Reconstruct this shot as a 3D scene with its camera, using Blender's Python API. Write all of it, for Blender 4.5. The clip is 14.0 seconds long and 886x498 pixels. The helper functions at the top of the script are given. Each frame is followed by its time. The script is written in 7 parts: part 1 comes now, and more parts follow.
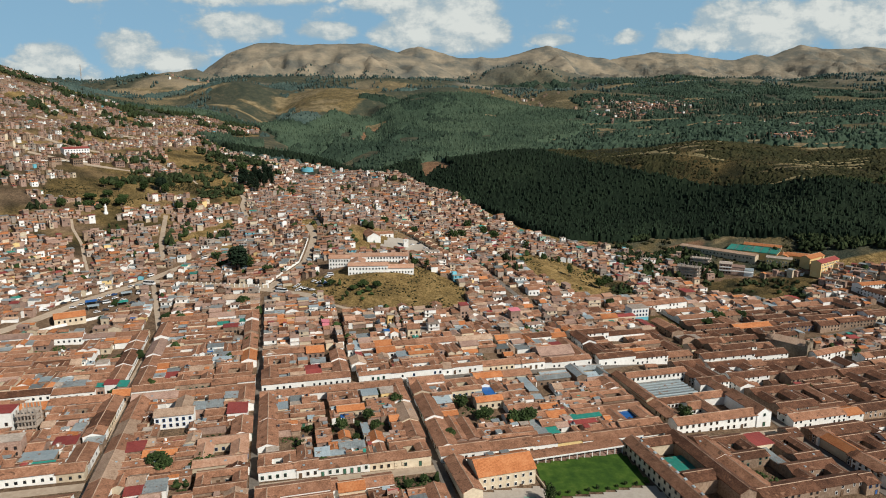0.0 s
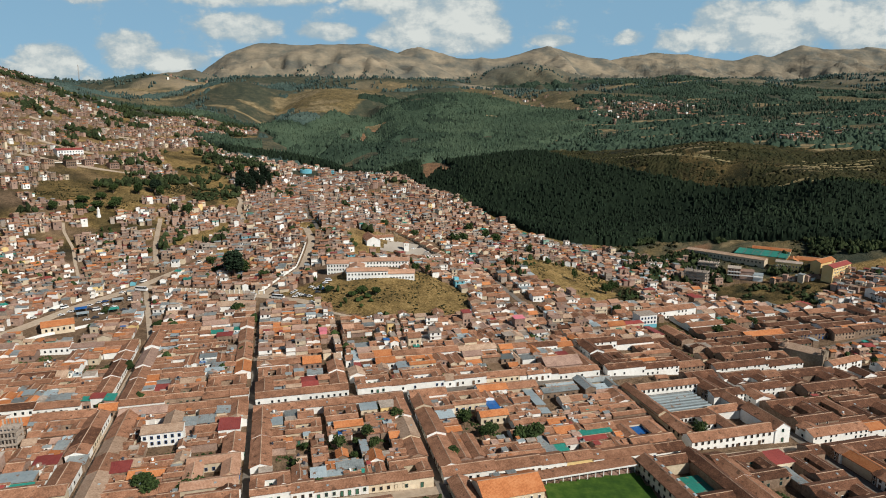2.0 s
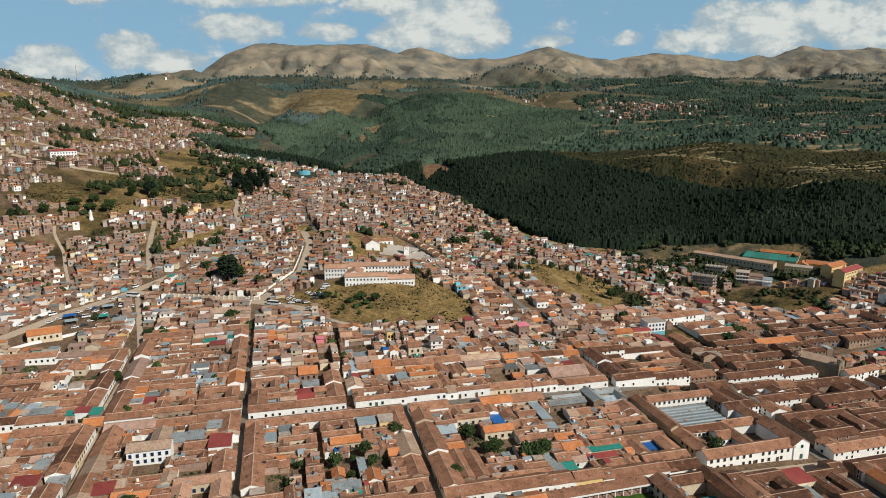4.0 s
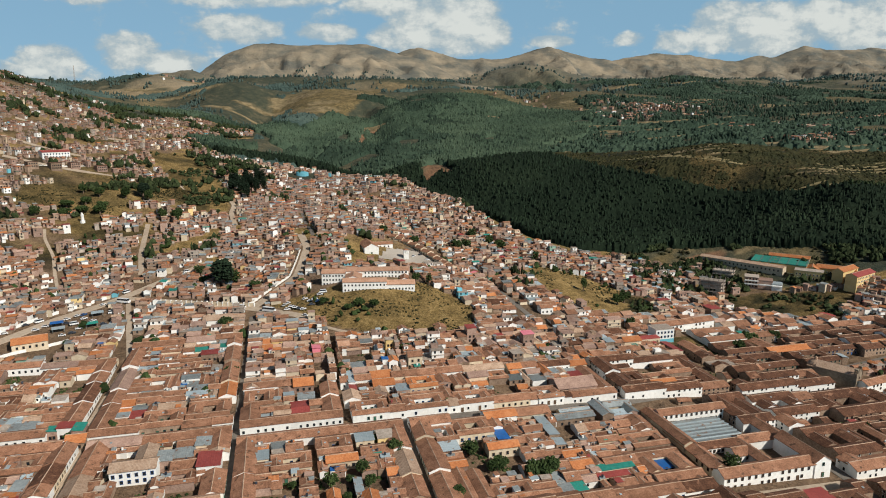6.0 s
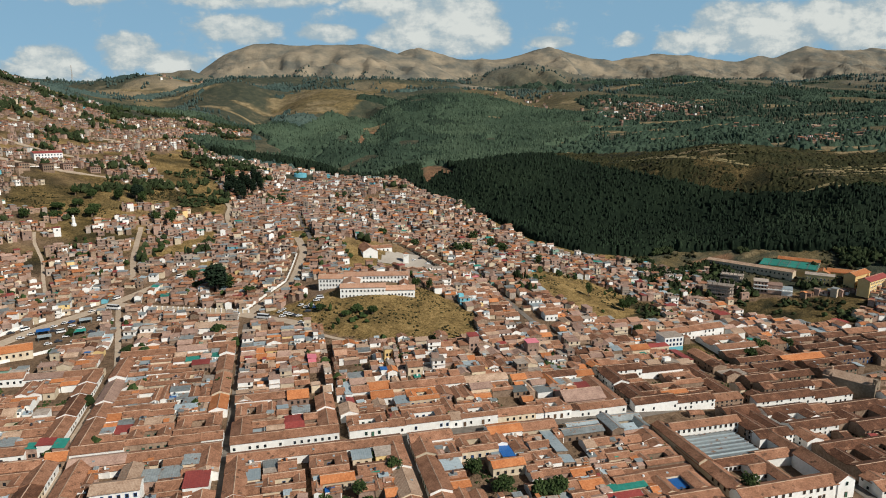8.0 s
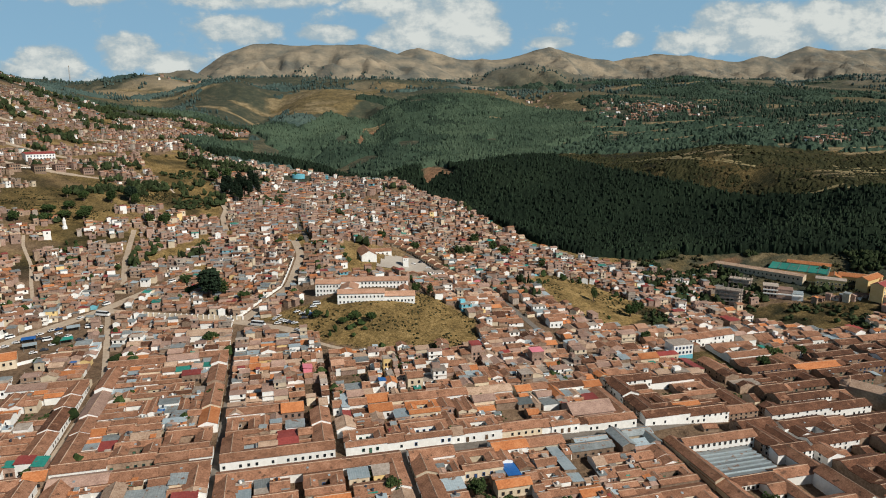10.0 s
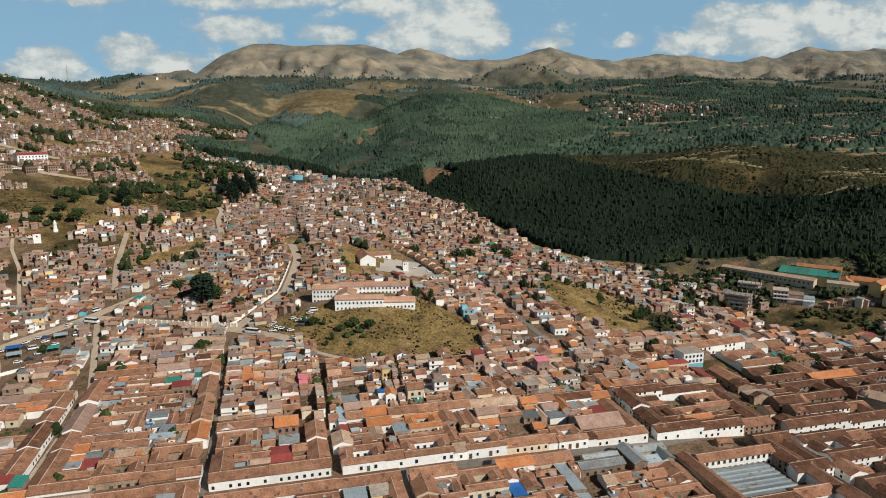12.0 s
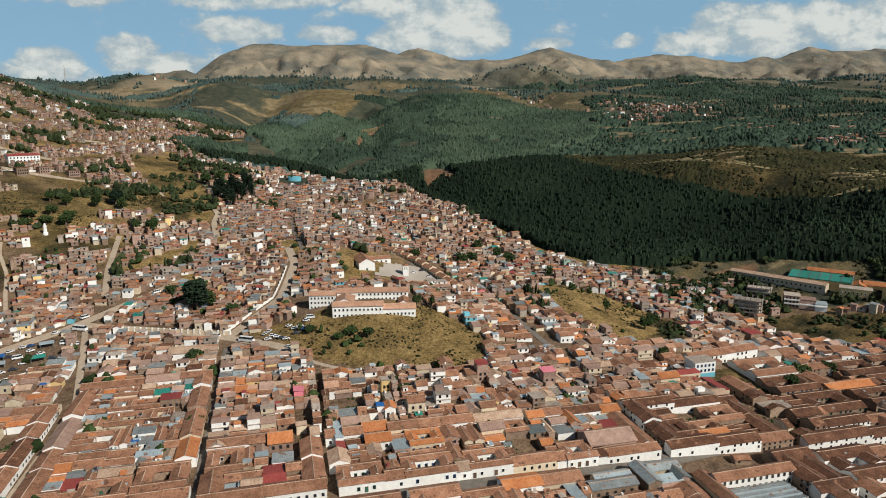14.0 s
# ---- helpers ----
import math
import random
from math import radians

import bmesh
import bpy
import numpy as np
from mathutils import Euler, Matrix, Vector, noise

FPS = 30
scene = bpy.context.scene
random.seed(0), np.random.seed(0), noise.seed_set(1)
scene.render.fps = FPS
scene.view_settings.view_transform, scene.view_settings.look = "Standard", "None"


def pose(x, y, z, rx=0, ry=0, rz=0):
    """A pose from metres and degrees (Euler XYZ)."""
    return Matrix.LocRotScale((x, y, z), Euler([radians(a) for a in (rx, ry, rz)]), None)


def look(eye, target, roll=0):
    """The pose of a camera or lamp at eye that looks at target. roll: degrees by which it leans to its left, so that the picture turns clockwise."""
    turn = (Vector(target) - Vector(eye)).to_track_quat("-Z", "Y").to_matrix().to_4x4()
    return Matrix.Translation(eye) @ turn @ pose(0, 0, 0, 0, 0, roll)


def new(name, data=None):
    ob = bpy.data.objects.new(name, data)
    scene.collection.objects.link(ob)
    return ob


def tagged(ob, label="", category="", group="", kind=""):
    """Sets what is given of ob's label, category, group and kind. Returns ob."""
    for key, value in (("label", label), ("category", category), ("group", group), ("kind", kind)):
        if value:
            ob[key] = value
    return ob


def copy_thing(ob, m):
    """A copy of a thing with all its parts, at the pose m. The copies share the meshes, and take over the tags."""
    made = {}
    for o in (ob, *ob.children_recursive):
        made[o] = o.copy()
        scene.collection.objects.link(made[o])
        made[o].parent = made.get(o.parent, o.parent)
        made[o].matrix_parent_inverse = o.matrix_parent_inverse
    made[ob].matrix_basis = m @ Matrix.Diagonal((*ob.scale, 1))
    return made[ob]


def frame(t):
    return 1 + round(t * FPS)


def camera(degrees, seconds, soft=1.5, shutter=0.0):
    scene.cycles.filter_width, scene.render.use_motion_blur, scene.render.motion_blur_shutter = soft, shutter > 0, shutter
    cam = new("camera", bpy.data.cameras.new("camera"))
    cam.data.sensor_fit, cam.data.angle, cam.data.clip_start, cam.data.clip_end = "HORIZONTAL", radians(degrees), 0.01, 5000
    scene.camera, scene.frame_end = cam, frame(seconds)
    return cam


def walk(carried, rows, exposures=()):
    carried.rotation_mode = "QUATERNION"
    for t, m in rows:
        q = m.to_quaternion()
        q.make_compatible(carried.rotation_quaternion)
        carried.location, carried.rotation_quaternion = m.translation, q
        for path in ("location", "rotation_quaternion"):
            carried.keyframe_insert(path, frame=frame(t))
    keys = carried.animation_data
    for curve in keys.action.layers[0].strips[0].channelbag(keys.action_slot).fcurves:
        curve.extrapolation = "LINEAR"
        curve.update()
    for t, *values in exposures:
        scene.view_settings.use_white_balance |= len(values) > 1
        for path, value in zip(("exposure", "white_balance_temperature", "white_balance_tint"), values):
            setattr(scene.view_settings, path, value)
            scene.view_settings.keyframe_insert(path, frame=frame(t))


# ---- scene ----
cam = camera(70, 14.0, soft=1.0)
PATH = [
    (0, (0.19, 0.94, 140.22), (6.40, 100.94, 119.970), 0.05),
    (0.5, (0.07, 4.90, 140.28), (6.29, 104.90, 120.060), 0.05),
    (1, (-0.02, 8.77, 140.33), (6.20, 108.77, 120.135), 0.05),
    (2, (-0.14, 16.36, 140.39), (6.08, 116.36, 120.241), 0.05),
    (3, (-0.19, 23.86, 140.40), (6.04, 123.86, 120.296), 0.05),
    (4.25, (-0.17, 33.26, 140.35), (6.07, 133.26, 120.303), 0.05),
    (5.5, (-0.09, 42.73, 140.25), (6.16, 142.73, 120.254), 0.05),
    (6.5, (0.01, 50.34, 140.14), (6.26, 150.34, 120.185), 0.05),
    (7.5, (0.13, 57.92, 140.01), (6.39, 157.92, 120.095), 0.05),
    (8.5, (0.24, 65.45, 139.86), (6.51, 165.45, 119.994), 0.05),
    (9.5, (0.35, 72.88, 139.72), (6.62, 172.88, 119.887), 0.05),
    (10.5, (0.44, 80.21, 139.57), (6.72, 180.21, 119.782), 0.05),
    (11.5, (0.49, 87.48, 139.44), (6.77, 187.48, 119.686), 0.05),
    (12.5, (0.49, 94.78, 139.33), (6.78, 194.78, 119.605), 0.05),
    (13.25, (0.45, 100.38, 139.25), (6.75, 200.38, 119.560), 0.05),
    (14, (0.38, 106.19, 139.20), (6.68, 206.19, 119.530), 0.05),
]
walk(cam, [(t, look(eye, target, roll)) for t, eye, target, roll in PATH], [(0, -0.2, 6330, 8), (14, -0.24, 6330, 8)])

# ---- light ----
SUN = Vector((0.62, -0.53, 0.62)).normalized()
lamp = bpy.data.lights.new("sun", "SUN")
lamp.energy, lamp.angle, lamp.color = 5.6, radians(0.6), (1.0, 0.925, 0.815)
new("sun", lamp).matrix_world = look(SUN * 1000, (0, 0, 0))

world = bpy.data.worlds.new("sky")
scene.world = world
world.use_nodes = True


class Graph:
    """Short writing for node trees."""

    def __init__(self, tree):
        self.tree = tree
        tree.nodes.clear()

    def add(self, kind, *wired, operation="", use_clamp=False, data_type="", blend_type="", interpolation_type="", attribute_name="", **values):
        node = self.tree.nodes.new("ShaderNode" + kind)
        if operation:
            node.operation = operation
        if use_clamp:
            node.use_clamp = True
        if data_type:
            node.data_type = data_type
        if blend_type:
            node.blend_type = blend_type
        if interpolation_type:
            node.interpolation_type = interpolation_type
        if attribute_name:
            node.attribute_name = attribute_name
        for key, value in values.items():
            self.wire(value, node.inputs[key[3:].replace("_", " ")])
        for i, value in enumerate(wired):
            self.wire(value, node.inputs[i])
        return node

    def wire(self, value, spot):
        if isinstance(value, bpy.types.NodeSocket):
            self.tree.links.new(value, spot)
        elif isinstance(value, bpy.types.Node):
            self.tree.links.new(value.outputs[0], spot)
        else:
            spot.default_value = value

    def math(self, op, a, b=0.0, clamp=False):
        return self.add("Math", a, b, operation=op, use_clamp=clamp).outputs[0]

    def mix(self, f, a, b, kind="MIX"):
        node = self.add("Mix", data_type="RGBA", blend_type=kind)
        self.wire(f, node.inputs[0])
        self.wire(a, node.inputs[6])
        self.wire(b, node.inputs[7])
        return node.outputs[2]

    def noise(self, vector, scale, detail=3.0, rough=0.55):
        return self.add("TexNoise", in_Vector=vector, in_Scale=scale, in_Detail=detail, in_Roughness=rough).outputs[0]

    def ramp(self, value, stops):
        node = self.add("ValToRGB", value)
        ramp = node.color_ramp
        while len(ramp.elements) < len(stops):
            ramp.elements.new(0.5)
        for element, (at, colour) in zip(ramp.elements, stops):
            element.position, element.color = at, (*colour, 1)
        return node.outputs[0]

    def smooth(self, value, low, high):
        return self.add("MapRange", value, low, high, 0.0, 1.0, interpolation_type="SMOOTHSTEP").outputs[0]


# sky with fair-weather cumulus: (bearing, elevation, half width, half height, weight), as tangents
CLOUDS_NEAR = [
    (0.070, 0.150, 0.095, 0.050, 1.2), (-0.030, 0.182, 0.070, 0.030, 1.1), (0.010, 0.128, 0.070, 0.026, 1.1), (0.130, 0.135, 0.045, 0.036, 1.1), (0.510, 0.150, 0.080, 0.038, 1.1),
    (0.600, 0.146, 0.080, 0.046, 1.15), (0.680, 0.160, 0.100, 0.040, 1.15), (0.760, 0.140, 0.100, 0.055, 1.15), (0.560, 0.122, 0.120, 0.022, 1.1), (0.352, 0.128, 0.032, 0.016, 0.9), (0.425, 0.124, 0.045, 0.020, 1.0),
    (-0.520, 0.087, 0.060, 0.034, 1.0), (-0.405, 0.105, 0.060, 0.034, 0.9), (-0.480, 0.190, 0.120, 0.026, 0.9), (-0.230, 0.182, 0.160, 0.022, 0.85),
]
CLOUDS_MIDDLE = [
    (-0.235, 0.138, 0.070, 0.026, 0.9), (-0.110, 0.132, 0.060, 0.016, 0.9), (-0.630, 0.115, 0.050, 0.024, 1.0), (-0.600, 0.075, 0.060, 0.020, 0.8), (0.190, 0.197, 0.100, 0.010, 0.8),
    (-0.340, 0.088, 0.060, 0.022, 0.9), (0.230, 0.122, 0.045, 0.012, 0.8), (-0.100, 0.190, 0.080, 0.020, 0.8),
]
CLOUDS = CLOUDS_NEAR + CLOUDS_MIDDLE
sky = Graph(world.node_tree)
way = sky.add("TexCoord").outputs["Generated"]
axes = sky.add("SeparateXYZ", way)
ahead = sky.math("MAXIMUM", axes.outputs[1], 0.05)
bearing, rise = sky.math("DIVIDE", axes.outputs[0], ahead), sky.math("DIVIDE", axes.outputs[2], ahead)
flat = sky.add("CombineXYZ", bearing, sky.math("MULTIPLY", rise, 1.5), 0.0).outputs[0]
puff = sky.noise(flat, 15.0, 12.0, 0.62)
crown = sky.noise(sky.add("VectorMath", flat, (0.010, 0.016, 0.0), operation="ADD").outputs[0], 15.0, 12.0, 0.62)
wisp = sky.noise(flat, 4.5, 6.0, 0.55)
field = 0.0
for cu, cv, ru, rv, weight in CLOUDS:
    du = sky.math("DIVIDE", sky.math("SUBTRACT", bearing, cu), ru)
    dv = sky.math("DIVIDE", sky.math("SUBTRACT", rise, cv), rv)
    near_it = sky.math("SUBTRACT", weight, sky.math("ADD", sky.math("MULTIPLY", du, du), sky.math("MULTIPLY", dv, dv)))
    field = sky.math("MAXIMUM", near_it, field)
body = sky.math("ADD", sky.math("MULTIPLY", field, 1.0), sky.math("MULTIPLY", sky.math("SUBTRACT", puff, 0.5), 2.3))
body = sky.math("ADD", body, sky.math("MULTIPLY", sky.math("SUBTRACT", wisp, 0.5), 1.6))
cover = sky.smooth(body, 0.0, 0.55)
air_node = sky.add("TexSky")
air_node.sky_type, air_node.sun_disc, air_node.altitude = "NISHITA", False, 3400.0
air_node.sun_elevation, air_node.sun_rotation = math.asin(SUN.z), math.atan2(SUN.x, SUN.y)
air_node.air_density, air_node.dust_density, air_node.ozone_density = 1.0, 2.0, 1.0
haze = sky.math("MULTIPLY", sky.math("SUBTRACT", 1.0, sky.smooth(axes.outputs[2], 0.25, 0.5)), 0.66)
air = sky.mix(haze, air_node.outputs[0], (8.0, 14.0, 18.8, 1.0))
relief = sky.math("MULTIPLY", sky.math("SUBTRACT", puff, crown), 3.4)
lit = sky.ramp(sky.smooth(sky.math("ADD", sky.math("ADD", body, relief), sky.math("MULTIPLY", puff, 0.5)), 0.3, 1.7), [(0.0, (9.2, 11.6, 13.0)), (0.4, (12.6, 14.0, 14.2)), (0.75, (15.2, 16.0, 15.6)), (1.0, (17.8, 18.2, 17.2))])
veil = sky.math("MULTIPLY", cover, sky.smooth(axes.outputs[1], 0.1, 0.4))
sky.add("OutputWorld", sky.add("Background", sky.mix(veil, air, lit), 0.045))

# ---- materials ----


def surface(name, colours, fine=1.2, coarse=0.12, rough=0.85, bump=0.3, spread=0.35, metal=0.0, ribs=None, specks=None, deep=0.15, gloss=None):
    """Two scales of grain over a few base colours, each thing a little lighter or darker than the next; ribs: (metres, angle)."""
    mat = bpy.data.materials.new(name)
    mat.use_nodes = True
    g = Graph(mat.node_tree)
    geo = g.add("NewGeometry")
    spot = geo.outputs["Position"]
    chance = g.add("ObjectInfo").outputs["Random"]
    chance = g.math("FRACT", g.math("ADD", chance, geo.outputs["Random Per Island"]))
    a, b = g.noise(spot, fine, 4.0, 0.65), g.noise(spot, coarse, 3.0)
    value = g.math("ADD", g.math("MULTIPLY", a, 0.6), g.math("MULTIPLY", b, 0.4))
    n = len(colours)
    tint = g.ramp(g.smooth(value, 0.3, 0.7), [(i / max(n - 1, 1), c) for i, c in enumerate(colours)])
    grade = g.math("ADD", 1.0 - spread / 2, g.math("MULTIPLY", chance, spread))
    tint = g.mix(1.0, tint, g.add("CombineColor", grade, grade, grade).outputs[0], "MULTIPLY")
    if specks:
        tint = g.mix(g.smooth(g.noise(spot, specks[1], 2.0), 0.62, 0.7), tint, (*specks[0], 1))
    lift = a
    if ribs:
        axis = g.add("SeparateXYZ", g.add("Mapping", spot, in_Rotation=(0, 0, radians(ribs[1]))).outputs[0]).outputs[0]
        wave = g.math("SINE", g.math("MULTIPLY", axis, 2 * math.pi / ribs[0]))
        lift = g.math("ADD", g.math("MULTIPLY", wave, 0.28), a)
    relief = g.add("Bump", in_Strength=bump, in_Distance=deep, in_Height=lift)
    shader = g.add("BsdfPrincipled", in_Base_Color=tint, in_Roughness=rough, in_Metallic=metal, in_Normal=relief.outputs[0])
    shader.inputs["Specular IOR Level"].default_value = gloss if gloss is not None else 0.25 if rough > 0.8 else 0.5
    g.add("OutputMaterial", shader)
    return mat


TILE_BROWN = surface("tile_brown", [(0.165, 0.079, 0.046), (0.29, 0.141, 0.082), (0.42, 0.223, 0.138)], 1.6, 0.25, 0.9, 0.35, 0.4, ribs=(0.5, -11), specks=((0.13, 0.068, 0.042), 0.4))
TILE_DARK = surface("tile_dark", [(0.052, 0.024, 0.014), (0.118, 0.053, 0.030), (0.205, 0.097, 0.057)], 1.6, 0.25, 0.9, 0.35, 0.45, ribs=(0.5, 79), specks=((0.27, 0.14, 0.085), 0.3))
TILE_ORANGE = surface("tile_orange", [(0.34, 0.115, 0.042), (0.47, 0.175, 0.066), (0.53, 0.23, 0.10)], 1.2, 0.2, 0.85, 0.5, 0.4, ribs=(0.5, -11))
TILE_PALE = surface("tile_pale", [(0.27, 0.175, 0.115), (0.42, 0.285, 0.20), (0.52, 0.38, 0.28)], 1.4, 0.25, 0.9, 0.5, 0.4, ribs=(0.5, -11))
TILE_LIGHT = surface("tile_light", [(0.34, 0.18, 0.11), (0.48, 0.27, 0.175), (0.56, 0.35, 0.25)], 1.2, 0.2, 0.85, 0.5, 0.3, ribs=(0.5, -11))
TILE_PINK = surface("tile_pink", [(0.235, 0.145, 0.112), (0.45, 0.30, 0.235)], 1.4, 0.25, 0.9, 0.5, 0.5)
METAL_GREY = surface("metal_grey", [(0.20, 0.22, 0.22), (0.36, 0.39, 0.39)], 0.9, 0.15, 0.5, 0.5, 0.6, 0.2, (0.9, -11), ((0.24, 0.13, 0.08), 0.4))
METAL_DARK = surface("metal_dark_grey", [(0.11, 0.13, 0.13), (0.20, 0.225, 0.22)], 0.9, 0.15, 0.45, 0.5, 0.3, 0.2, (0.9, -11))
METAL_BLUE = surface("metal_blue", [(0.012, 0.09, 0.32), (0.025, 0.15, 0.44)], 0.9, 0.1, 0.5, 0.4, 0.3, 0.0, (0.9, -11))
METAL_PALE = surface("metal_pale_blue", [(0.29, 0.355, 0.385), (0.44, 0.505, 0.53)], 0.9, 0.1, 0.5, 0.4, 0.5, 0.1, (0.9, -11), ((0.25, 0.16, 0.11), 0.4))
METAL_TEAL = surface("metal_teal", [(0.02, 0.19, 0.15), (0.04, 0.30, 0.235)], 0.9, 0.1, 0.55, 0.4, 0.5, 0.0, (1.2, -11), ((0.22, 0.15, 0.11), 0.3))
METAL_RED = surface("metal_red", [(0.22, 0.035, 0.03), (0.36, 0.075, 0.06)], 0.9, 0.1, 0.6, 0.4, 0.5, 0.0, (0.9, -11))
PINK_PAINT = surface("pink_paint", [(0.62, 0.16, 0.22), (0.72, 0.24, 0.28)], 0.9, 0.2, 0.7, 0.2, 0.3)
CONCRETE = surface("concrete", [(0.23, 0.19, 0.155), (0.46, 0.385, 0.325)], 0.9, 0.2, 0.9, 0.3, 0.6)
WHITE_WALL = surface("whitewash", [(0.72, 0.70, 0.66), (0.86, 0.85, 0.82)], 0.7, 0.15, 0.9, 0.15, 0.15)
CREAM_WALL = surface("cream_plaster", [(0.50, 0.40, 0.28), (0.66, 0.56, 0.42)], 0.7, 0.2, 0.9, 0.15, 0.4)
ADOBE_WALL = surface("adobe", [(0.18, 0.12, 0.082), (0.35, 0.25, 0.18)], 1.0, 0.25, 0.95, 0.35, 0.5)
BRICK_WALL = surface("brick_wall", [(0.215, 0.135, 0.102), (0.41, 0.285, 0.226)], 1.4, 0.25, 0.9, 0.35, 0.6)
YELLOW_WALL = surface("yellow_paint", [(0.62, 0.43, 0.18), (0.70, 0.54, 0.27)], 0.7, 0.15, 0.85, 0.15, 0.3)
BLUE_WALL = surface("blue_paint", [(0.10, 0.36, 0.46), (0.18, 0.48, 0.57)], 0.7, 0.15, 0.8, 0.15, 0.5)
GREEN_WALL = surface("green_paint", [(0.20, 0.36, 0.28), (0.30, 0.47, 0.38)], 0.7, 0.15, 0.8, 0.15, 0.5)
STONE_WALL = surface("weathered_stone", [(0.15, 0.115, 0.08), (0.28, 0.225, 0.165)], 0.8, 0.15, 0.95, 0.5, 0.3)
PANE = surface("window_glass", [(0.012, 0.014, 0.017), (0.03, 0.034, 0.04)], 0.5, 0.1, 0.15, 0.0, 0.4)
WOOD_BROWN = surface("brown_wood", [(0.08, 0.045, 0.025), (0.15, 0.09, 0.05)], 2.0, 0.3, 0.7, 0.2, 0.4)
WOOD_BLUE = surface("blue_wood", [(0.02, 0.07, 0.22), (0.05, 0.13, 0.33)], 2.0, 0.3, 0.6, 0.2, 0.4)
WOOD_GREEN = surface("green_wood", [(0.03, 0.10, 0.07), (0.06, 0.17, 0.11)], 2.0, 0.3, 0.6, 0.2, 0.4)
ROAD = surface("grey_road", [(0.12, 0.105, 0.09), (0.20, 0.175, 0.15)], 0.6, 0.06, 0.95, 0.2, 0.1)
DUST_ROAD = surface("dusty_road", [(0.34, 0.26, 0.19), (0.48, 0.39, 0.30)], 0.5, 0.05, 0.95, 0.2, 0.1)
PAVING = surface("pale_paving", [(0.36, 0.31, 0.26), (0.47, 0.42, 0.36)], 0.6, 0.06, 0.9, 0.2, 0.1)
STRAW = surface("dry_straw", [(0.14, 0.115, 0.055), (0.24, 0.19, 0.095), (0.32, 0.26, 0.14)], 0.5, 0.05, 0.95, 0.3, 0.1)
LAWN = surface("green_lawn", [(0.022, 0.058, 0.006), (0.045, 0.095, 0.01), (0.085, 0.13, 0.02)], 0.25, 0.04, 0.95, 0.4, 0.0)
BARK = surface("bark", [(0.09, 0.06, 0.04), (0.17, 0.12, 0.085)], 2.0, 0.3, 0.95, 0.4, 0.3)
LEAF = surface("leaves", [(0.018, 0.031, 0.011), (0.034, 0.054, 0.017), (0.058, 0.080, 0.026)], 0.9, 0.1, 0.8, 0.4, 0.7, gloss=0.1)
# cloud shade over the near slope is put into this leaf colour
LEAF_CLOUD_SHADE = surface("cloud_shaded_eucalyptus_leaves", [(0.007, 0.013, 0.008), (0.013, 0.023, 0.013), (0.025, 0.039, 0.021)], 0.7, 0.012, 0.95, 0.35, 0.6, deep=0.9, gloss=0.1)
# haze across the ravine is painted in: a paler, bluer green
LEAF_GREEN_HAZED = surface("hazed_pine_leaves", [(0.026, 0.044, 0.029), (0.051, 0.078, 0.050), (0.085, 0.118, 0.073)], 0.7, 0.012, 0.95, 0.35, 0.6, deep=0.9, gloss=0.1)
LEAF_OLIVE = surface("olive_leaves", [(0.016, 0.023, 0.010), (0.030, 0.042, 0.017), (0.055, 0.068, 0.028)], 0.9, 0.05, 0.9, 0.3, 0.7, gloss=0.1)
# distant haze is painted into these leaves as pale blue-green
LEAF_FAR_HAZED = surface("hazed_far_leaves", [(0.027, 0.047, 0.043), (0.050, 0.076, 0.067), (0.082, 0.113, 0.094)], 0.5, 0.012, 0.95, 0.35, 0.5, deep=1.2, gloss=0.1)
# deeper copy of the green, painted shade for hollows; also the right plateau
LEAF_DEEP = surface("deeper_green_leaves", [(0.018, 0.032, 0.022), (0.034, 0.055, 0.037), (0.058, 0.084, 0.054)], 0.7, 0.012, 0.95, 0.35, 0.6, deep=0.9, gloss=0.1)
# a little paler, with the same cloud shade in its colour
LEAF_CLOUD_SHADE_PALER = surface("cloud_shaded_paler_leaves", [(0.009, 0.017, 0.010), (0.017, 0.029, 0.016), (0.030, 0.046, 0.025)], 0.7, 0.012, 0.95, 0.35, 0.6, deep=0.9, gloss=0.1)
# olive scrub, with cloud shade on the hump darkened into the colour
SCRUB = surface("shade_darkened_scrub", [(0.012, 0.016, 0.007), (0.030, 0.030, 0.013), (0.060, 0.052, 0.023)], 0.8, 0.05, 0.95, 0.8, 0.8, deep=0.5, gloss=0.1)
CAR_WHITE = surface("white_car_paint", [(0.72, 0.72, 0.72), (0.80, 0.80, 0.80)], 0.5, 0.1, 0.25, 0.0, 0.2)
CAR_DARK = surface("dark_car_paint", [(0.03, 0.035, 0.05), (0.06, 0.065, 0.08)], 0.5, 0.1, 0.25, 0.0, 0.8)
CAR_BLUE = surface("blue_car_paint", [(0.02, 0.07, 0.22), (0.03, 0.10, 0.28)], 0.5, 0.1, 0.25, 0.0, 0.4)
RUBBER = surface("tyre_rubber", [(0.015, 0.015, 0.015), (0.03, 0.03, 0.03)], 2.0, 0.5, 0.9, 0.2, 0.1)

# ground: dry grass, town dirt, forest floor, harvested fields and far mountain slopes greyed as by haze
GROUND = bpy.data.materials.new("ground_cover")
GROUND.use_nodes = True
g = Graph(GROUND.node_tree)
spot = g.add("NewGeometry").outputs["Position"]
fine, mid, wide = g.noise(spot, 0.6, 5.0, 0.7), g.noise(spot, 0.07, 6.0, 0.72), g.noise(spot, 0.006, 6.0, 0.65)
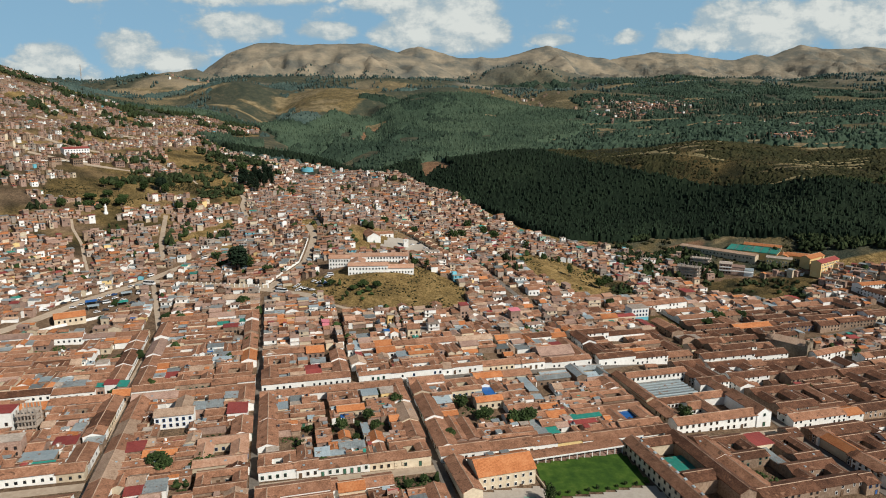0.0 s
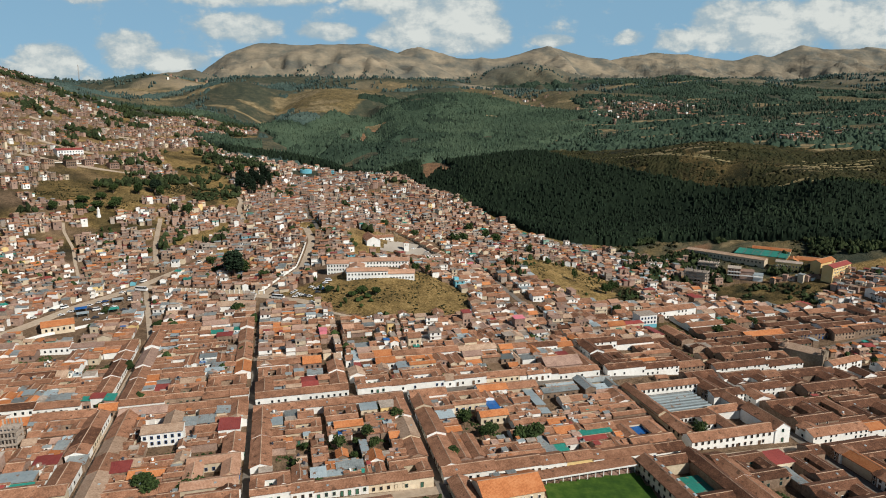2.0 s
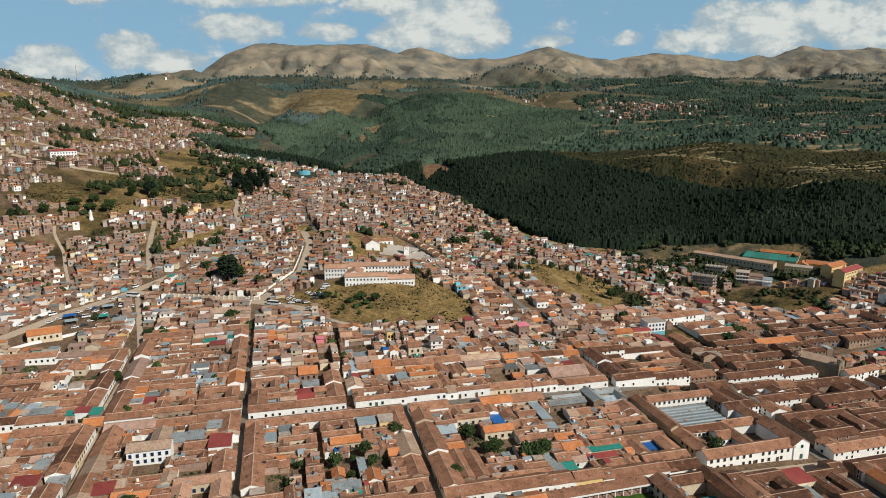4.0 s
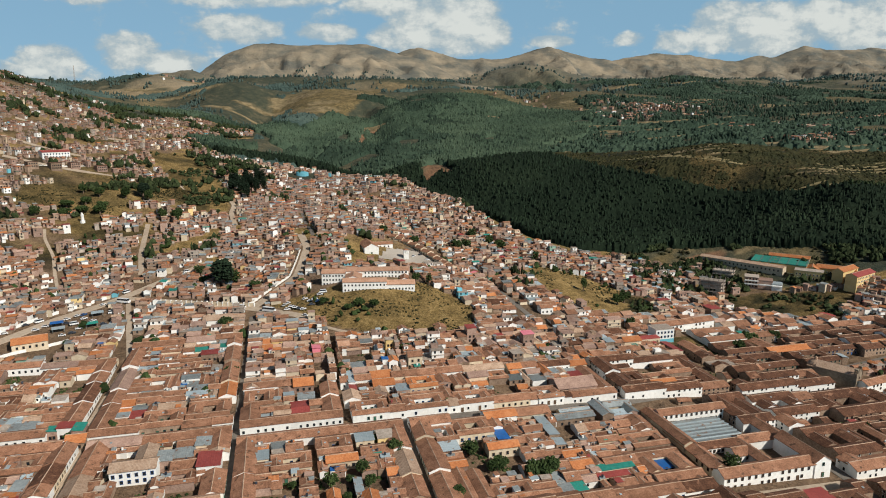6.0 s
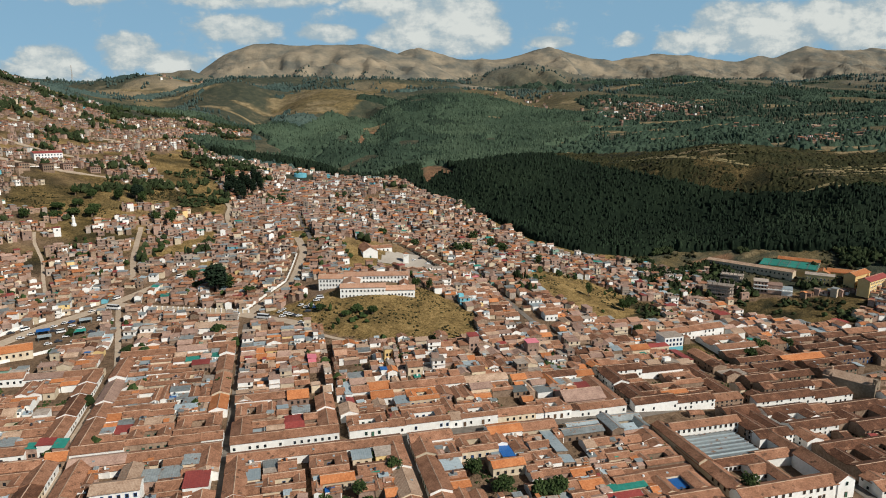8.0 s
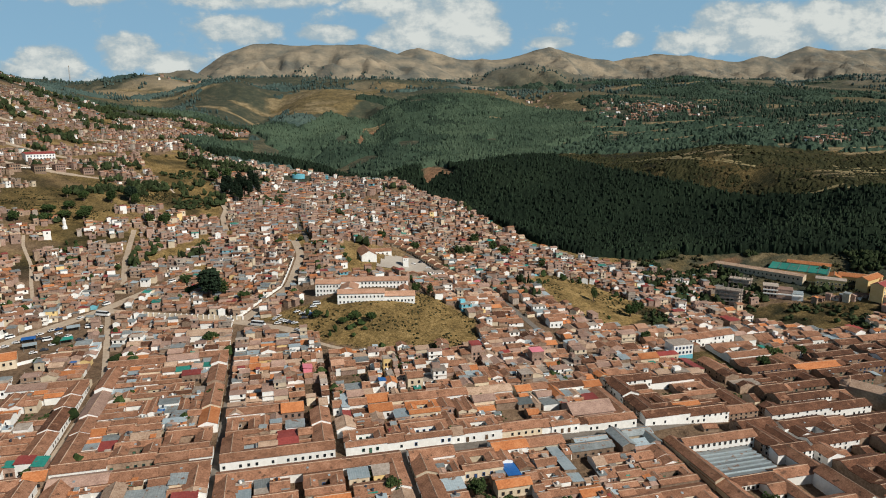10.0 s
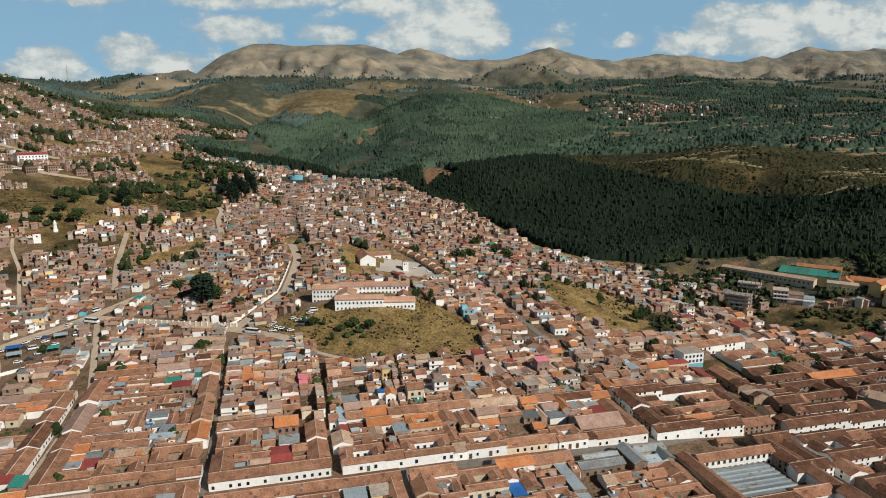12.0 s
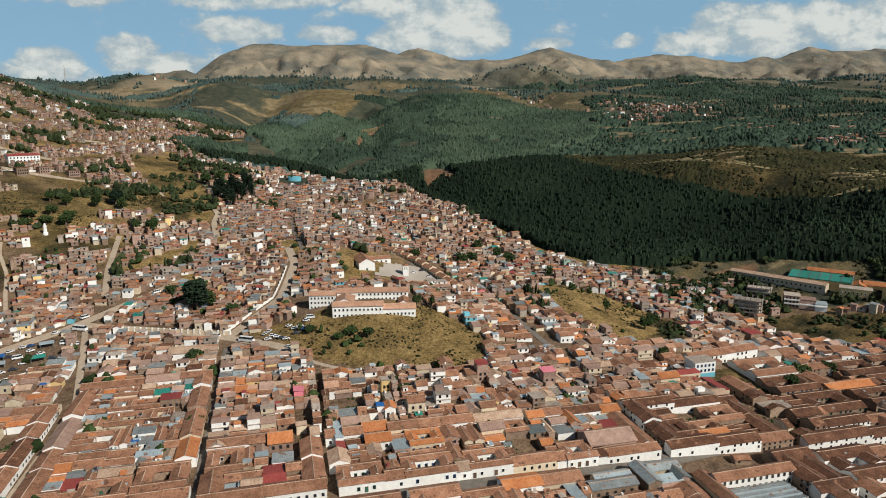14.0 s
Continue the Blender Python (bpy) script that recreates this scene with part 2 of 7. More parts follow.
grass = g.ramp(g.smooth(g.math("ADD", g.math("MULTIPLY", fine, 0.5), g.math("MULTIPLY", mid, 0.5)), 0.32, 0.68), [(0.0, (0.06, 0.044, 0.018)), (0.35, (0.185, 0.124, 0.046)), (0.7, (0.315, 0.212, 0.084)), (1.0, (0.43, 0.302, 0.134))])
dirt = g.ramp(g.smooth(g.math("ADD", g.math("MULTIPLY", fine, 0.5), g.math("MULTIPLY", mid, 0.5)), 0.32, 0.68), [(0.0, (0.085, 0.055, 0.034)), (1.0, (0.26, 0.175, 0.112))])
floor_green = g.ramp(g.smooth(g.math("ADD", g.math("MULTIPLY", mid, 0.6), g.math("MULTIPLY", wide, 0.4)), 0.35, 0.65), [(0.0, (0.036, 0.046, 0.033)), (0.6, (0.066, 0.069, 0.045)), (1.0, (0.125, 0.108, 0.066))])
# tan mountain rock, its colour greyed to stand for haze
hazed_slope = g.ramp(g.smooth(g.math("ADD", g.math("MULTIPLY", g.noise(g.add("VectorMath", spot, (1.0, 0.35, 2.6), operation="MULTIPLY").outputs[0], 0.007, 7.0, 0.66), 0.55), g.math("MULTIPLY", wide, 0.45)), 0.34, 0.66), [(0.0, (0.090, 0.098, 0.092)), (0.3, (0.152, 0.142, 0.114)), (0.65, (0.240, 0.204, 0.149)), (1.0, (0.330, 0.270, 0.190))])
field_tan = g.ramp(g.smooth(mid, 0.35, 0.65), [(0.0, (0.12, 0.094, 0.048)), (1.0, (0.29, 0.222, 0.124))])
cover = g.mix(g.add("Attribute", attribute_name="town").outputs["Fac"], grass, dirt)
cover = g.mix(g.add("Attribute", attribute_name="far").outputs["Fac"], cover, hazed_slope)
cover = g.mix(g.add("Attribute", attribute_name="forest").outputs["Fac"], cover, floor_green)
# olive-brown heath, its colour lowered as well for the cloud shade
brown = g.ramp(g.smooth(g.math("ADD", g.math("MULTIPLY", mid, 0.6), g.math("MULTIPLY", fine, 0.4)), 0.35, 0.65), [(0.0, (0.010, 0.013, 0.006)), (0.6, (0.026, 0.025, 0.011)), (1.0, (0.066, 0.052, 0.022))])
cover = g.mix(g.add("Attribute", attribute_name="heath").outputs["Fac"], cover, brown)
scar_earth = g.ramp(g.smooth(mid, 0.35, 0.65), [(0.0, (0.15, 0.085, 0.05)), (1.0, (0.30, 0.17, 0.095))])
cover = g.mix(g.add("Attribute", attribute_name="scar").outputs["Fac"], cover, scar_earth)
cover = g.mix(g.add("Attribute", attribute_name="field").outputs["Fac"], cover, field_tan)
relief = g.add("Bump", in_Strength=0.7, in_Distance=1.5, in_Height=g.math("ADD", g.math("ADD", fine, g.math("MULTIPLY", mid, 3.0)), g.math("MULTIPLY", g.noise(spot, 0.018, 5.0, 0.6), 7.0)))
soil = g.add("BsdfPrincipled", in_Base_Color=cover, in_Roughness=0.95, in_Normal=relief.outputs[0])
soil.inputs["Specular IOR Level"].default_value = 0.15
g.add("OutputMaterial", soil)

# ---- lie of the land ----
# smoothed spot heights on a fan of bearings (columns) and distances (rows)
HEIGHTS = np.array([
    (-5, 1, 1, -4, -8, -9, -11, -15),
    (0, 2, 2, -3, -10, -11, -15, -21),
    (15, 6, 1, -1, -8, -12, -19, -23),
    (54, 20, 1, 3, 5, -12, -20, -9),
    (131, 59, 11, 27, 16, -25, 1, 34),
    (238, 138, 54, 40, 7, 6, 78, 95),
    (336, 224, 106, 55, 58, 106, 131, 133),
    (376, 267, 150, 101, 103, 120, 141, 162),
    (357, 259, 175, 158, 159, 157, 176, 197),
    (315, 255, 219, 225, 225, 221, 229, 243),
    (279, 268, 267, 276, 280, 282, 289, 299),
    (250, 283, 309, 324, 334, 345, 354, 360),
], float)
# knolls: x, y, height, reach in x and y
KNOLLS_NEAR = [
    (-15, 500, 11, 50, 42), (-60, 632, 14, 60, 60), (395, 850, 28, 110, 80), (440, 705, 26, 70, 70), (35, 1500, 30, 170, 140), (160, 930, 18, 80, 60), (-270, 700, 10, 45, 45),
    (116, 560, 6, 40, 60), (-10, 860, 16, 60, 60), (60, 790, 12, 50, 40), (-430, 1700, 40, 130, 110), (-180, 1640, 25, 90, 110), (-300, 1480, -35, 50, 190), (-60, 1290, -26, 36, 150),
]
KNOLLS_MIDDLE = [
    (-560, 1500, -35, 80, 170), (150, 1650, 25, 120, 80), (-700, 1900, 40, 150, 120), (330, 1700, -25, 60, 150), (700, 1250, -18, 120, 60), (560, 1180, 14, 80, 50),
]
KNOLLS = KNOLLS_NEAR + KNOLLS_MIDDLE
RAVINE = [(-160, 1120), (-60, 1000), (30, 920), (110, 815), (200, 775), (300, 765), (420, 700)]
VALLEY = [(-190, 1230), (-135, 1390), (-70, 1480), (30, 1580), (180, 1650)]
# crests: distance, fall per metre, then (x, z) along the crest
CRESTS_NEAR = [

    (3300, 0.42, [(-1528, 300), (-1300, 306), (-1065, 317), (-950, 398), (-864, 455), (-752, 496), (-669, 515), (-587, 510), (-463, 506), (-366, 509), (-255, 512), (-158, 510), (-88, 492), (-4, 466), (94, 447), (179, 412), (251, 371), (337, 338)]),
    (4100, 0.45, [(-76, 529), (12, 573), (100, 590), (170, 577), (276, 544), (364, 521), (436, 515), (489, 532), (542, 519), (631, 523), (738, 550), (827, 585), (909, 599), (970, 589), (1062, 559), (1171, 536), (1318, 516)]),
]
CRESTS_MIDDLE = [

    (4300, 0.40, [(1306, 527), (1439, 550), (1534, 568), (1667, 584), (1842, 577), (1979, 564), (2136, 546), (2235, 540), (2311, 566), (2408, 577), (2468, 563), (2563, 600), (2677, 641), (2778, 627), (2899, 613), (3018, 618), (3136, 630), (3290, 623), (3585, 599)]),
    (2400, 0.30, [(-1200, 259), (-1142, 267), (-1045, 284), (-929, 296), (-832, 308), (-735, 311), (-620, 283)]),
    (1950, 0.33, [(-740, 215), (-661, 226), (-503, 235), (-407, 232), (-247, 249), (-149, 260), (-36, 265), (79, 256), (194, 234)]),
]
CRESTS_FAR = [
    (2700, 0.30, [(248, 299), (294, 317), (386, 350), (501, 369), (618, 358), (690, 336), (808, 315)]),
]
CRESTS = CRESTS_NEAR + CRESTS_MIDDLE + CRESTS_FAR
LATTICE = np.random.RandomState(7).rand(256, 256)


def grain(x, y, size, octaves=4, seed=0):
    """Fractal value noise, -0.5 to 0.5."""
    total, gain, norm = 0.0, 1.0, 0.0
    for o in range(octaves):
        a, b = np.asarray(x) / size + 37.3 * (o + seed), np.asarray(y) / size + 71.7 * (o + seed)
        i, j = np.floor(a).astype(int), np.floor(b).astype(int)
        f, h = a - i, b - j
        f, h = f * f * (3 - 2 * f), h * h * (3 - 2 * h)
        i, j, k, l = i % 256, j % 256, (i + 1) % 256, (j + 1) % 256
        v = (LATTICE[i, j] * (1 - f) + LATTICE[k, j] * f) * (1 - h) + (LATTICE[i, l] * (1 - f) + LATTICE[k, l] * f) * h
        total, norm, gain, size = total + gain * (v - 0.5), norm + gain, gain * 0.5, size / 2.1
    return total / norm


def spline(q, n):
    q = np.clip(q, 0, n - 1 - 1e-6)
    i = np.floor(q).astype(int)
    f = q - i
    return i, ((1 - f) ** 3 / 6, (3 * f ** 3 - 6 * f ** 2 + 4) / 6, (-3 * f ** 3 + 3 * f ** 2 + 3 * f + 1) / 6, f ** 3 / 6)


def along(x, y, line):
    """Distance of points from a line of corners."""
    best = np.full(np.shape(x), 1e9)
    for (ax, ay), (bx, by) in zip(line, line[1:]):
        t = np.clip(((x - ax) * (bx - ax) + (y - ay) * (by - ay)) / ((bx - ax) ** 2 + (by - ay) ** 2), 0, 1)
        best = np.minimum(best, np.hypot(x - ax - t * (bx - ax), y - ay - t * (by - ay)))
    return best


def inside(x, y, ring):
    x, y = np.asarray(x, float), np.asarray(y, float)
    within = np.zeros(np.shape(x), bool)
    for (ax, ay), (bx, by) in zip(ring, ring[1:] + ring[:1]):
        if ay != by:
            within ^= ((ay > y) != (by > y)) & (x < (bx - ax) * (y - ay) / (by - ay) + ax)
    return within


def height(x, y):
    x, y = np.asarray(x, float), np.asarray(y, float)
    s = np.maximum(y, -50) + 250
    rows, cols = HEIGHTS.shape
    i, a = spline((np.log(s) - 5.86) / 0.2, rows)
    j, b = spline((x / s + 0.77) / 0.22, cols)
    z = sum(a[k] * b[l] * HEIGHTS[np.clip(i + k - 1, 0, rows - 1), np.clip(j + l - 1, 0, cols - 1)] for k in range(4) for l in range(4))
    for cx, cy, h, rx, ry in KNOLLS:
        z = z + h * np.exp(-((x - cx) / rx) ** 2 - ((y - cy) / ry) ** 2)
    z = z - 24 * np.exp(-(along(x, y, RAVINE) / 38) ** 2)
    z = z - 26 * np.exp(-(along(x, y, VALLEY) / 42) ** 2)
    far = np.clip((y - 1250) / 900, 0, 1)
    z = z + far * (grain(x, y, 420, 5) * 95)
    if np.max(y) < 1250:
        return z
    fold = np.abs(grain(x + 0.35 * y, y * 0.6, 300, 5, 3)) * 2.2 + np.abs(grain(x - 0.3 * y, y * 0.6, 110, 4, 13)) * 0.9
    spur = 1 - np.clip(np.abs(grain(x + 60 * grain(x, y, 400, 2, 23), y * 0.22, 190, 4, 21)) * 5.5, 0, 1)
    rill = 1 - np.clip(np.abs(grain(x + 0.3 * y, y * 0.3, 70, 3, 27)) * 5, 0, 1)
    cut = 24 * spur + 16 * rill + 70 * np.abs(grain(x + 0.8 * y, y - 0.4 * x, 230, 5, 43)) - 70 * grain(x, y, 120, 5, 41)
    knobs = np.abs(grain(x, y, 110, 4, 5)) * 30 - 5
    for d, fall, line in CRESTS:
        xs, zs = zip(*line)
        h = np.interp(x, xs, zs)
        out = np.maximum(np.maximum(xs[0] - x, x - xs[-1]), 0)
        drop = np.abs(y - d)
        gully = np.clip(0.62 - fold, 0, 1) * np.clip(drop * 0.9, 5, 170)
        ridge = h - 0.7 * fall * drop - 0.38 * gully - cut * np.clip(drop / 220, 0.05, 1) - 0.5 * out + knobs + 9
        z = np.maximum(z, np.where(y > d + 250, z, ridge))
    return z


STEP, X0, Y0 = 5.0, -820.0, -60.0
SURVEY = height(*np.meshgrid(np.arange(X0, 920, STEP), np.arange(Y0, 1360, STEP))).tolist()


def ground(x, y):
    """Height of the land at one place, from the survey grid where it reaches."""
    a, b = (x - X0) / STEP, (y - Y0) / STEP
    i, j = int(a), int(b)
    if a < 0 or b < 0 or j >= len(SURVEY) - 1 or i >= len(SURVEY[0]) - 1:
        return float(height(np.array([x]), np.array([y]))[0])
    f, g_ = a - i, b - j
    return (SURVEY[j][i] * (1 - f) + SURVEY[j][i + 1] * f) * (1 - g_) + (SURVEY[j + 1][i] * (1 - f) + SURVEY[j + 1][i + 1] * f) * g_


# the old town's grid is turned by eleven degrees: p runs along its cross streets, q up its long ones
TURN = radians(11)
CT, ST = math.cos(TURN), math.sin(TURN)


def xy(p, q):
    return p * CT - q * ST, p * ST + q * CT


def pq(x, y):
    return x * CT + y * ST, -x * ST + y * CT


TOWN = [(-520, 60), (-420, 400), (-520, 600), (-680, 800), (-1000, 1050), (-1000, 1300), (-760, 1330), (-600, 1240), (-500, 1200), (-400, 1270), (-290, 1260), (-245, 1150), (-340, 1060), (-260, 975), (-130, 960),
        (-20, 890), (50, 810), (105, 745), (150, 670), (215, 642), (290, 605), (330, 556), (420, 540), (520, 480), (520, 60)]
FOREST = [(-600, 1290), (-400, 1285), (-285, 1270), (-238, 1150), (-335, 1060), (-255, 985), (-130, 968), (-20, 900), (55, 818), (110, 760), (140, 700), (180, 670), (235, 660), (270, 672), (320, 655), (385, 622), (440, 588), (520, 555), (700, 500),
          (900, 700), (600, 650), (470, 690), (400, 745), (300, 830), (220, 960), (230, 1060), (330, 1180), (420, 1450), (150, 1600), (-120, 1560), (-200, 1330), (-300, 1340), (-480, 1330)]
HEATH = [(290, 815), (225, 950), (230, 1050), (330, 1000), (420, 885), (520, 858), (640, 810), (900, 660), (700, 560), (560, 640), (460, 680), (395, 745)]
BARE_HILL = [(-308, 1593), (-290, 1690), (-230, 1830), (-118, 1930), (40, 1900), (-50, 1650), (-125, 1450), (-220, 1433)]
CONVENT_LAWN = [(-96, 476), (-72, 463), (-56, 449), (-47, 440), (-30, 433), (-5, 428), (17, 430), (46, 438), (47, 475), (20, 505), (-50, 498), (-62, 492)]
DRY_HILL = [(98, 566), (118, 512), (140, 488), (180, 500), (196, 540), (160, 590), (120, 600)]
SPUR = [(-356, 640), (-330, 655), (-290, 640), (-255, 690), (-215, 720), (-240, 800), (-290, 770), (-345, 720), (-374, 694)]
BARE = [(-215, 585), (-190, 580), (-165, 640), (-178, 655)]
PARKING = [(-236, 442), (-228, 462), (-223, 474), (-200, 482), (-190, 462), (-186, 440), (-205, 426), (-216, 434)]
SCRUB_SLOPE = [(270, 552), (312, 552), (356, 534), (338, 498), (288, 508), (262, 530)]
GULLY_BRUSH = [(-335, 905), (-300, 965), (-222, 845), (-180, 705), (-216, 697), (-272, 800)]
GARDEN = [(214, 472), (232, 440), (200, 424), (180, 440), (183, 458)]
FOOT_BRUSH = [(292, 556), (330, 548), (372, 540), (366, 516), (320, 512), (296, 520)]
EAST_BRUSH = [(176, 552), (200, 545), (196, 505), (160, 500), (178, 520)]
OPEN = [FOOT_BRUSH, SCRUB_SLOPE, GULLY_BRUSH, GARDEN, EAST_BRUSH, CONVENT_LAWN, DRY_HILL, SPUR, BARE, PARKING]
# harvested fields on the plateau: x, y, reach in x and y
FIELDS_NEAR = [
    (-420, 1500, 60, 14), (-330, 1570, 70, 12), (-520, 1660, 90, 16), (-250, 1430, 40, 12), (-640, 1760, 90, 14), (-180, 1520, 40, 16), (-90, 1600, 50, 14), (-380, 1850, 90, 16),
    (520, 1150, 60, 8), (650, 1050, 70, 7), (450, 1010, 50, 6), (800, 1250, 80, 10), (380, 1190, 50, 10), (300, 1135, 40, 9), (600, 960, 60, 6), (277, 1045, 26, 9), (395, 868, 70, 10),
    (430, 848, 70, 3.5),
]
FIELDS_MIDDLE = [
    (420, 832, 60, 2.5), (560, 856, 60, 4), (470, 752, 50, 2.5), (500, 738, 45, 2.5), (500, 765, 40, 5), (400, 1290, 60, 18), (640, 815, 40, 4), (470, 1330, 60, 16),
    (280, 690, 30, 10), (350, 640, 26, 6), (560, 1330, 60, 14), (900, 1500, 90, 20), (300, 1350, 34, 14), (-270, 1500, 50, 12), (-230, 1790, 60, 24), (700, 1350, 50, 10), (430, 1105, 60, 7),
]
FIELDS_FAR = [
    (-420, 1750, 90, 18), (-290, 1640, 50, 24), (-350, 1480, 60, 12), (-600, 1900, 120, 26), (-120, 1780, 60, 20), (129, 1285, 40, 6), (170, 1390, 36, 9), (760, 1120, 60, 8),
    (860, 1330, 70, 10), (640, 1450, 60, 12),
]
FIELDS_PLATEAU = [
    (317, 1541, 46, 30), (404, 1624, 24, 18), (378, 1225, 36, 20), (457, 1197, 50, 18), (433, 1089, 68, 16), (430, 1010, 50, 10), (430, 978, 44, 8), (503, 920, 40, 12), (586, 868, 60, 10), (582, 836, 40, 7),
    (857, 1527, 20, 30), (950, 1554, 24, 20), (869, 2003, 60, 40), (679, 2015, 60, 30), (352, 1349, 18, 26), (549, 1102, 30, 8), (560, 1480, 30, 14), (620, 1400, 26, 12), (700, 1290, 50, 12), (760, 1640, 50, 20),
]
FIELDS_VALLEY = [
    (-186, 1472, 46, 22), (-289, 1611, 32, 20), (-112, 1387, 24, 7), (-53, 1363, 31, 14), (140, 1484, 20, 14), (191, 1639, 16, 24), (194, 1373, 20, 12), (-217, 1199, 9, 26), (19, 1071, 18, 12), (-244, 1619, 62, 22),
]
FIELDS = FIELDS_NEAR + FIELDS_MIDDLE + FIELDS_FAR + FIELDS_PLATEAU + FIELDS_VALLEY
SCARS = [(46, 987, 23, 32), (62, 965, 12, 22), (4, 1042, 10, 14), (-90, 1210, 8, 30), (-78, 1285, 7, 70), (-58, 1345, 9, 34), (300, 640, 26, 8)]

u = np.linspace(-0.95, 0.95, 380)
s = np.concatenate([[-1250, -700, -350, -100, 60, 160, 240, 300], np.exp(np.arange(math.log(350), math.log(5000), 0.005))])
reach = np.where(s < 350, 1500, s)
reach[(s > 200) & (s < 350)] = 700
X, Y = u[None, :] * reach[:, None], np.repeat(s[:, None] - 250, len(u), 1)
Z = height(X, Y)
town_in = inside(X, Y, TOWN)
green = inside(X, Y, FOREST)
Z = Z + np.where(town_in & (Y < 620), 0, grain(X, Y, 45, 4, 2) * np.where(Y > 620, 5, 0))
nr, nc = X.shape
index = np.arange(nr * nc).reshape(nr, nc)
quads = np.stack([index[:-1, :-1], index[:-1, 1:], index[1:, 1:], index[1:, :-1]], -1).reshape(-1, 4)
me = bpy.data.meshes.new("ground")
me.from_pydata(np.stack([X, Y, Z], -1).reshape(-1, 3).tolist(), [], quads.tolist())
me.polygons.foreach_set("use_smooth", np.ones(len(quads), bool))
open_in = np.zeros_like(town_in)
for ring in OPEN[:-1]:
    open_in |= inside(X, Y, ring)
dry = grain(X, Y, 60, 3, 9)
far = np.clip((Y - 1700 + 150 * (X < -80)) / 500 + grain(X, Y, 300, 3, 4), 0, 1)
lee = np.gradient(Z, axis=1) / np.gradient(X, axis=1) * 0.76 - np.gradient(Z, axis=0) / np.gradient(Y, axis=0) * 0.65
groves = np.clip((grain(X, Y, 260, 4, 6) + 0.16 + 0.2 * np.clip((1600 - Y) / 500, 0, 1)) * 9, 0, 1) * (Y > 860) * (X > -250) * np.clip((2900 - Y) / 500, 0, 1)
# dark floor favours slopes turned from the sun, standing in for cloud shade
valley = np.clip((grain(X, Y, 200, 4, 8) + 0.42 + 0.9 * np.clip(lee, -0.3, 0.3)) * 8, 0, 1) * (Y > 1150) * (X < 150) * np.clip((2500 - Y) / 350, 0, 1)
foot = (X > 205) & (Y > 560) & (Y < 760) & ~town_in
fields = np.zeros_like(X)
for cx, cy, rx, ry in FIELDS:
    fields = np.maximum(fields, np.clip(3.0 * (1 - ((X - cx) / rx) ** 2 - ((Y - cy) / ry) ** 2 + 1.2 * grain(X, Y, 26, 3, 32)), 0, 1))
scars = np.zeros_like(X)
for cx, cy, rx, ry in SCARS:
    scars = np.maximum(scars, np.clip(2.0 * (1 - ((X - cx) / rx) ** 2 - ((Y - cy) / ry) ** 2 + 1.6 * grain(X, Y, 18, 3, 31)), 0, 1))
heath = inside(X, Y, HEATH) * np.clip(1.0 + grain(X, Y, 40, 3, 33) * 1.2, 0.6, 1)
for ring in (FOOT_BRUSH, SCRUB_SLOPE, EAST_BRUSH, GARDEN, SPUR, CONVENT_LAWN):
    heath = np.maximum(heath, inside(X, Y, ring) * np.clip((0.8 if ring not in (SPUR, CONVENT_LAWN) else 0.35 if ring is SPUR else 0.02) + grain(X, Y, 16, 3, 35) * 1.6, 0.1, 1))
slope_in = town_in & (X < -205) & (Y > 540)
heath = np.maximum(heath, slope_in * np.clip(0.3 + grain(X, Y, 40, 4, 36) * 2.2, 0, 0.8))
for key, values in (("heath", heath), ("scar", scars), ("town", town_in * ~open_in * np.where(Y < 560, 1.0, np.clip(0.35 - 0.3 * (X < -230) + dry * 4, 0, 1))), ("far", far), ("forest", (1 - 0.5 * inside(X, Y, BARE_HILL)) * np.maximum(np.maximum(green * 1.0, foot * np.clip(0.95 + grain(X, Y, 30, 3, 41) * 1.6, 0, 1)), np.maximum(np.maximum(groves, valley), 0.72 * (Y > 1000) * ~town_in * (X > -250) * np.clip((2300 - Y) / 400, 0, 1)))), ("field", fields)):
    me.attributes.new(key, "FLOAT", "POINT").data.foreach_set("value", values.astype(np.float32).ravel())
me.materials.append(GROUND)
tagged(new("ground", me), "dry grass and dirt ground rising to bare mountains", "ground", kind="structure")

# ---- building tools ----


class Mass:
    """Corners, faces and material slots of one mesh."""

    def __init__(self, *materials):
        self.verts, self.faces, self.slots, self.materials = [], [], [], list(materials)

    def slot(self, material):
        if material not in self.materials:
            self.materials.append(material)
        return self.materials.index(material)

    def put(self, verts, faces, material):
        base, k = len(self.verts), self.slot(material)
        self.verts.extend(verts)
        for f in faces:
            self.faces.append(tuple(base + i for i in f))
            self.slots.append(k)

    def mesh(self, name):
        me = bpy.data.meshes.new(name)
        me.from_pydata(self.verts, [], self.faces)
        for m in self.materials:
            me.materials.append(m)
        me.polygons.foreach_set("material_index", self.slots)
        me.update()
        return me


def part(name, mass, parent, label=""):
    ob = new(name, mass.mesh(name) if isinstance(mass, Mass) else mass)
    ob.parent = parent
    return tagged(ob, label)


def base(name, x, y, z, turn, label, category, group=""):
    """The Empty at the foot of a thing."""
    ob = new(name)
    ob.empty_display_size = 0.5
    ob.matrix_world = pose(x, y, z, 0, 0, math.degrees(turn))
    return tagged(ob, label, category, group)


def turned(points, cx, cy, angle, z=0.0):
    c, s = math.cos(angle), math.sin(angle)
    return [(cx + x * c - y * s, cy + x * s + y * c, z + h) for x, y, h in points]


BOX = [(0, 3, 2, 1), (4, 5, 6, 7), (0, 1, 5, 4), (1, 2, 6, 5), (2, 3, 7, 6), (3, 0, 4, 7)]


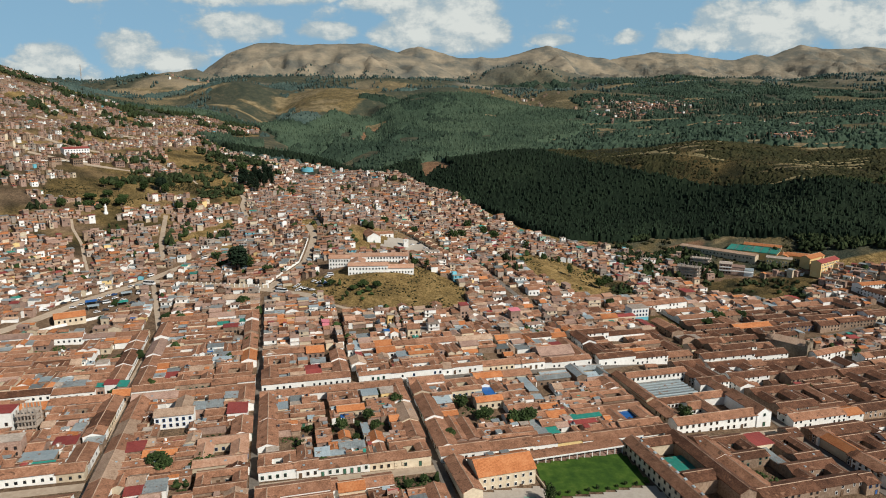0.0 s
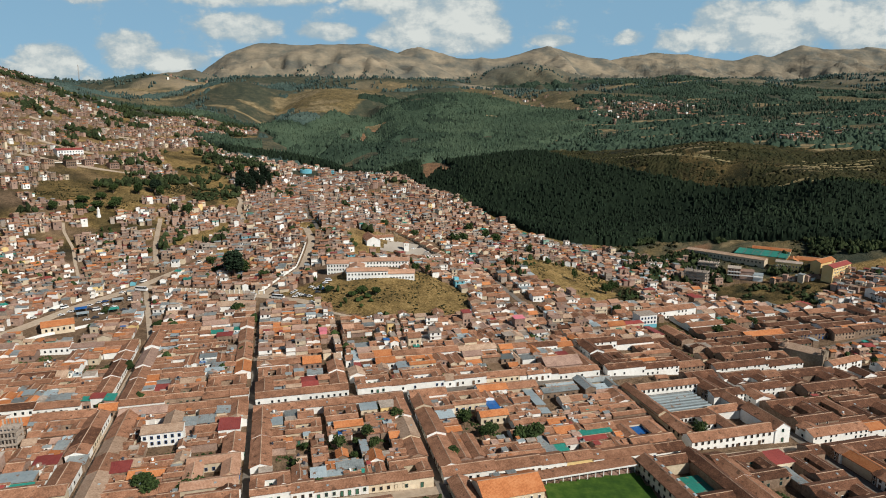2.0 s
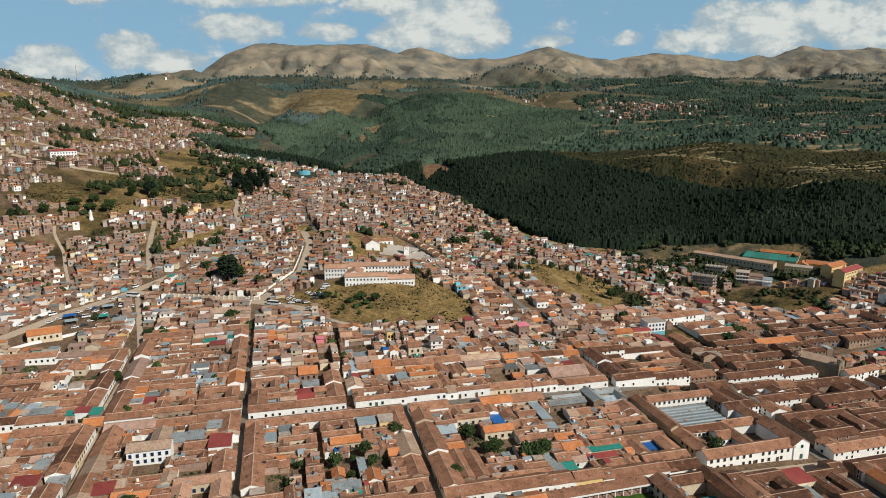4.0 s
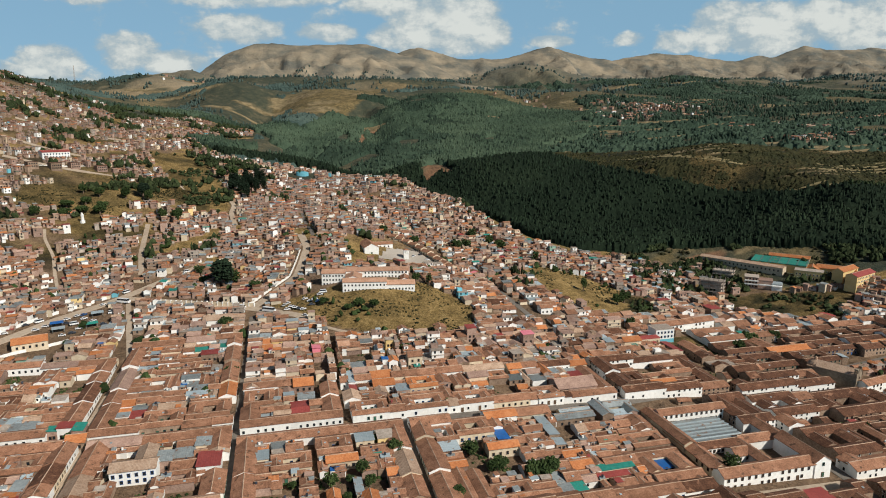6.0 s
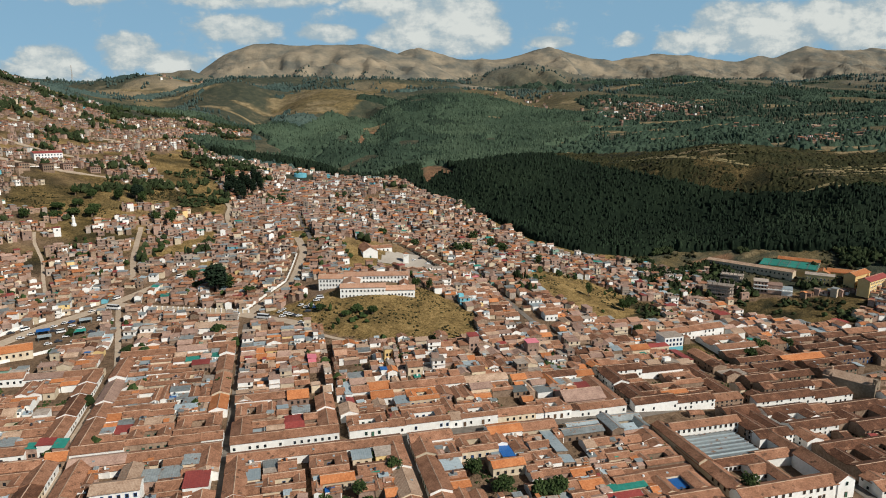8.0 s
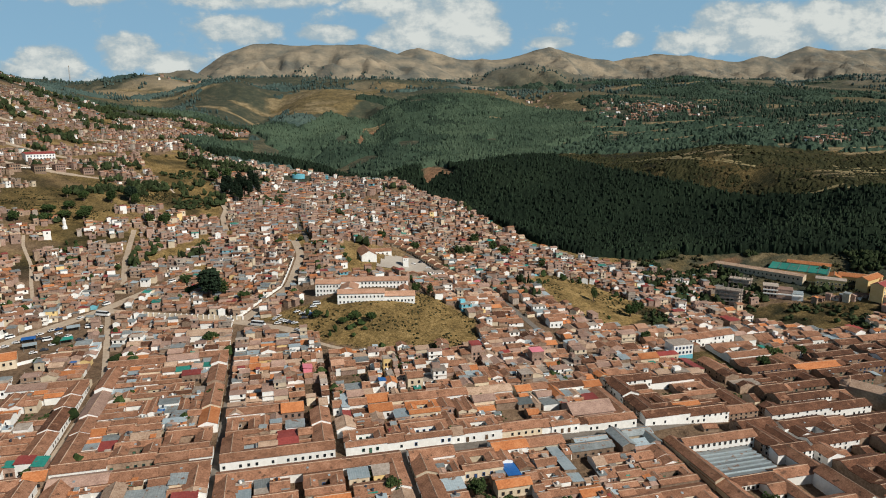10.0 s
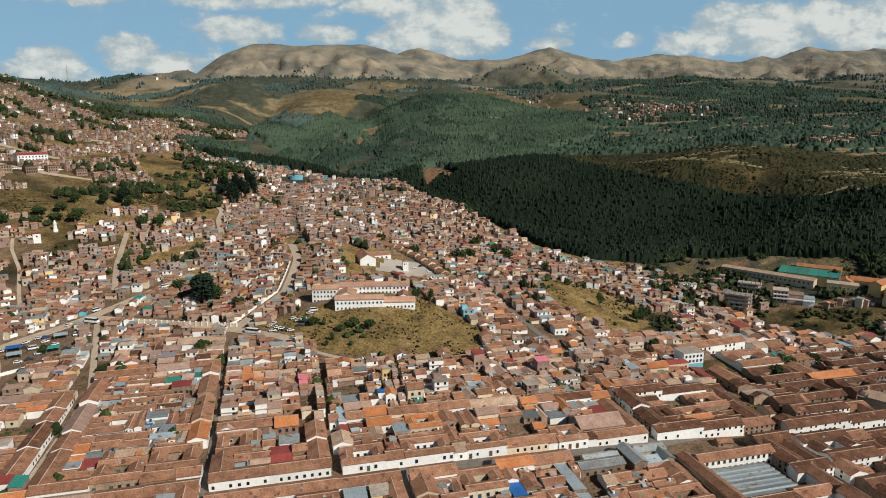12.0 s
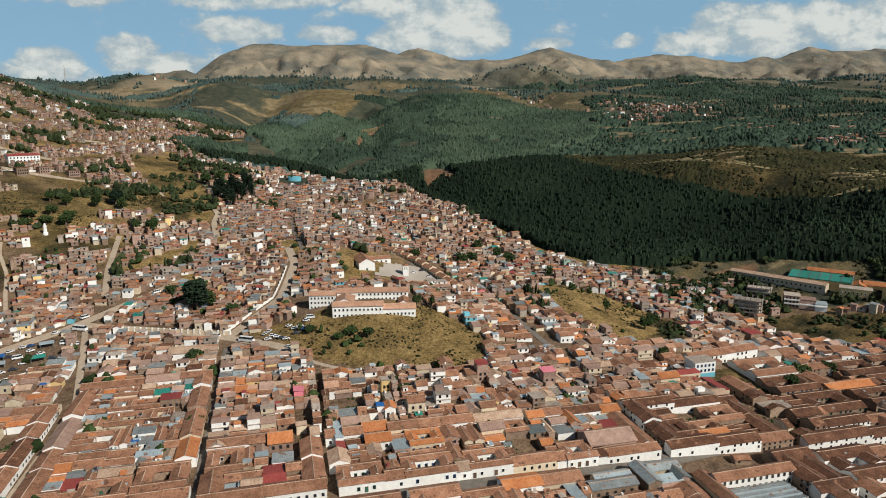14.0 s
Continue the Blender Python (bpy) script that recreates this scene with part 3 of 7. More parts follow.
def box(mass, x0, x1, y0, y1, z0, z1, material, at=(0, 0, 0), angle=0.0):
    pts = [(x0, y0, z0), (x1, y0, z0), (x1, y1, z0), (x0, y1, z0), (x0, y0, z1), (x1, y0, z1), (x1, y1, z1), (x0, y1, z1)]
    mass.put(turned(pts, at[0], at[1], angle, at[2]), BOX, material)


def gable_walls(mass, l, w, h, rise, material, at, angle, foot=3.0):
    """Walls with pointed ends; the ridge runs along local x."""
    a, b = l / 2, w / 2
    pts = [(-a, -b, -foot), (a, -b, -foot), (a, b, -foot), (-a, b, -foot), (-a, -b, h), (a, -b, h), (a, b, h), (-a, b, h), (-a, 0, h + rise), (a, 0, h + rise)]
    mass.put(turned(pts, at[0], at[1], angle, at[2]), [(0, 1, 5, 4), (2, 3, 7, 6), (1, 2, 6, 9, 5), (3, 0, 4, 8, 7)], material)


def gable_roof(mass, l, w, h, rise, material, at, angle, over=0.5, thick=0.22, cap=True):
    a, b = l / 2 + over * 0.6, w / 2 + over
    d = rise * over / (w / 2)
    low, top = h - d + 0.04, h + rise + 0.04
    pts = []
    for x in (-a, a):
        pts += [(x, -b, low), (x, 0, top), (x, b, low), (x, b, low + thick), (x, 0, top + thick), (x, -b, low + thick)]
    faces = [(0, 1, 7, 6), (1, 2, 8, 7), (2, 3, 9, 8), (3, 4, 10, 9), (4, 5, 11, 10), (5, 0, 6, 11), (0, 5, 4, 1), (1, 4, 3, 2), (6, 7, 10, 11), (7, 8, 9, 10)]
    mass.put(turned(pts, at[0], at[1], angle, at[2]), faces, material)
    if not cap:
        return
    ridge = [(x, y, z) for x in (-a, a) for y, z in ((-0.24, top + thick - 0.07), (0, top + thick + 0.1), (0.24, top + thick - 0.07))]
    mass.put(turned(ridge, at[0], at[1], angle, at[2]), [(0, 3, 4, 1), (1, 4, 5, 2), (0, 1, 2), (3, 5, 4)], TILE_PALE)


def slab_roof(mass, l, w, h, drop, material, at, angle, over=0.3, thick=0.14):
    """A sheet roof that leans to one side."""
    a, b = l / 2 + over, w / 2 + over
    pts = []
    for t in (0.0, thick):
        pts += [(-a, -b, h + 0.05 + t), (a, -b, h + 0.05 + t), (a, b, h + 0.05 + drop + t), (-a, b, h + 0.05 + drop + t)]
    mass.put(turned(pts, at[0], at[1], angle, at[2]), BOX, material)


def pane_quads(mass, l, w, h, storeys, material, at, angle, chance, rng, ends=True):
    """Shallow window leaves on the walls, storey by storey."""
    sides = [(0, -w / 2, l, 0.0), (0, w / 2, l, math.pi)]
    if ends:
        sides += [(l / 2, 0, w, math.pi / 2), (-l / 2, 0, w, -math.pi / 2)]
    for sx, sy, length, face in sides:
        n = int(length / 2.9)
        for k in range(n):
            for floor_no in range(storeys):
                if rng.random() > chance:
                    continue
                u0 = (k + 0.5) * length / n - length / 2
                z0 = floor_no * h / storeys + 0.9
                ww, hh = 0.55, 1.4
                pts = [(u0 - ww, -0.05, z0), (u0 + ww, -0.05, z0), (u0 + ww, -0.05, z0 + hh), (u0 - ww, -0.05, z0 + hh),
                       (u0 - ww, 0.1, z0), (u0 + ww, 0.1, z0), (u0 + ww, 0.1, z0 + hh), (u0 - ww, 0.1, z0 + hh)]
                c, s = math.cos(face), math.sin(face)
                pts = [(sx + x * c - y * s, sy + x * s + y * c, z) for x, y, z in pts]
                mass.put(turned(pts, at[0], at[1], angle, at[2]), [(0, 1, 2, 3)], material)


def frame_mesh(name, w, h, material):
    """The frame of an opening: sill at z = 0, outside towards -y."""
    m = Mass()
    for x0, x1, z0, z1 in ((-w / 2 - 0.1, -w / 2, -0.1, h + 0.1), (w / 2, w / 2 + 0.1, -0.1, h + 0.1), (-w / 2, w / 2, h, h + 0.1), (-w / 2, w / 2, -0.1, 0)):
        box(m, x0, x1, -0.1, 0.15, z0, z1, material)
    return m.mesh(name)


def leaf_mesh(name, w, h, material):
    m = Mass()
    box(m, -w / 2, w / 2, -0.02, 0.12, 0, h, material)
    return m.mesh(name)


PANE_LEAF = leaf_mesh("pane", 1.0, 1.4, PANE)
WINDOWS = [(frame_mesh("window", 1.0, 1.4, m), PANE_LEAF, "pane") for m in (WOOD_BROWN, WOOD_BLUE, WOOD_GREEN, WHITE_WALL)]
DOORS = [(frame_mesh("door", 1.1, 2.1, WOOD_BROWN), leaf_mesh("door_leaf", 1.1, 2.1, m), "door_leaf") for m in (WOOD_BROWN, WOOD_BLUE, WOOD_GREEN)]


def opening(name, kind, top, place):
    """A window or door set on a wall: its frame, and the pane or leaf as a part of that."""
    edge, leaf, leaf_name = kind
    ob = part(name, edge, top)
    ob.matrix_basis = place
    part(leaf_name, leaf, ob)
    return ob


# ---- streets ----


def strip(name, line, width, material, label, category="road", lift=0.18):
    """A carriageway laid over the ground along a line of corners."""
    pts = [Vector(p) for p in line]
    path = []
    for a, b in zip(pts, pts[1:]):
        n = max(2, int((b - a).length / 4))
        path += [a.lerp(b, k / n) for k in range(n)]
    path.append(pts[-1])
    for _ in range(3):
        path = [path[0]] + [(path[k - 1] + path[k] * 2 + path[k + 1]) / 4 for k in range(1, len(path) - 1)] + [path[-1]]
    m = Mass()
    verts, faces = [], []
    for k, p in enumerate(path):
        way = (path[min(k + 1, len(path) - 1)] - path[max(k - 1, 0)]).normalized()
        side = Vector((-way.y, way.x)) * width / 2
        za = max(ground(p.x + side.x, p.y + side.y), ground(p.x, p.y) - 0.4) + lift
        zb = max(ground(p.x - side.x, p.y - side.y), ground(p.x, p.y) - 0.4) + lift
        verts += [(p.x + side.x, p.y + side.y, za), (p.x - side.x, p.y - side.y, zb), (p.x + side.x, p.y + side.y, za - 1), (p.x - side.x, p.y - side.y, zb - 1)]
        if k:
            i = 4 * k
            faces += [(i - 4, i - 3, i + 1, i), (i - 2, i - 4, i, i + 2), (i - 3, i - 1, i + 3, i + 1)]
    m.put(verts, faces, material)
    return tagged(new(name, m.mesh(name)), label, category, kind="structure")


STREETS_NEAR = [
    ([xy(-15, 130), xy(-15, 330), xy(-14, 400), xy(-12, 470)], 4.0, ROAD, "narrow grey paved street between tiled houses"),
    ([xy(-76, 130), xy(-77, 290), xy(-82, 350), xy(-79, 425), xy(-85, 455), xy(-97, 515)], 3.4, DUST_ROAD, "pale street climbing through the old town"),
    ([xy(61, 150), xy(61, 322)], 4, ROAD, "narrow grey paved street between tiled houses"),
    ([xy(-13, 322), xy(60, 322), xy(178, 323), xy(300, 345), xy(420, 360)], 5.5, ROAD, "grey cross street below white facades"),
    ([xy(-15, 238.5), xy(61, 240), xy(178, 241), xy(250, 242), xy(420, 243)], 5.0, DUST_ROAD, "pale cross street in front of whitewashed facades"),
    ([xy(-240, 250), xy(-160, 250), xy(-79, 252)], 5, DUST_ROAD, "pale cross street below a white front"),
    ([xy(178, 130), xy(180, 330), xy(179, 420), xy(170, 500), xy(134, 588)], 4.4, ROAD, "grey street climbing past white terraces"),
    ([xy(242, 130), xy(244, 250), xy(249, 330), xy(258, 400)], 5, ROAD, "grey street between large courtyard houses"),
]
STREETS_MIDDLE = [
    ([(-300, 330), (-252, 395), (-229, 456), (-204, 492), (-182, 532), (-160, 570)], 7, DUST_ROAD, "wide pale avenue along the foot of the hill"),
    ([(-200, 496), (-150, 487), (-104, 472), (-72, 458), (-57, 444)], 6, DUST_ROAD, "pale road curving past the dry lawn"),
    ([(-57, 444), (-47, 435.5), (-30, 428.5), (-5, 423.5), (17, 425.5), (60, 432)], 2.6, DUST_ROAD, "narrow pale lane below the dry lawn"),
    ([(-104, 474), (-84, 529), (-84, 590), (-100, 640)], 6, DUST_ROAD, "pale lane climbing beside a white wall"),
    ([(-158, 655), (-172, 690), (-180, 715), (-184, 745), (-198, 772), (-205, 800)], 5, DUST_ROAD, "bare earth gully track"), ([(-205, 540), (-222, 585), (-232, 620), (-240, 650)], 4.2, DUST_ROAD, "pale hillside lane"),
    ([(-420, 745), (-370, 762), (-300, 790), (-235, 795)], 6, DUST_ROAD, "pale hillside road above the grassy spur"),
]
STREETS_FAR = [
    ([(-312, 610), (-303, 592), (-281, 562), (-266, 533), (-250, 505)], 2.4, DUST_ROAD, "pale lane climbing the hillside"),
    ([(-111, 740), (-98, 680), (-82, 615)], 3.4, ROAD, "narrow grey lane between hillside houses"), ([(-304, 828), (-295, 816), (-265, 804), (-248, 780)], 2.6, DUST_ROAD, "pale footpath over the grassy spur"),
    ([(-450, 800), (-395, 810), (-340, 835)], 6, DUST_ROAD, "pale hillside road on a retaining bank"),
    ([(-480, 880), (-420, 900), (-380, 940)], 6, DUST_ROAD, "pale hillside road among houses"),
]
STREETS = STREETS_NEAR + STREETS_MIDDLE + STREETS_FAR
for line, width, material, label in STREETS:
    strip("road", line, width, material, label)

# dry grass terraces stepping over the hump, with stone risers
for k in range(6):
    strip("terrace", [(412 + 5 * k, 735 - 9.5 * k), (438 + 6 * k, 722 - 9.5 * k), (466 + 5 * k, 716 - 10 * k)], 3.2, STRAW, "narrow dry grass terrace with stone riser", "terrace", 0.9)
for k in range(4):
    strip("terrace", [(470 + 10 * k, 762 + 9 * k), (515, 752 + 9 * k), (560 + 12 * k, 748 + 10 * k)], 4.0, STRAW, "dry grass terrace on the hump", "terrace", 0.9)
for k in range(3):
    strip("terrace", [(300 + 14 * k, 925 - 12 * k), (342 + 8 * k, 862 - 10 * k), (392 + 10 * k, 822 - 12 * k)], 4.5, STRAW, "dry grass terrace along the brow", "terrace", 0.9)

# ---- filling the blocks ----
rng = random.Random(11)
TAKEN = []  # reserved ground in p, q


def reserve(p0, p1, q0, q1):
    TAKEN.append((p0, p1, q0, q1))


def free(p0, p1, q0, q1):
    return all(p1 <= a or p0 >= b or q1 <= c or q0 >= d for a, b, c, d in TAKEN)


def clear_of(p0, p1, q0, q1, least=2.0):
    """The parts of a rectangle that nothing has taken."""
    if p1 - p0 < least or q1 - q0 < least:
        return []
    for a, b, c, d in TAKEN:
        if p1 > a and p0 < b and q1 > c and q0 < d:
            a, b, c, d = max(a, p0), min(b, p1), max(c, q0), min(d, q1)
            return clear_of(p0, a, q0, q1, least) + clear_of(b, p1, q0, q1, least) + clear_of(a, b, q0, c, least) + clear_of(a, b, d, q1, least)
    return [(p0, p1, q0, q1)]


def roof_choice(style, small=False):
    r = rng.random()
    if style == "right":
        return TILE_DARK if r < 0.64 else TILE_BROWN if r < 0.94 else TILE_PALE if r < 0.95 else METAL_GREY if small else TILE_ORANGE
    if style == "hill":
        return TILE_BROWN if r < 0.50 else TILE_PINK if r < 0.60 else TILE_ORANGE if r < 0.65 else METAL_GREY if r < 0.77 else TILE_PALE if r < 0.87 else METAL_RED if r < 0.90 else METAL_TEAL if r < 0.915 else METAL_PALE if r < 0.95 else TILE_DARK
    if style == "shanty":
        return TILE_BROWN if r < 0.30 else TILE_PALE if r < 0.40 else TILE_ORANGE if r < 0.52 else METAL_GREY if r < 0.67 else METAL_PALE if r < 0.80 else TILE_PINK if r < 0.88 else METAL_RED if r < 0.92 else METAL_TEAL if r < 0.945 else CONCRETE
    return TILE_BROWN if r < 0.78 else TILE_PALE if r < 0.87 else TILE_DARK if r < 0.94 else TILE_ORANGE if r < 0.975 else TILE_PINK


def wall_choice(style):
    r = rng.random()
    if style == "hill":
        return BRICK_WALL if r < 0.46 else ADOBE_WALL if r < 0.62 else CREAM_WALL if r < 0.76 else WHITE_WALL if r < 0.905 else BLUE_WALL if r < 0.913 else GREEN_WALL if r < 0.92 else YELLOW_WALL if r < 0.93 else CONCRETE
    if style == "slope":
        return BRICK_WALL if r < 0.42 else ADOBE_WALL if r < 0.76 else CREAM_WALL if r < 0.84 else WHITE_WALL if r < 0.93 else BLUE_WALL if r < 0.935 else CONCRETE
    # mostly dark adobe: shade in the right-hand courts put into wall colour
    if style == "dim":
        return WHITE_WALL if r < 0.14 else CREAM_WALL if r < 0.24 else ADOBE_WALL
    if style == "street":
        return WHITE_WALL if r < 0.76 else CREAM_WALL if r < 0.93 else ADOBE_WALL if r < 0.98 else YELLOW_WALL
    return WHITE_WALL if r < 0.34 else CREAM_WALL if r < 0.50 else ADOBE_WALL if r < 0.88 else BRICK_WALL


def ring_of(w, d, e, h):
    """Four wings round a court."""
    return [(0, -d / 2 + e / 2, w, e, False, h), (0, d / 2 - e / 2, w, e, False, h), (-w / 2 + e / 2, 0, d - 2 * e, e, True, h - 0.12), (w / 2 - e / 2, 0, d - 2 * e, e, True, h - 0.12)]


def rows_of(w, d):
    """Broad low wings (cx, cy, length, depth, along q?, height) over a plot, most ridges across the slope, with narrow yards left free."""
    out = []
    if w > d * 0.7 or rng.random() < 0.6:
        n = max(1, round(d / rng.uniform(5.6, 7.6)))
        for k in range(n):
            y, h = -d / 2 + (k + 0.5) * d / n, rng.uniform(2.5, 3.4)
            deep = d / n * (1 if rng.random() < 0.6 else rng.uniform(0.68, 0.9))
            if w > 11 and rng.random() < 0.45:
                cut = rng.uniform(0.35, 0.65) * w
                out.append((-w / 2 + cut / 2, y, cut, deep, False, h))
                if rng.random() < 0.75:
                    out.append((cut / 2, y, w - cut, deep * rng.uniform(0.7, 1), False, h - rng.uniform(0.1, 0.6)))
            else:
                out.append((0, y, w, deep, False, h))
    else:
        n = max(1, round(w / rng.uniform(5.2, 7.2)))
        for k in range(n):
            out.append((-w / 2 + (k + 0.5) * w / n, rng.uniform(-0.06, 0.06) * d, d * rng.uniform(0.82, 1.0), w / n * rng.uniform(0.75, 1), True, rng.uniform(2.5, 3.4)))
    return out


NEAR_LABELS = {TILE_BROWN: "brown clay tile roof", TILE_DARK: "dark brown tile roof", TILE_ORANGE: "bright orange tile roof", TILE_PALE: "sun-bleached tile roof", METAL_GREY: "grey corrugated sheet roof",
               METAL_PALE: "pale blue sheet roof", METAL_RED: "red sheet roof", METAL_TEAL: "teal sheet roof", METAL_BLUE: "bright blue sheet roof", TILE_PINK: "pinkish tile roof", CONCRETE: "flat concrete roof"}
WALL_WORDS = {WHITE_WALL: "whitewashed", CREAM_WALL: "cream plastered", ADOBE_WALL: "brown adobe", BRICK_WALL: "bare brick", YELLOW_WALL: "yellow painted", STONE_WALL: "grey stone"}
house_count = [0]


def wing_mesh(walls, roofing, l, w, hh, tile, wall, at, angle, cap=True):
    if tile in (METAL_GREY, METAL_PALE, METAL_RED, METAL_TEAL, METAL_BLUE, CONCRETE):
        box(walls, -l / 2, l / 2, -w / 2, w / 2, -3, hh, wall, at, angle)
        slab_roof(roofing, l, w, hh, rng.uniform(0.15, 0.7), tile, at, angle)
        return 0.3
    rise = w * rng.uniform(0.16, 0.2)
    gable_walls(walls, l, w, hh, rise, wall, at, angle)
    gable_roof(roofing, l, w, hh, rise, tile, at, angle, rng.uniform(0.3, 0.55), cap=cap)
    return rise


def house(x, y, turn, wings, style, storeys=2, wall=None, roof=None, things=True, soup=None, name="house", label="", openings=0.8, front=0):
    """A house of gabled wings (cx, cy, length, depth, along y?, height); a thing of its own, or added to a mass of far ones.
    front: the side of the wings that looks on the street (-1 or 1), with regular windows."""
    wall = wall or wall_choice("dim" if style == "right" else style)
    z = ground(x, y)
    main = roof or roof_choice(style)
    if not things:
        c, s = math.cos(turn), math.sin(turn)
        for cx, cy, l, w, up, hh in wings:
            at = (x + cx * c - cy * s, y + cx * s + cy * c, z)
            angle = turn + (math.pi / 2 if up else 0)
            tile = roof or (main if rng.random() < 0.6 else roof_choice(style, l * w < 45))
            wing_mesh(soup, soup, l, w, hh, tile, wall, at, angle, style != "hill")
            pane_quads(soup, l, w, hh, 2 if hh > 4.6 else 1, PANE, at, angle, openings * (0.85 if front else 0.4), rng, False)
        return None
    house_count[0] += 1
    text = label or f"{WALL_WORDS.get(wall, 'plastered')} town house with {NEAR_LABELS.get(main, 'tile roof')}"
    top = base(name, x, y, z, turn, text, "house", "houses of the old town")
    walls, edge = Mass(), []
    wood = rng.randrange(4)
    for cx, cy, l, w, up, hh in wings:
        angle = math.pi / 2 if up else 0.0
        tile = roof or (main if rng.random() < 0.65 else roof_choice(style, l * w < 45))
        roofing = Mass()
        rise = wing_mesh(walls, roofing, l, w, hh, tile, wall, (cx, cy, 0), angle)
        c, s = math.cos(angle), math.sin(angle)
        if rise > 0.5 and rng.random() < 0.3:
            edge.append((cx + rng.uniform(-0.3, 0.3) * l * c, cy + rng.uniform(-0.3, 0.3) * l * s, hh + rise * 0.5, angle, w))
        part("roof", roofing, top)
        floors = 2 if hh > 4.6 else 1
        n = max(1, int(l / 2.9))
        for face in (-1, 1):
            chance = 0.75 if face == front else 0.09
            for k in range(n):
                for floor_no in range(floors):
                    if rng.random() > chance:
                        continue
                    lx, ly = (k + 0.5) * l / n - l / 2, face * (w / 2 + 0.06)
                    is_door = floor_no == 0 and rng.random() < 0.45
                    place = pose(cx + lx * c - ly * s, cy + lx * s + ly * c, 0.05 if is_door else floor_no * hh / floors + 0.9, 0, 0, math.degrees(angle) + (0 if face < 0 else 180))
                    opening("door" if is_door else "window", DOORS[wood % 3] if is_door else WINDOWS[wood], top, place)
    part("wall", walls, top)
    for px_, py_, pz_, angle, w in edge:
        light = Mass()
        box(light, -0.45, 0.45, -0.6, 0.6, -0.3, 0.36, METAL_PALE, (px_ + math.sin(angle) * w * 0.25, py_ - math.cos(angle) * w * 0.25, pz_), angle)
        part("skylight", light, top, "translucent roof sheet")
    return top


soup = Mass()  # houses past the nearest few hundred


def plots(p0, p1, q0, q1, size):
    w, d = p1 - p0, q1 - q0
    if max(w, d) <= size * rng.uniform(0.9, 1.5) or max(w, d) < 9:
        return [(p0, p1, q0, q1)]
    cut = rng.uniform(0.38, 0.62)
    if w > d:
        m = p0 + w * cut
        return plots(p0, m, q0, q1, size) + plots(m, p1, q0, q1, size)
    m = q0 + d * cut
    return plots(p0, p1, q0, m, size) + plots(p0, p1, m, q1, size)


def single(p0, p1, q0, q1, up, h, style, front, limit, wall=None, roof=None):
    """One street house: a gabled wing along the street, cut short where the ground is taken."""
    if min(p1 - p0, q1 - q0) < 2.5:
        return
    for a, b, c, d in TAKEN:
        if min(p1, b) - max(p0, a) > (2.5 if up else 0) and min(q1, d) - max(q0, c) > (0 if up else 2.5):
            if up:
                single(p0, p1, q0, c, up, h, style, front, limit, wall, roof)
                single(p0, p1, d, q1, up, h, style, front, limit, wall, roof)
            else:
                single(p0, a, q0, q1, up, h, style, front, limit, wall, roof)
                single(b, p1, q0, q1, up, h, style, front, limit, wall, roof)
            return
    x, y = xy((p0 + p1) / 2, (q0 + q1) / 2)
    if any(inside(x, y, r) for r in OPEN):
        return
    l, w = (q1 - q0, p1 - p0) if up else (p1 - p0, q1 - q0)
    house(x, y, TURN, [(0, 0, l, w, up, h)], style, wall=wall or wall_choice("dim" if style == "right" and rng.random() < 0.62 else "street"), roof=roof, things=q0 < limit and house_count[0] < 255, soup=soup, front=front)


def flat_house(mass, x, y, z, turn, w, d, storeys, wall, roof):
    """A flat-roofed house with projecting floor slabs and sometimes a rooftop room."""
    h = storeys * 2.4
    box(mass, -w / 2, w / 2, -d / 2, d / 2, -4, h, wall, (x, y, z), turn)
    slab_roof(mass, w, d, h - 0.02, 0.05, roof, (x, y, z), turn, 0.25, 0.22)
    for k in range(1, storeys):
        box(mass, -w / 2 - 0.35, w / 2 + 0.1, -d / 2 - 0.45, -d / 2 + 0.2, k * 2.4 - 0.15, k * 2.4 + 0.1, CONCRETE, (x, y, z), turn)
    r = rng.random()
    if r < 0.4:
        box(mass, -w / 2 + 0.2, rng.uniform(-0.5, 1.0), 0, d / 2 - 0.2, h, h + 2.2, BRICK_WALL if rng.random() < 0.7 else wall, (x, y, z), turn)
    elif r < 0.6:
        for sx in (-1, 1):
            for sy in (-1, 1):
                box(mass, sx * (w / 2 - 0.3) - 0.15, sx * (w / 2 - 0.3) + 0.15, sy * (d / 2 - 0.3) - 0.15, sy * (d / 2 - 0.3) + 0.15, h, h + 1.2, CONCRETE, (x, y, z), turn)
    pane_quads(mass, w, d, h, storeys, PANE, (x, y, z), turn, 0.7, rng)


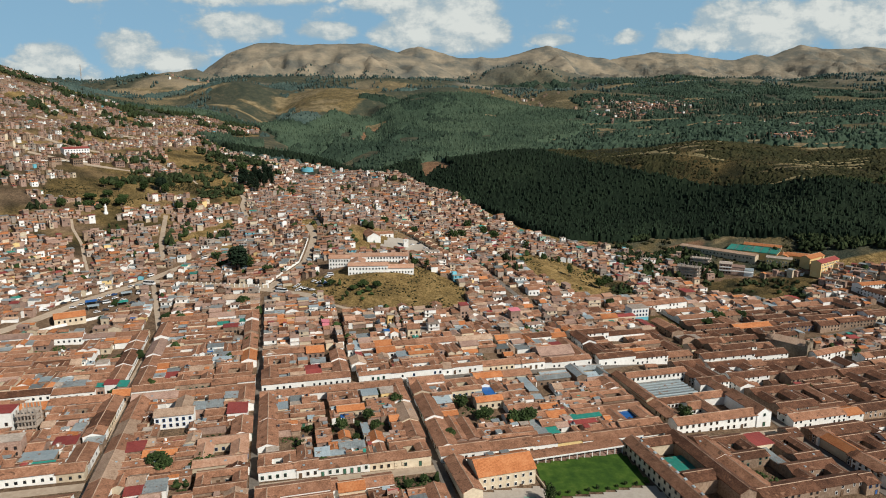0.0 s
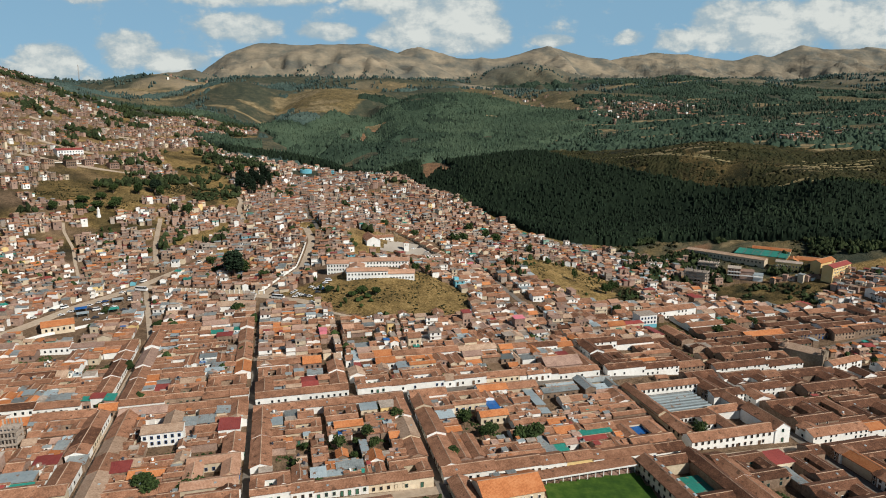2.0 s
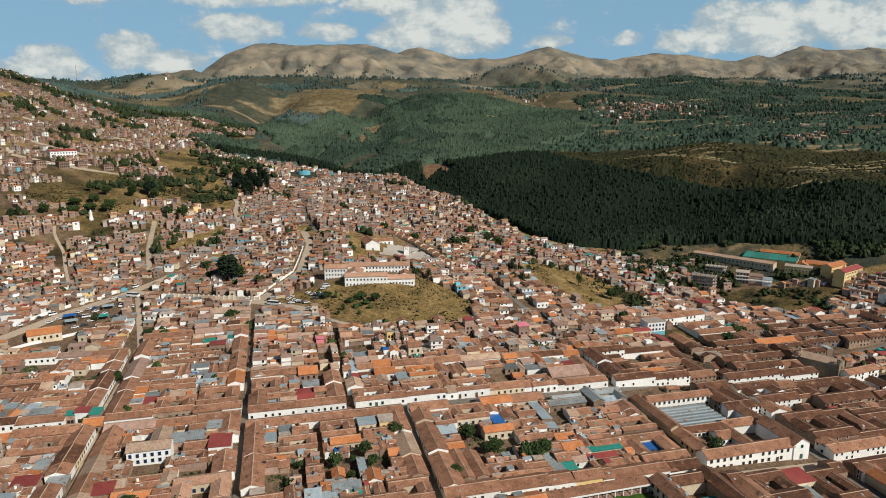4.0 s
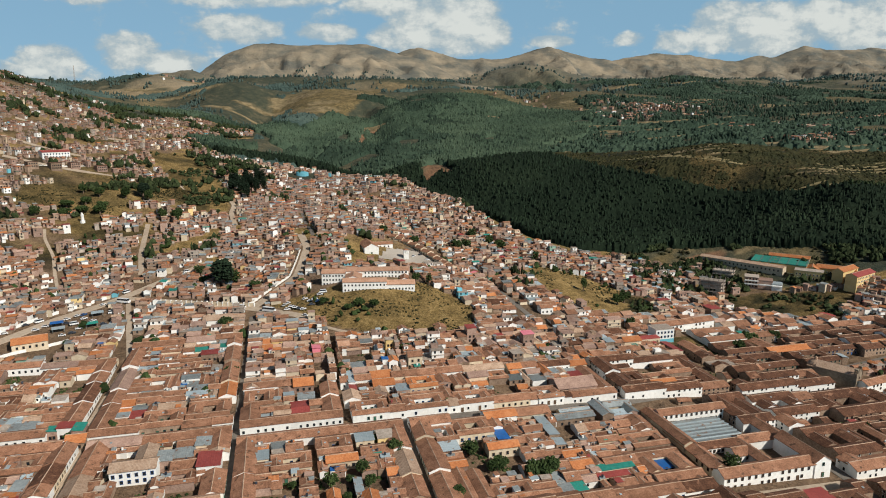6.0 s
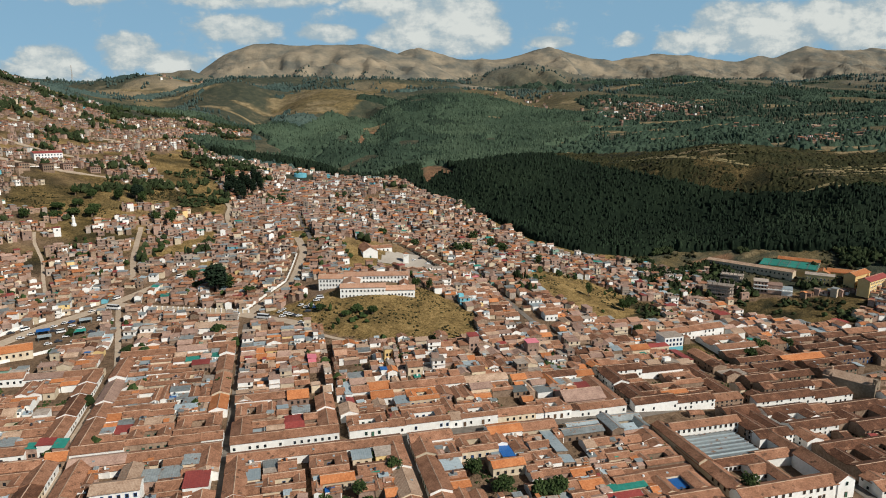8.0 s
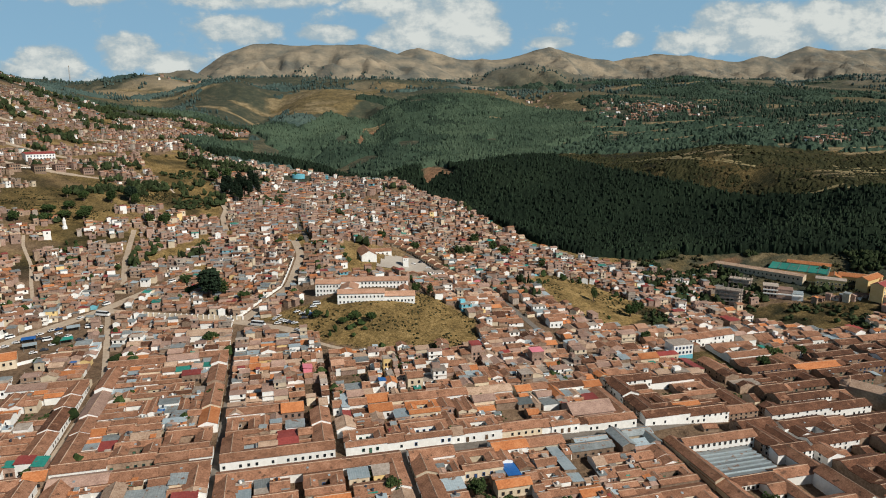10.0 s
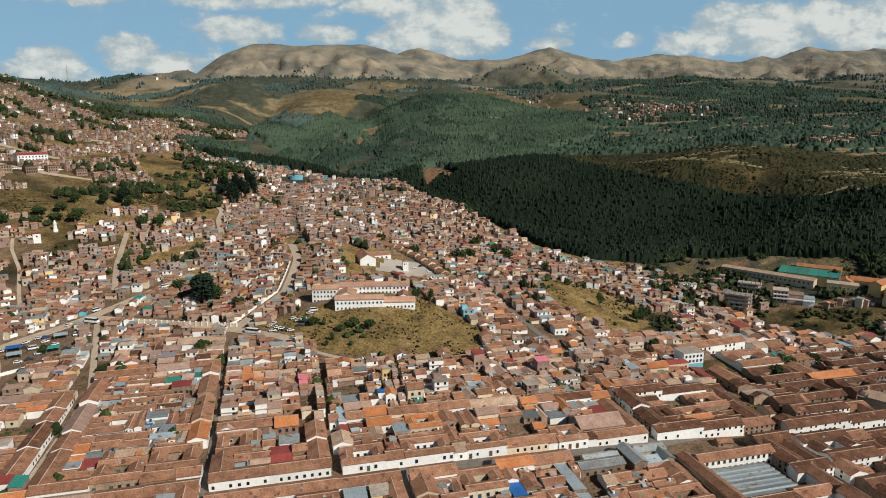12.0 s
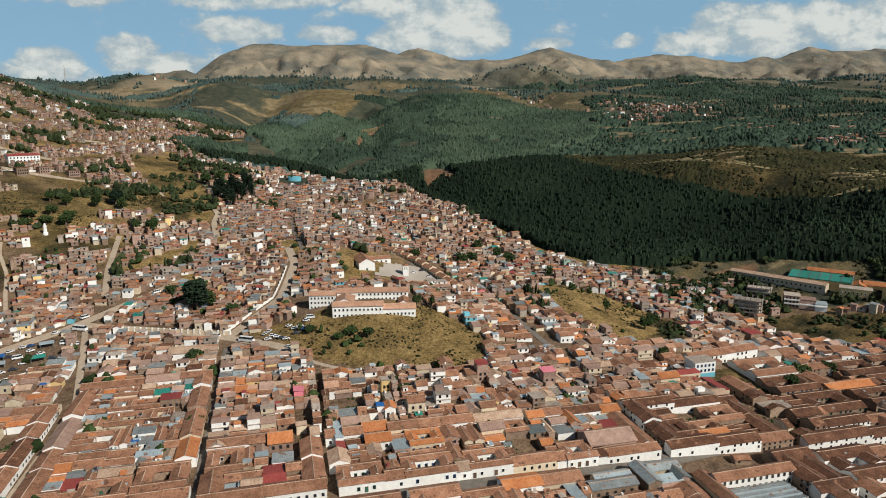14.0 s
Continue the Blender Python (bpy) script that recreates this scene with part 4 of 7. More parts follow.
def jumble(p0, p1, q0, q1, size):
    """A quarter of small mixed houses with no order: gables, flat roofs and sheet roofs of all heights."""
    for a, b, c, d in [r for piece in clear_of(p0, p1, q0, q1, 2.2) for r in plots(*piece, size * 1.12)]:
        x, y = xy((a + b) / 2, (c + d) / 2)
        if rng.random() < 0.05 or any(inside(x, y, r) for r in OPEN):
            continue
        w, dd = b - a - rng.uniform(0.0, 0.7), d - c - rng.uniform(0.0, 1.0)
        r = rng.random()
        turn = TURN + rng.uniform(-0.06, 0.06)
        wall = WHITE_WALL if r < 0.38 else CREAM_WALL if r < 0.52 else BRICK_WALL if r < 0.74 else ADOBE_WALL if r < 0.965 else YELLOW_WALL if r < 0.985 else PINK_PAINT if r < 0.992 else BLUE_WALL
        if rng.random() < 0.15:
            flat_house(soup, x, y, ground(x, y), turn, w, dd, rng.choice((1, 1, 2, 2, 3)), wall, CONCRETE if rng.random() < 0.6 else TILE_PINK)
        else:
            up = rng.random() < 0.22
            tile = rng.choice((TILE_BROWN, TILE_BROWN, TILE_BROWN, TILE_BROWN, TILE_BROWN, TILE_PALE, TILE_PINK, TILE_DARK, METAL_PALE if rng.random() < 0.4 else METAL_GREY, TILE_ORANGE if rng.random() < 0.5 else METAL_RED if rng.random() < 0.4 else TILE_LIGHT))
            if rng.random() < 0.5:
                clutter(x + rng.uniform(-3, 3), y + rng.uniform(-3, 3), turn, rng.uniform(2.4, 4.8))
            house(x, y, turn, [(0, 0, dd if up else w, w if up else dd, up, rng.choice((2.1, 2.4, 2.8, 3.3, 4.4)))], "left", wall=wall, roof=tile, things=False, soup=soup, openings=1.1)


def clutter(x, y, turn, h):
    """A small upper room or lean-to with a sheet roof, a water tank on some."""
    w, d, z = rng.uniform(1.4, 4.2), rng.uniform(1.2, 3.0), ground(x, y)
    r = rng.random()
    wall = WHITE_WALL if r < 0.3 else BRICK_WALL if r < 0.55 else CREAM_WALL if r < 0.7 else ADOBE_WALL
    r = rng.random()
    tile = METAL_GREY if r < 0.22 else METAL_PALE if r < 0.34 else CONCRETE if r < 0.46 else TILE_ORANGE if r < 0.54 else METAL_RED if r < 0.58 else METAL_TEAL if r < 0.61 else METAL_BLUE if r < 0.62 else TILE_BROWN if r < 0.85 else TILE_PINK
    box(soup, -w / 2, w / 2, -d / 2, d / 2, -1, h, wall, (x, y, z), turn)
    slab_roof(soup, w, d, h, rng.uniform(0.1, 0.5), tile, (x, y, z), turn, 0.15, 0.1)
    if rng.random() < 0.5:
        box(soup, -0.4, 0.4, -d / 2 - 0.03, -d / 2 + 0.1, h - 1.5, h - 0.4, PANE, (x, y, z), turn)
    if rng.random() < 0.2:
        ring = [(0.5 * math.cos(k * math.pi / 4), 0.5 * math.sin(k * math.pi / 4)) for k in range(8)]
        pts = [(a, b, c) for c in (h + 0.4, h + 1.4) for a, b in ring]
        soup.put(turned(pts, x, y, turn, z), [(k, (k + 1) % 8, 8 + (k + 1) % 8, 8 + k) for k in range(8)] + [tuple(range(8, 16))], CAR_DARK if rng.random() < 0.6 else WHITE_WALL)


YARDS = []  # planted or bare yards inside the blocks, in p, q


def shanty(p0, p1, q0, q1, limit):
    """Small sheet-roofed and tiled rooms of all heights crowded on a plot."""
    for a, b, c, d in plots(p0, p1, q0, q1, 6.0):
        if rng.random() < 0.12 or min(b - a, d - c) < 1.6 or not free(a, b, c, d):
            continue
        x, y = xy((a + b) / 2, (c + d) / 2)
        w, dd = b - a - rng.uniform(0.05, 0.7), d - c - rng.uniform(0.05, 0.9)
        up = dd > w * 1.3
        r = rng.random()
        wall = WHITE_WALL if r < 0.4 else CREAM_WALL if r < 0.55 else BRICK_WALL if r < 0.75 else ADOBE_WALL
        house(x, y, TURN + rng.uniform(-0.05, 0.05), [(0, 0, dd if up else w, w if up else dd, up, rng.uniform(2.0, 3.9))], "shanty", wall=wall, things=q0 < limit and house_count[0] < 255, soup=soup, openings=1.2)


def fill(p0, p1, q0, q1, size, style, limit=322, white=False):
    """A block: long street ranges round its edge; courtyard houses, rows, crowded rooms and yards inside."""
    right = style == "right"
    t = rng.uniform(9.2, 10.2) if right else rng.uniform(8.0, 9.0)
    h = rng.uniform(4.6, 5.1) if right else rng.uniform(3.6, 4.0)
    for q_a, q_b, front in ((q0, q0 + t, -1), (q1 - t, q1, 1)):
        a = p0
        while a < p1 - 1:
            b = a + (rng.uniform(20, 40) if right else rng.uniform(13, 30))
            b = p1 if p1 - b < 8 else b
            single(a, b, q_a, q_b, False, h + rng.uniform(-0.2, 0.2), style, front, limit, WHITE_WALL if white and front < 0 and rng.random() < 0.8 else None)
            a = b
    for p_a, p_b, front in ((p0, p0 + t, 1), (p1 - t, p1, -1)):
        a = q0 + t * 0.55
        while a < q1 - t * 0.55 - 1:
            b = a + rng.uniform(12, 28)
            b = q1 - t * 0.55 if q1 - t - b < 7 else b
            single(p_a, p_b, a, b, True, h + rng.uniform(-0.06, 0.06), style, front, limit)
            a = b
    for a, b, c, d in plots(p0 + t, p1 - t, q0 + t, q1 - t, size * 1.35):
        if min(b - a, d - c) < 3:
            continue
        pieces = clear_of(a, b, c, d)
        for a, b, c, d in pieces:
            w_, d_ = b - a - 0.2, d - c - 0.2
            if min(w_, d_) < 2.5:
                continue
            x, y = xy((a + b) / 2, (c + d) / 2)
            if any(inside(x, y, r) for r in OPEN):
                continue
            r, clear = rng.random(), min(w_, d_)
            if clear > 10 and r < (0.7 if right else 0.34):
                wings = ring_of(w_, d_, clear * (rng.uniform(0.34, 0.39) if right else rng.uniform(0.29, 0.35)), rng.uniform(3.8, 4.4) if right else rng.uniform(3.0, 3.7))
            elif r < (0.86 if right else 0.56) or clear < 5:
                wings = rows_of(w_, d_)
            elif r < 0.93:
                shanty(a, b, c, d, limit)
                continue
            else:
                YARDS.append((a + 1, b - 1, c + 1, d - 1))
                continue
            for _ in range(rng.choice((1, 2, 3, 4)) if not right else rng.choice((0, 0, 1))):  # upper rooms and lean-tos among the roofs
                u_, v_ = rng.uniform(-0.42, 0.42) * w_, rng.uniform(-0.42, 0.42) * d_
                clutter(x + u_ * CT - v_ * ST, y + u_ * ST + v_ * CT, TURN + rng.choice((0, 0, 0.1, -0.15)), rng.uniform(2.9, 4.2))
            house(x, y, TURN, wings, style, things=c < limit and house_count[0] < 255, soup=soup)


# ---- landmarks ----


def row_of(top, kind, x0, x1, y, zs, n, face=0.0, chance=1.0, name="window"):
    """Evenly spaced openings along one wall of a thing, in its own axes."""
    for z in zs:
        for k in range(n):
            if rng.random() <= chance:
                opening(name, kind, top, pose(x0 + (k + 0.5) * (x1 - x0) / n, y, z, 0, 0, face))


def column_of(top, kind, x, y0, y1, zs, n, face, chance=1.0, name="window"):
    for z in zs:
        for k in range(n):
            if rng.random() <= chance:
                opening(name, kind, top, pose(x, y0 + (k + 0.5) * (y1 - y0) / n, z, 0, 0, face))


def winged(name, x, y, turn, wings, label, category, z=None, group=""):
    """A building put together from wings (cx, cy, length, depth, along y?, height, rise, wall, roof)."""
    top = base(name, x, y, ground(x, y) if z is None else z, turn, label, category, group)
    for cx, cy, l, w, up, h, rise, wall, roof in wings:
        angle = math.pi / 2 if up else 0.0
        walls, roofing = Mass(), Mass()
        if rise < 0.9:
            box(walls, -l / 2, l / 2, -w / 2, w / 2, -4, h, wall, (cx, cy, 0), angle)
            slab_roof(roofing, l, w, h, rise, roof, (cx, cy, 0), angle)
        else:
            gable_walls(walls, l, w, h, rise, wall, (cx, cy, 0), angle, 4.0)
            gable_roof(roofing, l, w, h, rise, roof, (cx, cy, 0), angle, 0.6, 0.3)
        part("wall", walls, top)
        part("roof", roofing, top)
    return top


def sheet(name, ring, material, label, category, lift=0.25, step=5.0):
    """A flat piece of ground cover laid over the land inside a ring."""
    xs, ys = [p[0] for p in ring], [p[1] for p in ring]
    gx, gy = np.arange(min(xs), max(xs) + step, step), np.arange(min(ys), max(ys) + step, step)
    bm = bmesh.new()
    corner = {}
    for i in range(len(gx) - 1):
        for j in range(len(gy) - 1):
            if inside(gx[i] + step / 2, gy[j] + step / 2, ring):
                loop = []
                for a, b in ((i, j), (i + 1, j), (i + 1, j + 1), (i, j + 1)):
                    if (a, b) not in corner:
                        corner[a, b] = bm.verts.new((gx[a], gy[b], ground(gx[a], gy[b]) + lift))
                    loop.append(corner[a, b])
                bm.faces.new(loop)
    me = bpy.data.meshes.new(name)
    bm.to_mesh(me)
    me.materials.append(material)
    return tagged(new(name, me), label, category, kind="structure")


W_BROWN, W_BLUE, W_GREEN, W_WHITE = WINDOWS

# whitewashed convent above the dry lawn
convent = winged("convent", -20, 496, 0.02, [
    (-8.5, -8.5, 31, 8.5, False, 7.6, 1.6, WHITE_WALL, TILE_LIGHT), (17, -7.5, 20, 10, False, 5.4, 1.8, WHITE_WALL, TILE_LIGHT), (0, 14.5, 46, 9, False, 10.2, 1.7, WHITE_WALL, TILE_LIGHT),
    (-17, 3, 14.5, 11, True, 8.0, 2.0, WHITE_WALL, TILE_LIGHT), (20, 4, 12, 6, True, 6.0, 1.6, WHITE_WALL, TILE_BROWN), (-32, 11, 17, 9, False, 9.6, 1.7, WHITE_WALL, TILE_LIGHT)],
    "large whitewashed convent with orange tile roofs on a knoll", "convent", 22.4)
row_of(convent, W_WHITE, -23.5, 6.5, -12.85, (1.0, 4.5), 12)
row_of(convent, W_WHITE, 8, 26.5, -12.6, (1.4,), 8)
row_of(convent, W_WHITE, -10, 22.5, 9.9, (5.0, 8.0), 13)
row_of(convent, W_WHITE, -40, -24.5, 6.4, (1.0, 4.0, 7.0), 7)
column_of(convent, W_WHITE, 23.1, 11, 18.5, (5.0, 8.0), 3, 90)
row_of(convent, DOORS[0], -23, 5, -12.85, (-1.6,), 7, name="door")
reserve(30, 110, 470, 525)

# church and bell tower on the paved square behind it
church = winged("church", -30, 592, 0.25, [(0, 5, 26, 12.5, True, 6.2, 3.4, WHITE_WALL, TILE_BROWN), (14, 14, 18, 7, False, 5.0, 1.5, WHITE_WALL, TILE_BROWN)], "white village church with brown tile roof", "church", 28.6)
row_of(church, DOORS[2], -1, 1, -8.1, (0.1,), 1, name="door")
row_of(church, W_BROWN, 6, 21, 10.4, (2.0,), 4)
tower = base("bell_tower", 1.5, 588, 23.6, 0.1, "small white bell tower with arched openings", "tower")
m = Mass()
box(m, -2.2, 2.2, -2.2, 2.2, -2, 5.2, WHITE_WALL)
for sx in (-1, 1):
    for sy in (-1, 1):
        box(m, sx * 2.2, sx * 1.3, sy * 2.2, sy * 1.3, 5.2, 7.4, WHITE_WALL)
    box(m, -0.35, 0.35, sx * 2.2, sx * 1.7, 5.2, 7.4, WHITE_WALL)
box(m, -2.3, 2.3, -2.3, 2.3, 7.4, 8.1, WHITE_WALL)
part("wall", m, tower)
m = Mass()
m.put([(-2.5, -2.5, 8.14), (2.5, -2.5, 8.14), (2.5, 2.5, 8.14), (-2.5, 2.5, 8.14), (0, 0, 9.4)], [(0, 1, 4), (1, 2, 4), (2, 3, 4), (3, 0, 4), (3, 2, 1, 0)], TILE_BROWN)
part("roof", m, tower)
reserve(68, 145, 560, 615)


sheet("pavement", [(-22, 578), (2, 574), (24, 580), (32, 600), (14, 616), (-14, 606)], PAVING, "pale paved church square", "pavement", 0.3, 3.0)

# curved row of low terraced houses behind the square, and the lane before it
ROW = [(-13.0, 638.4), (-1.0, 633.8), (12.1, 622.4), (23.5, 604.4), (33.2, 584.3), (41.3, 566.2)]
strip("road", [(x - 5, y - 4) for x, y in ROW], 5, ROAD, "grey lane curving past a terrace row")
for (ax, ay), (bx, by) in zip(ROW, ROW[1:]):
    for k in range(2):
        cx, cy = ax + (bx - ax) * (k + 0.5) / 2, ay + (by - ay) * (k + 0.5) / 2
        l, turn = math.hypot(bx - ax, by - ay) / 2, math.atan2(by - ay, bx - ax)
        row_house = winged("terrace_house", cx, cy, turn, [(0, 0, l + 0.3, 7, False, 3.8, 1.4, CREAM_WALL, TILE_BROWN)], "low cream terraced house with brown tile roof", "house", group="terrace row behind the square")
        row_of(row_house, DOORS[0], -l / 2, l / 2, -3.6, (0.1,), max(1, int(l / 3.4)), name="door")
        reserve(pq(cx, cy)[0] - 5, pq(cx, cy)[0] + 5, pq(cx, cy)[1] - 5, pq(cx, cy)[1] + 5)
gateway = base("gateway", 50.3, 554.1, ground(50.3, 554.1), 0.3, "white arched gateway with three finials", "gate")
m = Mass()
for sx in (-1, 1):
    box(m, sx * 2.6 - 0.9, sx * 2.6 + 0.9, -0.6, 0.6, -2, 5.4, WHITE_WALL)
box(m, -1.7, 1.7, -0.6, 0.6, 3.6, 5.4, WHITE_WALL)
part("wall", m, gateway)
for sx in (-2.8, 0, 2.8):
    m = Mass()
    box(m, sx - 0.45, sx + 0.45, -0.45, 0.45, 5.4, 6.3, WHITE_WALL)
    m.put([(sx - 0.45, -0.45, 6.3), (sx + 0.45, -0.45, 6.3), (sx + 0.45, 0.45, 6.3), (sx - 0.45, 0.45, 6.3), (sx, 0, 7.2)], [(0, 1, 4), (1, 2, 4), (2, 3, 4), (3, 0, 4)], WHITE_WALL)
    part("finial", m, gateway)

# stone church with a twin-arched gable front
stone = winged("stone_church", 259, 390, 0.68, [(0, 0, 20, 9.5, True, 9.6, 2.4, STONE_WALL, TILE_PALE), (-1, 12.5, 5, 8, True, 8.4, 0.4, STONE_WALL, TILE_PALE)],
               "old grey stone church with pale tiled roof and dome", "church", -14)
m = Mass()
box(m, -5.2, 5.2, -11.6, -10.0, -3, 10.6, STONE_WALL)
m.put([(x, y, z) for y in (-11.6, -10.0) for x, z in ((-2.6, 10.6), (2.6, 10.6), (0, 13.0))], [(0, 1, 2), (5, 4, 3), (0, 2, 5, 3), (1, 4, 5, 2), (0, 3, 4, 1)], STONE_WALL)
part("front_gable", m, stone)
for sx in (-1, 1):
    m = Mass()
    for dx in (-1.0, 0.55):
        for dy in (-11.5, -10.5):
            box(m, sx * 3.9 + dx, sx * 3.9 + dx + 0.45, dy, dy + 0.45, 10.6, 12.8, STONE_WALL)
    box(m, sx * 3.9 - 1.15, sx * 3.9 + 1.15, -11.7, -9.9, 12.8, 13.5, STONE_WALL)
    part("belfry", m, stone, "small arched stone belfry")
m = Mass()
rings = [(4.4, 8.6), (4.0, 10.0), (2.9, 11.2), (1.2, 11.9), (0.9, 12.0), (0.9, 13.6), (0.0, 14.2)]
for (r0, z0), (r1, z1) in zip(rings, rings[1:]):
    lo = [(r0 * math.cos(k * math.pi / 6), 12 + r0 * math.sin(k * math.pi / 6), z0) for k in range(12)]
    hi = [(r1 * math.cos(k * math.pi / 6), 12 + r1 * math.sin(k * math.pi / 6), z1) for k in range(12)]
    m.put(lo + hi, [(k, (k + 1) % 12, 12 + (k + 1) % 12, 12 + k) for k in range(12)], TILE_PALE)
part("dome", m, stone, "pale dome with a small lantern")
row_of(stone, DOORS[0], -1, 1, -11.75, (0.1,), 1, name="door")
row_of(stone, W_BROWN, -1, 1, -11.75, (6.5,), 1)
cloister = winged("convent_wing", 278.5, 382, 0.33, [(0, 0, 27, 7, False, 5.2, 1.7, WHITE_WALL, TILE_BROWN)], "long white convent wing beside the stone church", "convent", -14)
row_of(cloister, W_BROWN, -12.5, 12.5, -3.6, (1.0, 3.3), 8, chance=0.7)
reserve(318, 342, 322, 350)
reserve(328, 364, 312, 332)

# school hall with an orange roof, playing field and grandstand
school = winged("school_building", *xy(85, 226.5), TURN + 0.03, [(0, 3, 25, 15, False, 7.2, 3.4, CREAM_WALL, TILE_ORANGE), (-17, 2, 26, 8, True, 5.6, 1.8, CREAM_WALL, TILE_BROWN)], "cream school hall under a large orange roof", "school", -7.6)
row_of(school, W_WHITE, -11.5, 12, -4.6, (0.9, 4.2), 7)
row_of(school, DOORS[0], -11.5, 12, -4.62, (-1.2,), 2, name="door")
m = Mass()
for k in (-5.5, 1.5):
    box(m, k, k + 4, 6.8, 9.2, 8.6, 9.5, METAL_GREY)
part("skylight", m, school, "long grey roof light")
reserve(62, 99.5, 190, 238)
sheet("playing_field", [xy(101.5, 211), xy(146, 213), xy(146.5, 237), xy(101.5, 235.6)], LAWN, "bright green mown playing field", "lawn", 0.35, 1.5)
stand = base("grandstand", *xy(123.5, 238.8), -8.6, TURN + 0.02, "long roofed grandstand with white fascia and posts", "grandstand")
m = Mass()
for k in range(3):
    box(m, -23.3, 23.3, -2.4 + k * 0.8, 2.2, 0.05 + 0.5 * k, 0.5 + 0.5 * k, TILE_PINK)
part("step", m, stand, "pink terrace steps")
m = Mass()
box(m, -23.3, 23.3, 2.2, 2.6, -1, 4.6, CREAM_WALL)
part("wall", m, stand)
m = Mass()
slab_roof(m, 46.6, 5.0, 4.0, 0.7, TILE_BROWN, (0, 0, 0), 0, 0.3, 0.2)
part("roof", m, stand)
m = Mass()
box(m, -23.5, 23.5, -2.95, -2.75, 3.5, 4.2, WHITE_WALL)
part("fascia", m, stand, "white painted fascia")
for k in range(13):
    m = Mass()
    box(m, -0.15, 0.15, -0.15, 0.15, 0, 3.6, WHITE_WALL, (-22.8 + k * 3.8, -2.3, 0))
    part("post", m, stand)
reserve(99, 148, 180, 244)
wall_low = base("boundary_wall", *xy(100.2, 212), ground(*xy(100.2, 212)), TURN, "low cream wall along the playing field", "wall")
m = Mass()
box(m, -0.25, 0.25, -23, 24, -1, 1.4, CREAM_WALL)
part("wall", m, wall_low)

# college with a court beside the playing field
college = winged("college", *xy(163, 210), TURN, [(-11, 0, 58, 8, True, 6.6, 2.0, CREAM_WALL, TILE_BROWN), (0, 26, 14, 7, False, 6.0, 1.8, CREAM_WALL, TILE_DARK), (11, 4, 50, 7.5, True, 6.8, 1.9, ADOBE_WALL, TILE_DARK), (0, -4, 14, 8, False, 6, 1.8, ADOBE_WALL, TILE_DARK)],
                 "two-storey college with brown tile roofs round a court", "college", -10.2)
column_of(college, W_BROWN, -15.1, -28, 28, (1.0, 4.4), 15, -90)
m = Mass()
slab_roof(m, 13, 13, 2.6, 0.4, METAL_TEAL, (0, 9.5, 0), 0)
part("court_roof", m, college, "teal sheet roof over the court")
for k in range(10):
    m = Mass()
    box(m, -0.5, 0.5, -0.7, 0.7, -0.1, 0.3, METAL_PALE, (-9.2, -25 + k * 5.4, 8.5), 0)
    part("skylight", m, college, "small pale roof light")
reserve(147, 178, 180, 240)

# long white monastery with gabled chapel front and two courts
monastery = winged("monastery", *xy(209.5, 267), TURN, [
    (-3.5, -14.5, 46, 8, False, 6.4, 1.9, WHITE_WALL, TILE_BROWN), (23.4, -7, 24, 8.4, True, 7.4, 2.6, WHITE_WALL, TILE_BROWN), (-22.5, 7, 36, 8, True, 6.2, 1.9, CREAM_WALL, TILE_BROWN), (-8, 9, 22, 6, False, 5.6, 1.6, WHITE_WALL, TILE_DARK),
    (2, -2, 18, 6, True, 5.6, 1.6, WHITE_WALL, TILE_BROWN), (11, 9.5, 17, 7, False, 5.8, 1.8, WHITE_WALL, TILE_BROWN), (23.6, 20, 30, 7.6, True, 6.2, 1.8, WHITE_WALL, TILE_BROWN)],
    "long whitewashed monastery with brown tile roofs and chapel gable", "monastery", -11.6)
row_of(monastery, W_BROWN, -26, 18, -18.6, (1.0, 4.2), 13, chance=0.75)
row_of(monastery, W_GREEN, 22.4, 24.4, -19.1, (5.4,), 1)
row_of(monastery, DOORS[2], 22, 25, -19.15, (0.1,), 1, name="door")
row_of(monastery, DOORS[0], -20, 17, -18.65, (0.1,), 3, name="door")
column_of(monastery, W_BROWN, -26.6, -10, 24, (1.0, 4.0), 9, -90, 0.8)
row_of(monastery, W_BROWN, -18, 2, 5.9, (0.4, 3.0), 9)
reserve(182, 240, 244, 286)

# hall with grey ribbed roof in a white-walled court
market = winged("covered_market", *xy(205, 291), TURN, [(-19.5, 2, 36, 6, True, 6.0, 1.5, CREAM_WALL, TILE_BROWN), (2, 15, 38, 6.5, False, 6.4, 1.6, WHITE_WALL, TILE_BROWN)], "covered market court with tiled wings and white galleries", "market hall", -9.6)
row_of(market, W_BROWN, -15, 20, 11.7, (1.0, 4.2), 12)
for k in range(7):
    m = Mass()
    slab_roof(m, 29, 2.5, 3.5, 0.5, METAL_GREY, (-1, -11.2 + k * 3.05, 0), math.pi, 0.05, 0.12)
    part("roof_panel", m, market, "grey ribbed sheet roof")
    m = Mass()
    box(m, -15.4, 13.4, -12.62 + k * 3.05, -12.5 + k * 3.05, 3.4, 4.25, METAL_PALE)
    part("roof_light", m, market, "pale glazed riser")
m = Mass()
box(m, -15.6, 13.6, -13, 10, -3, 3.35, METAL_GREY)
part("hall", m, market)
reserve(182, 224, 277, 313)

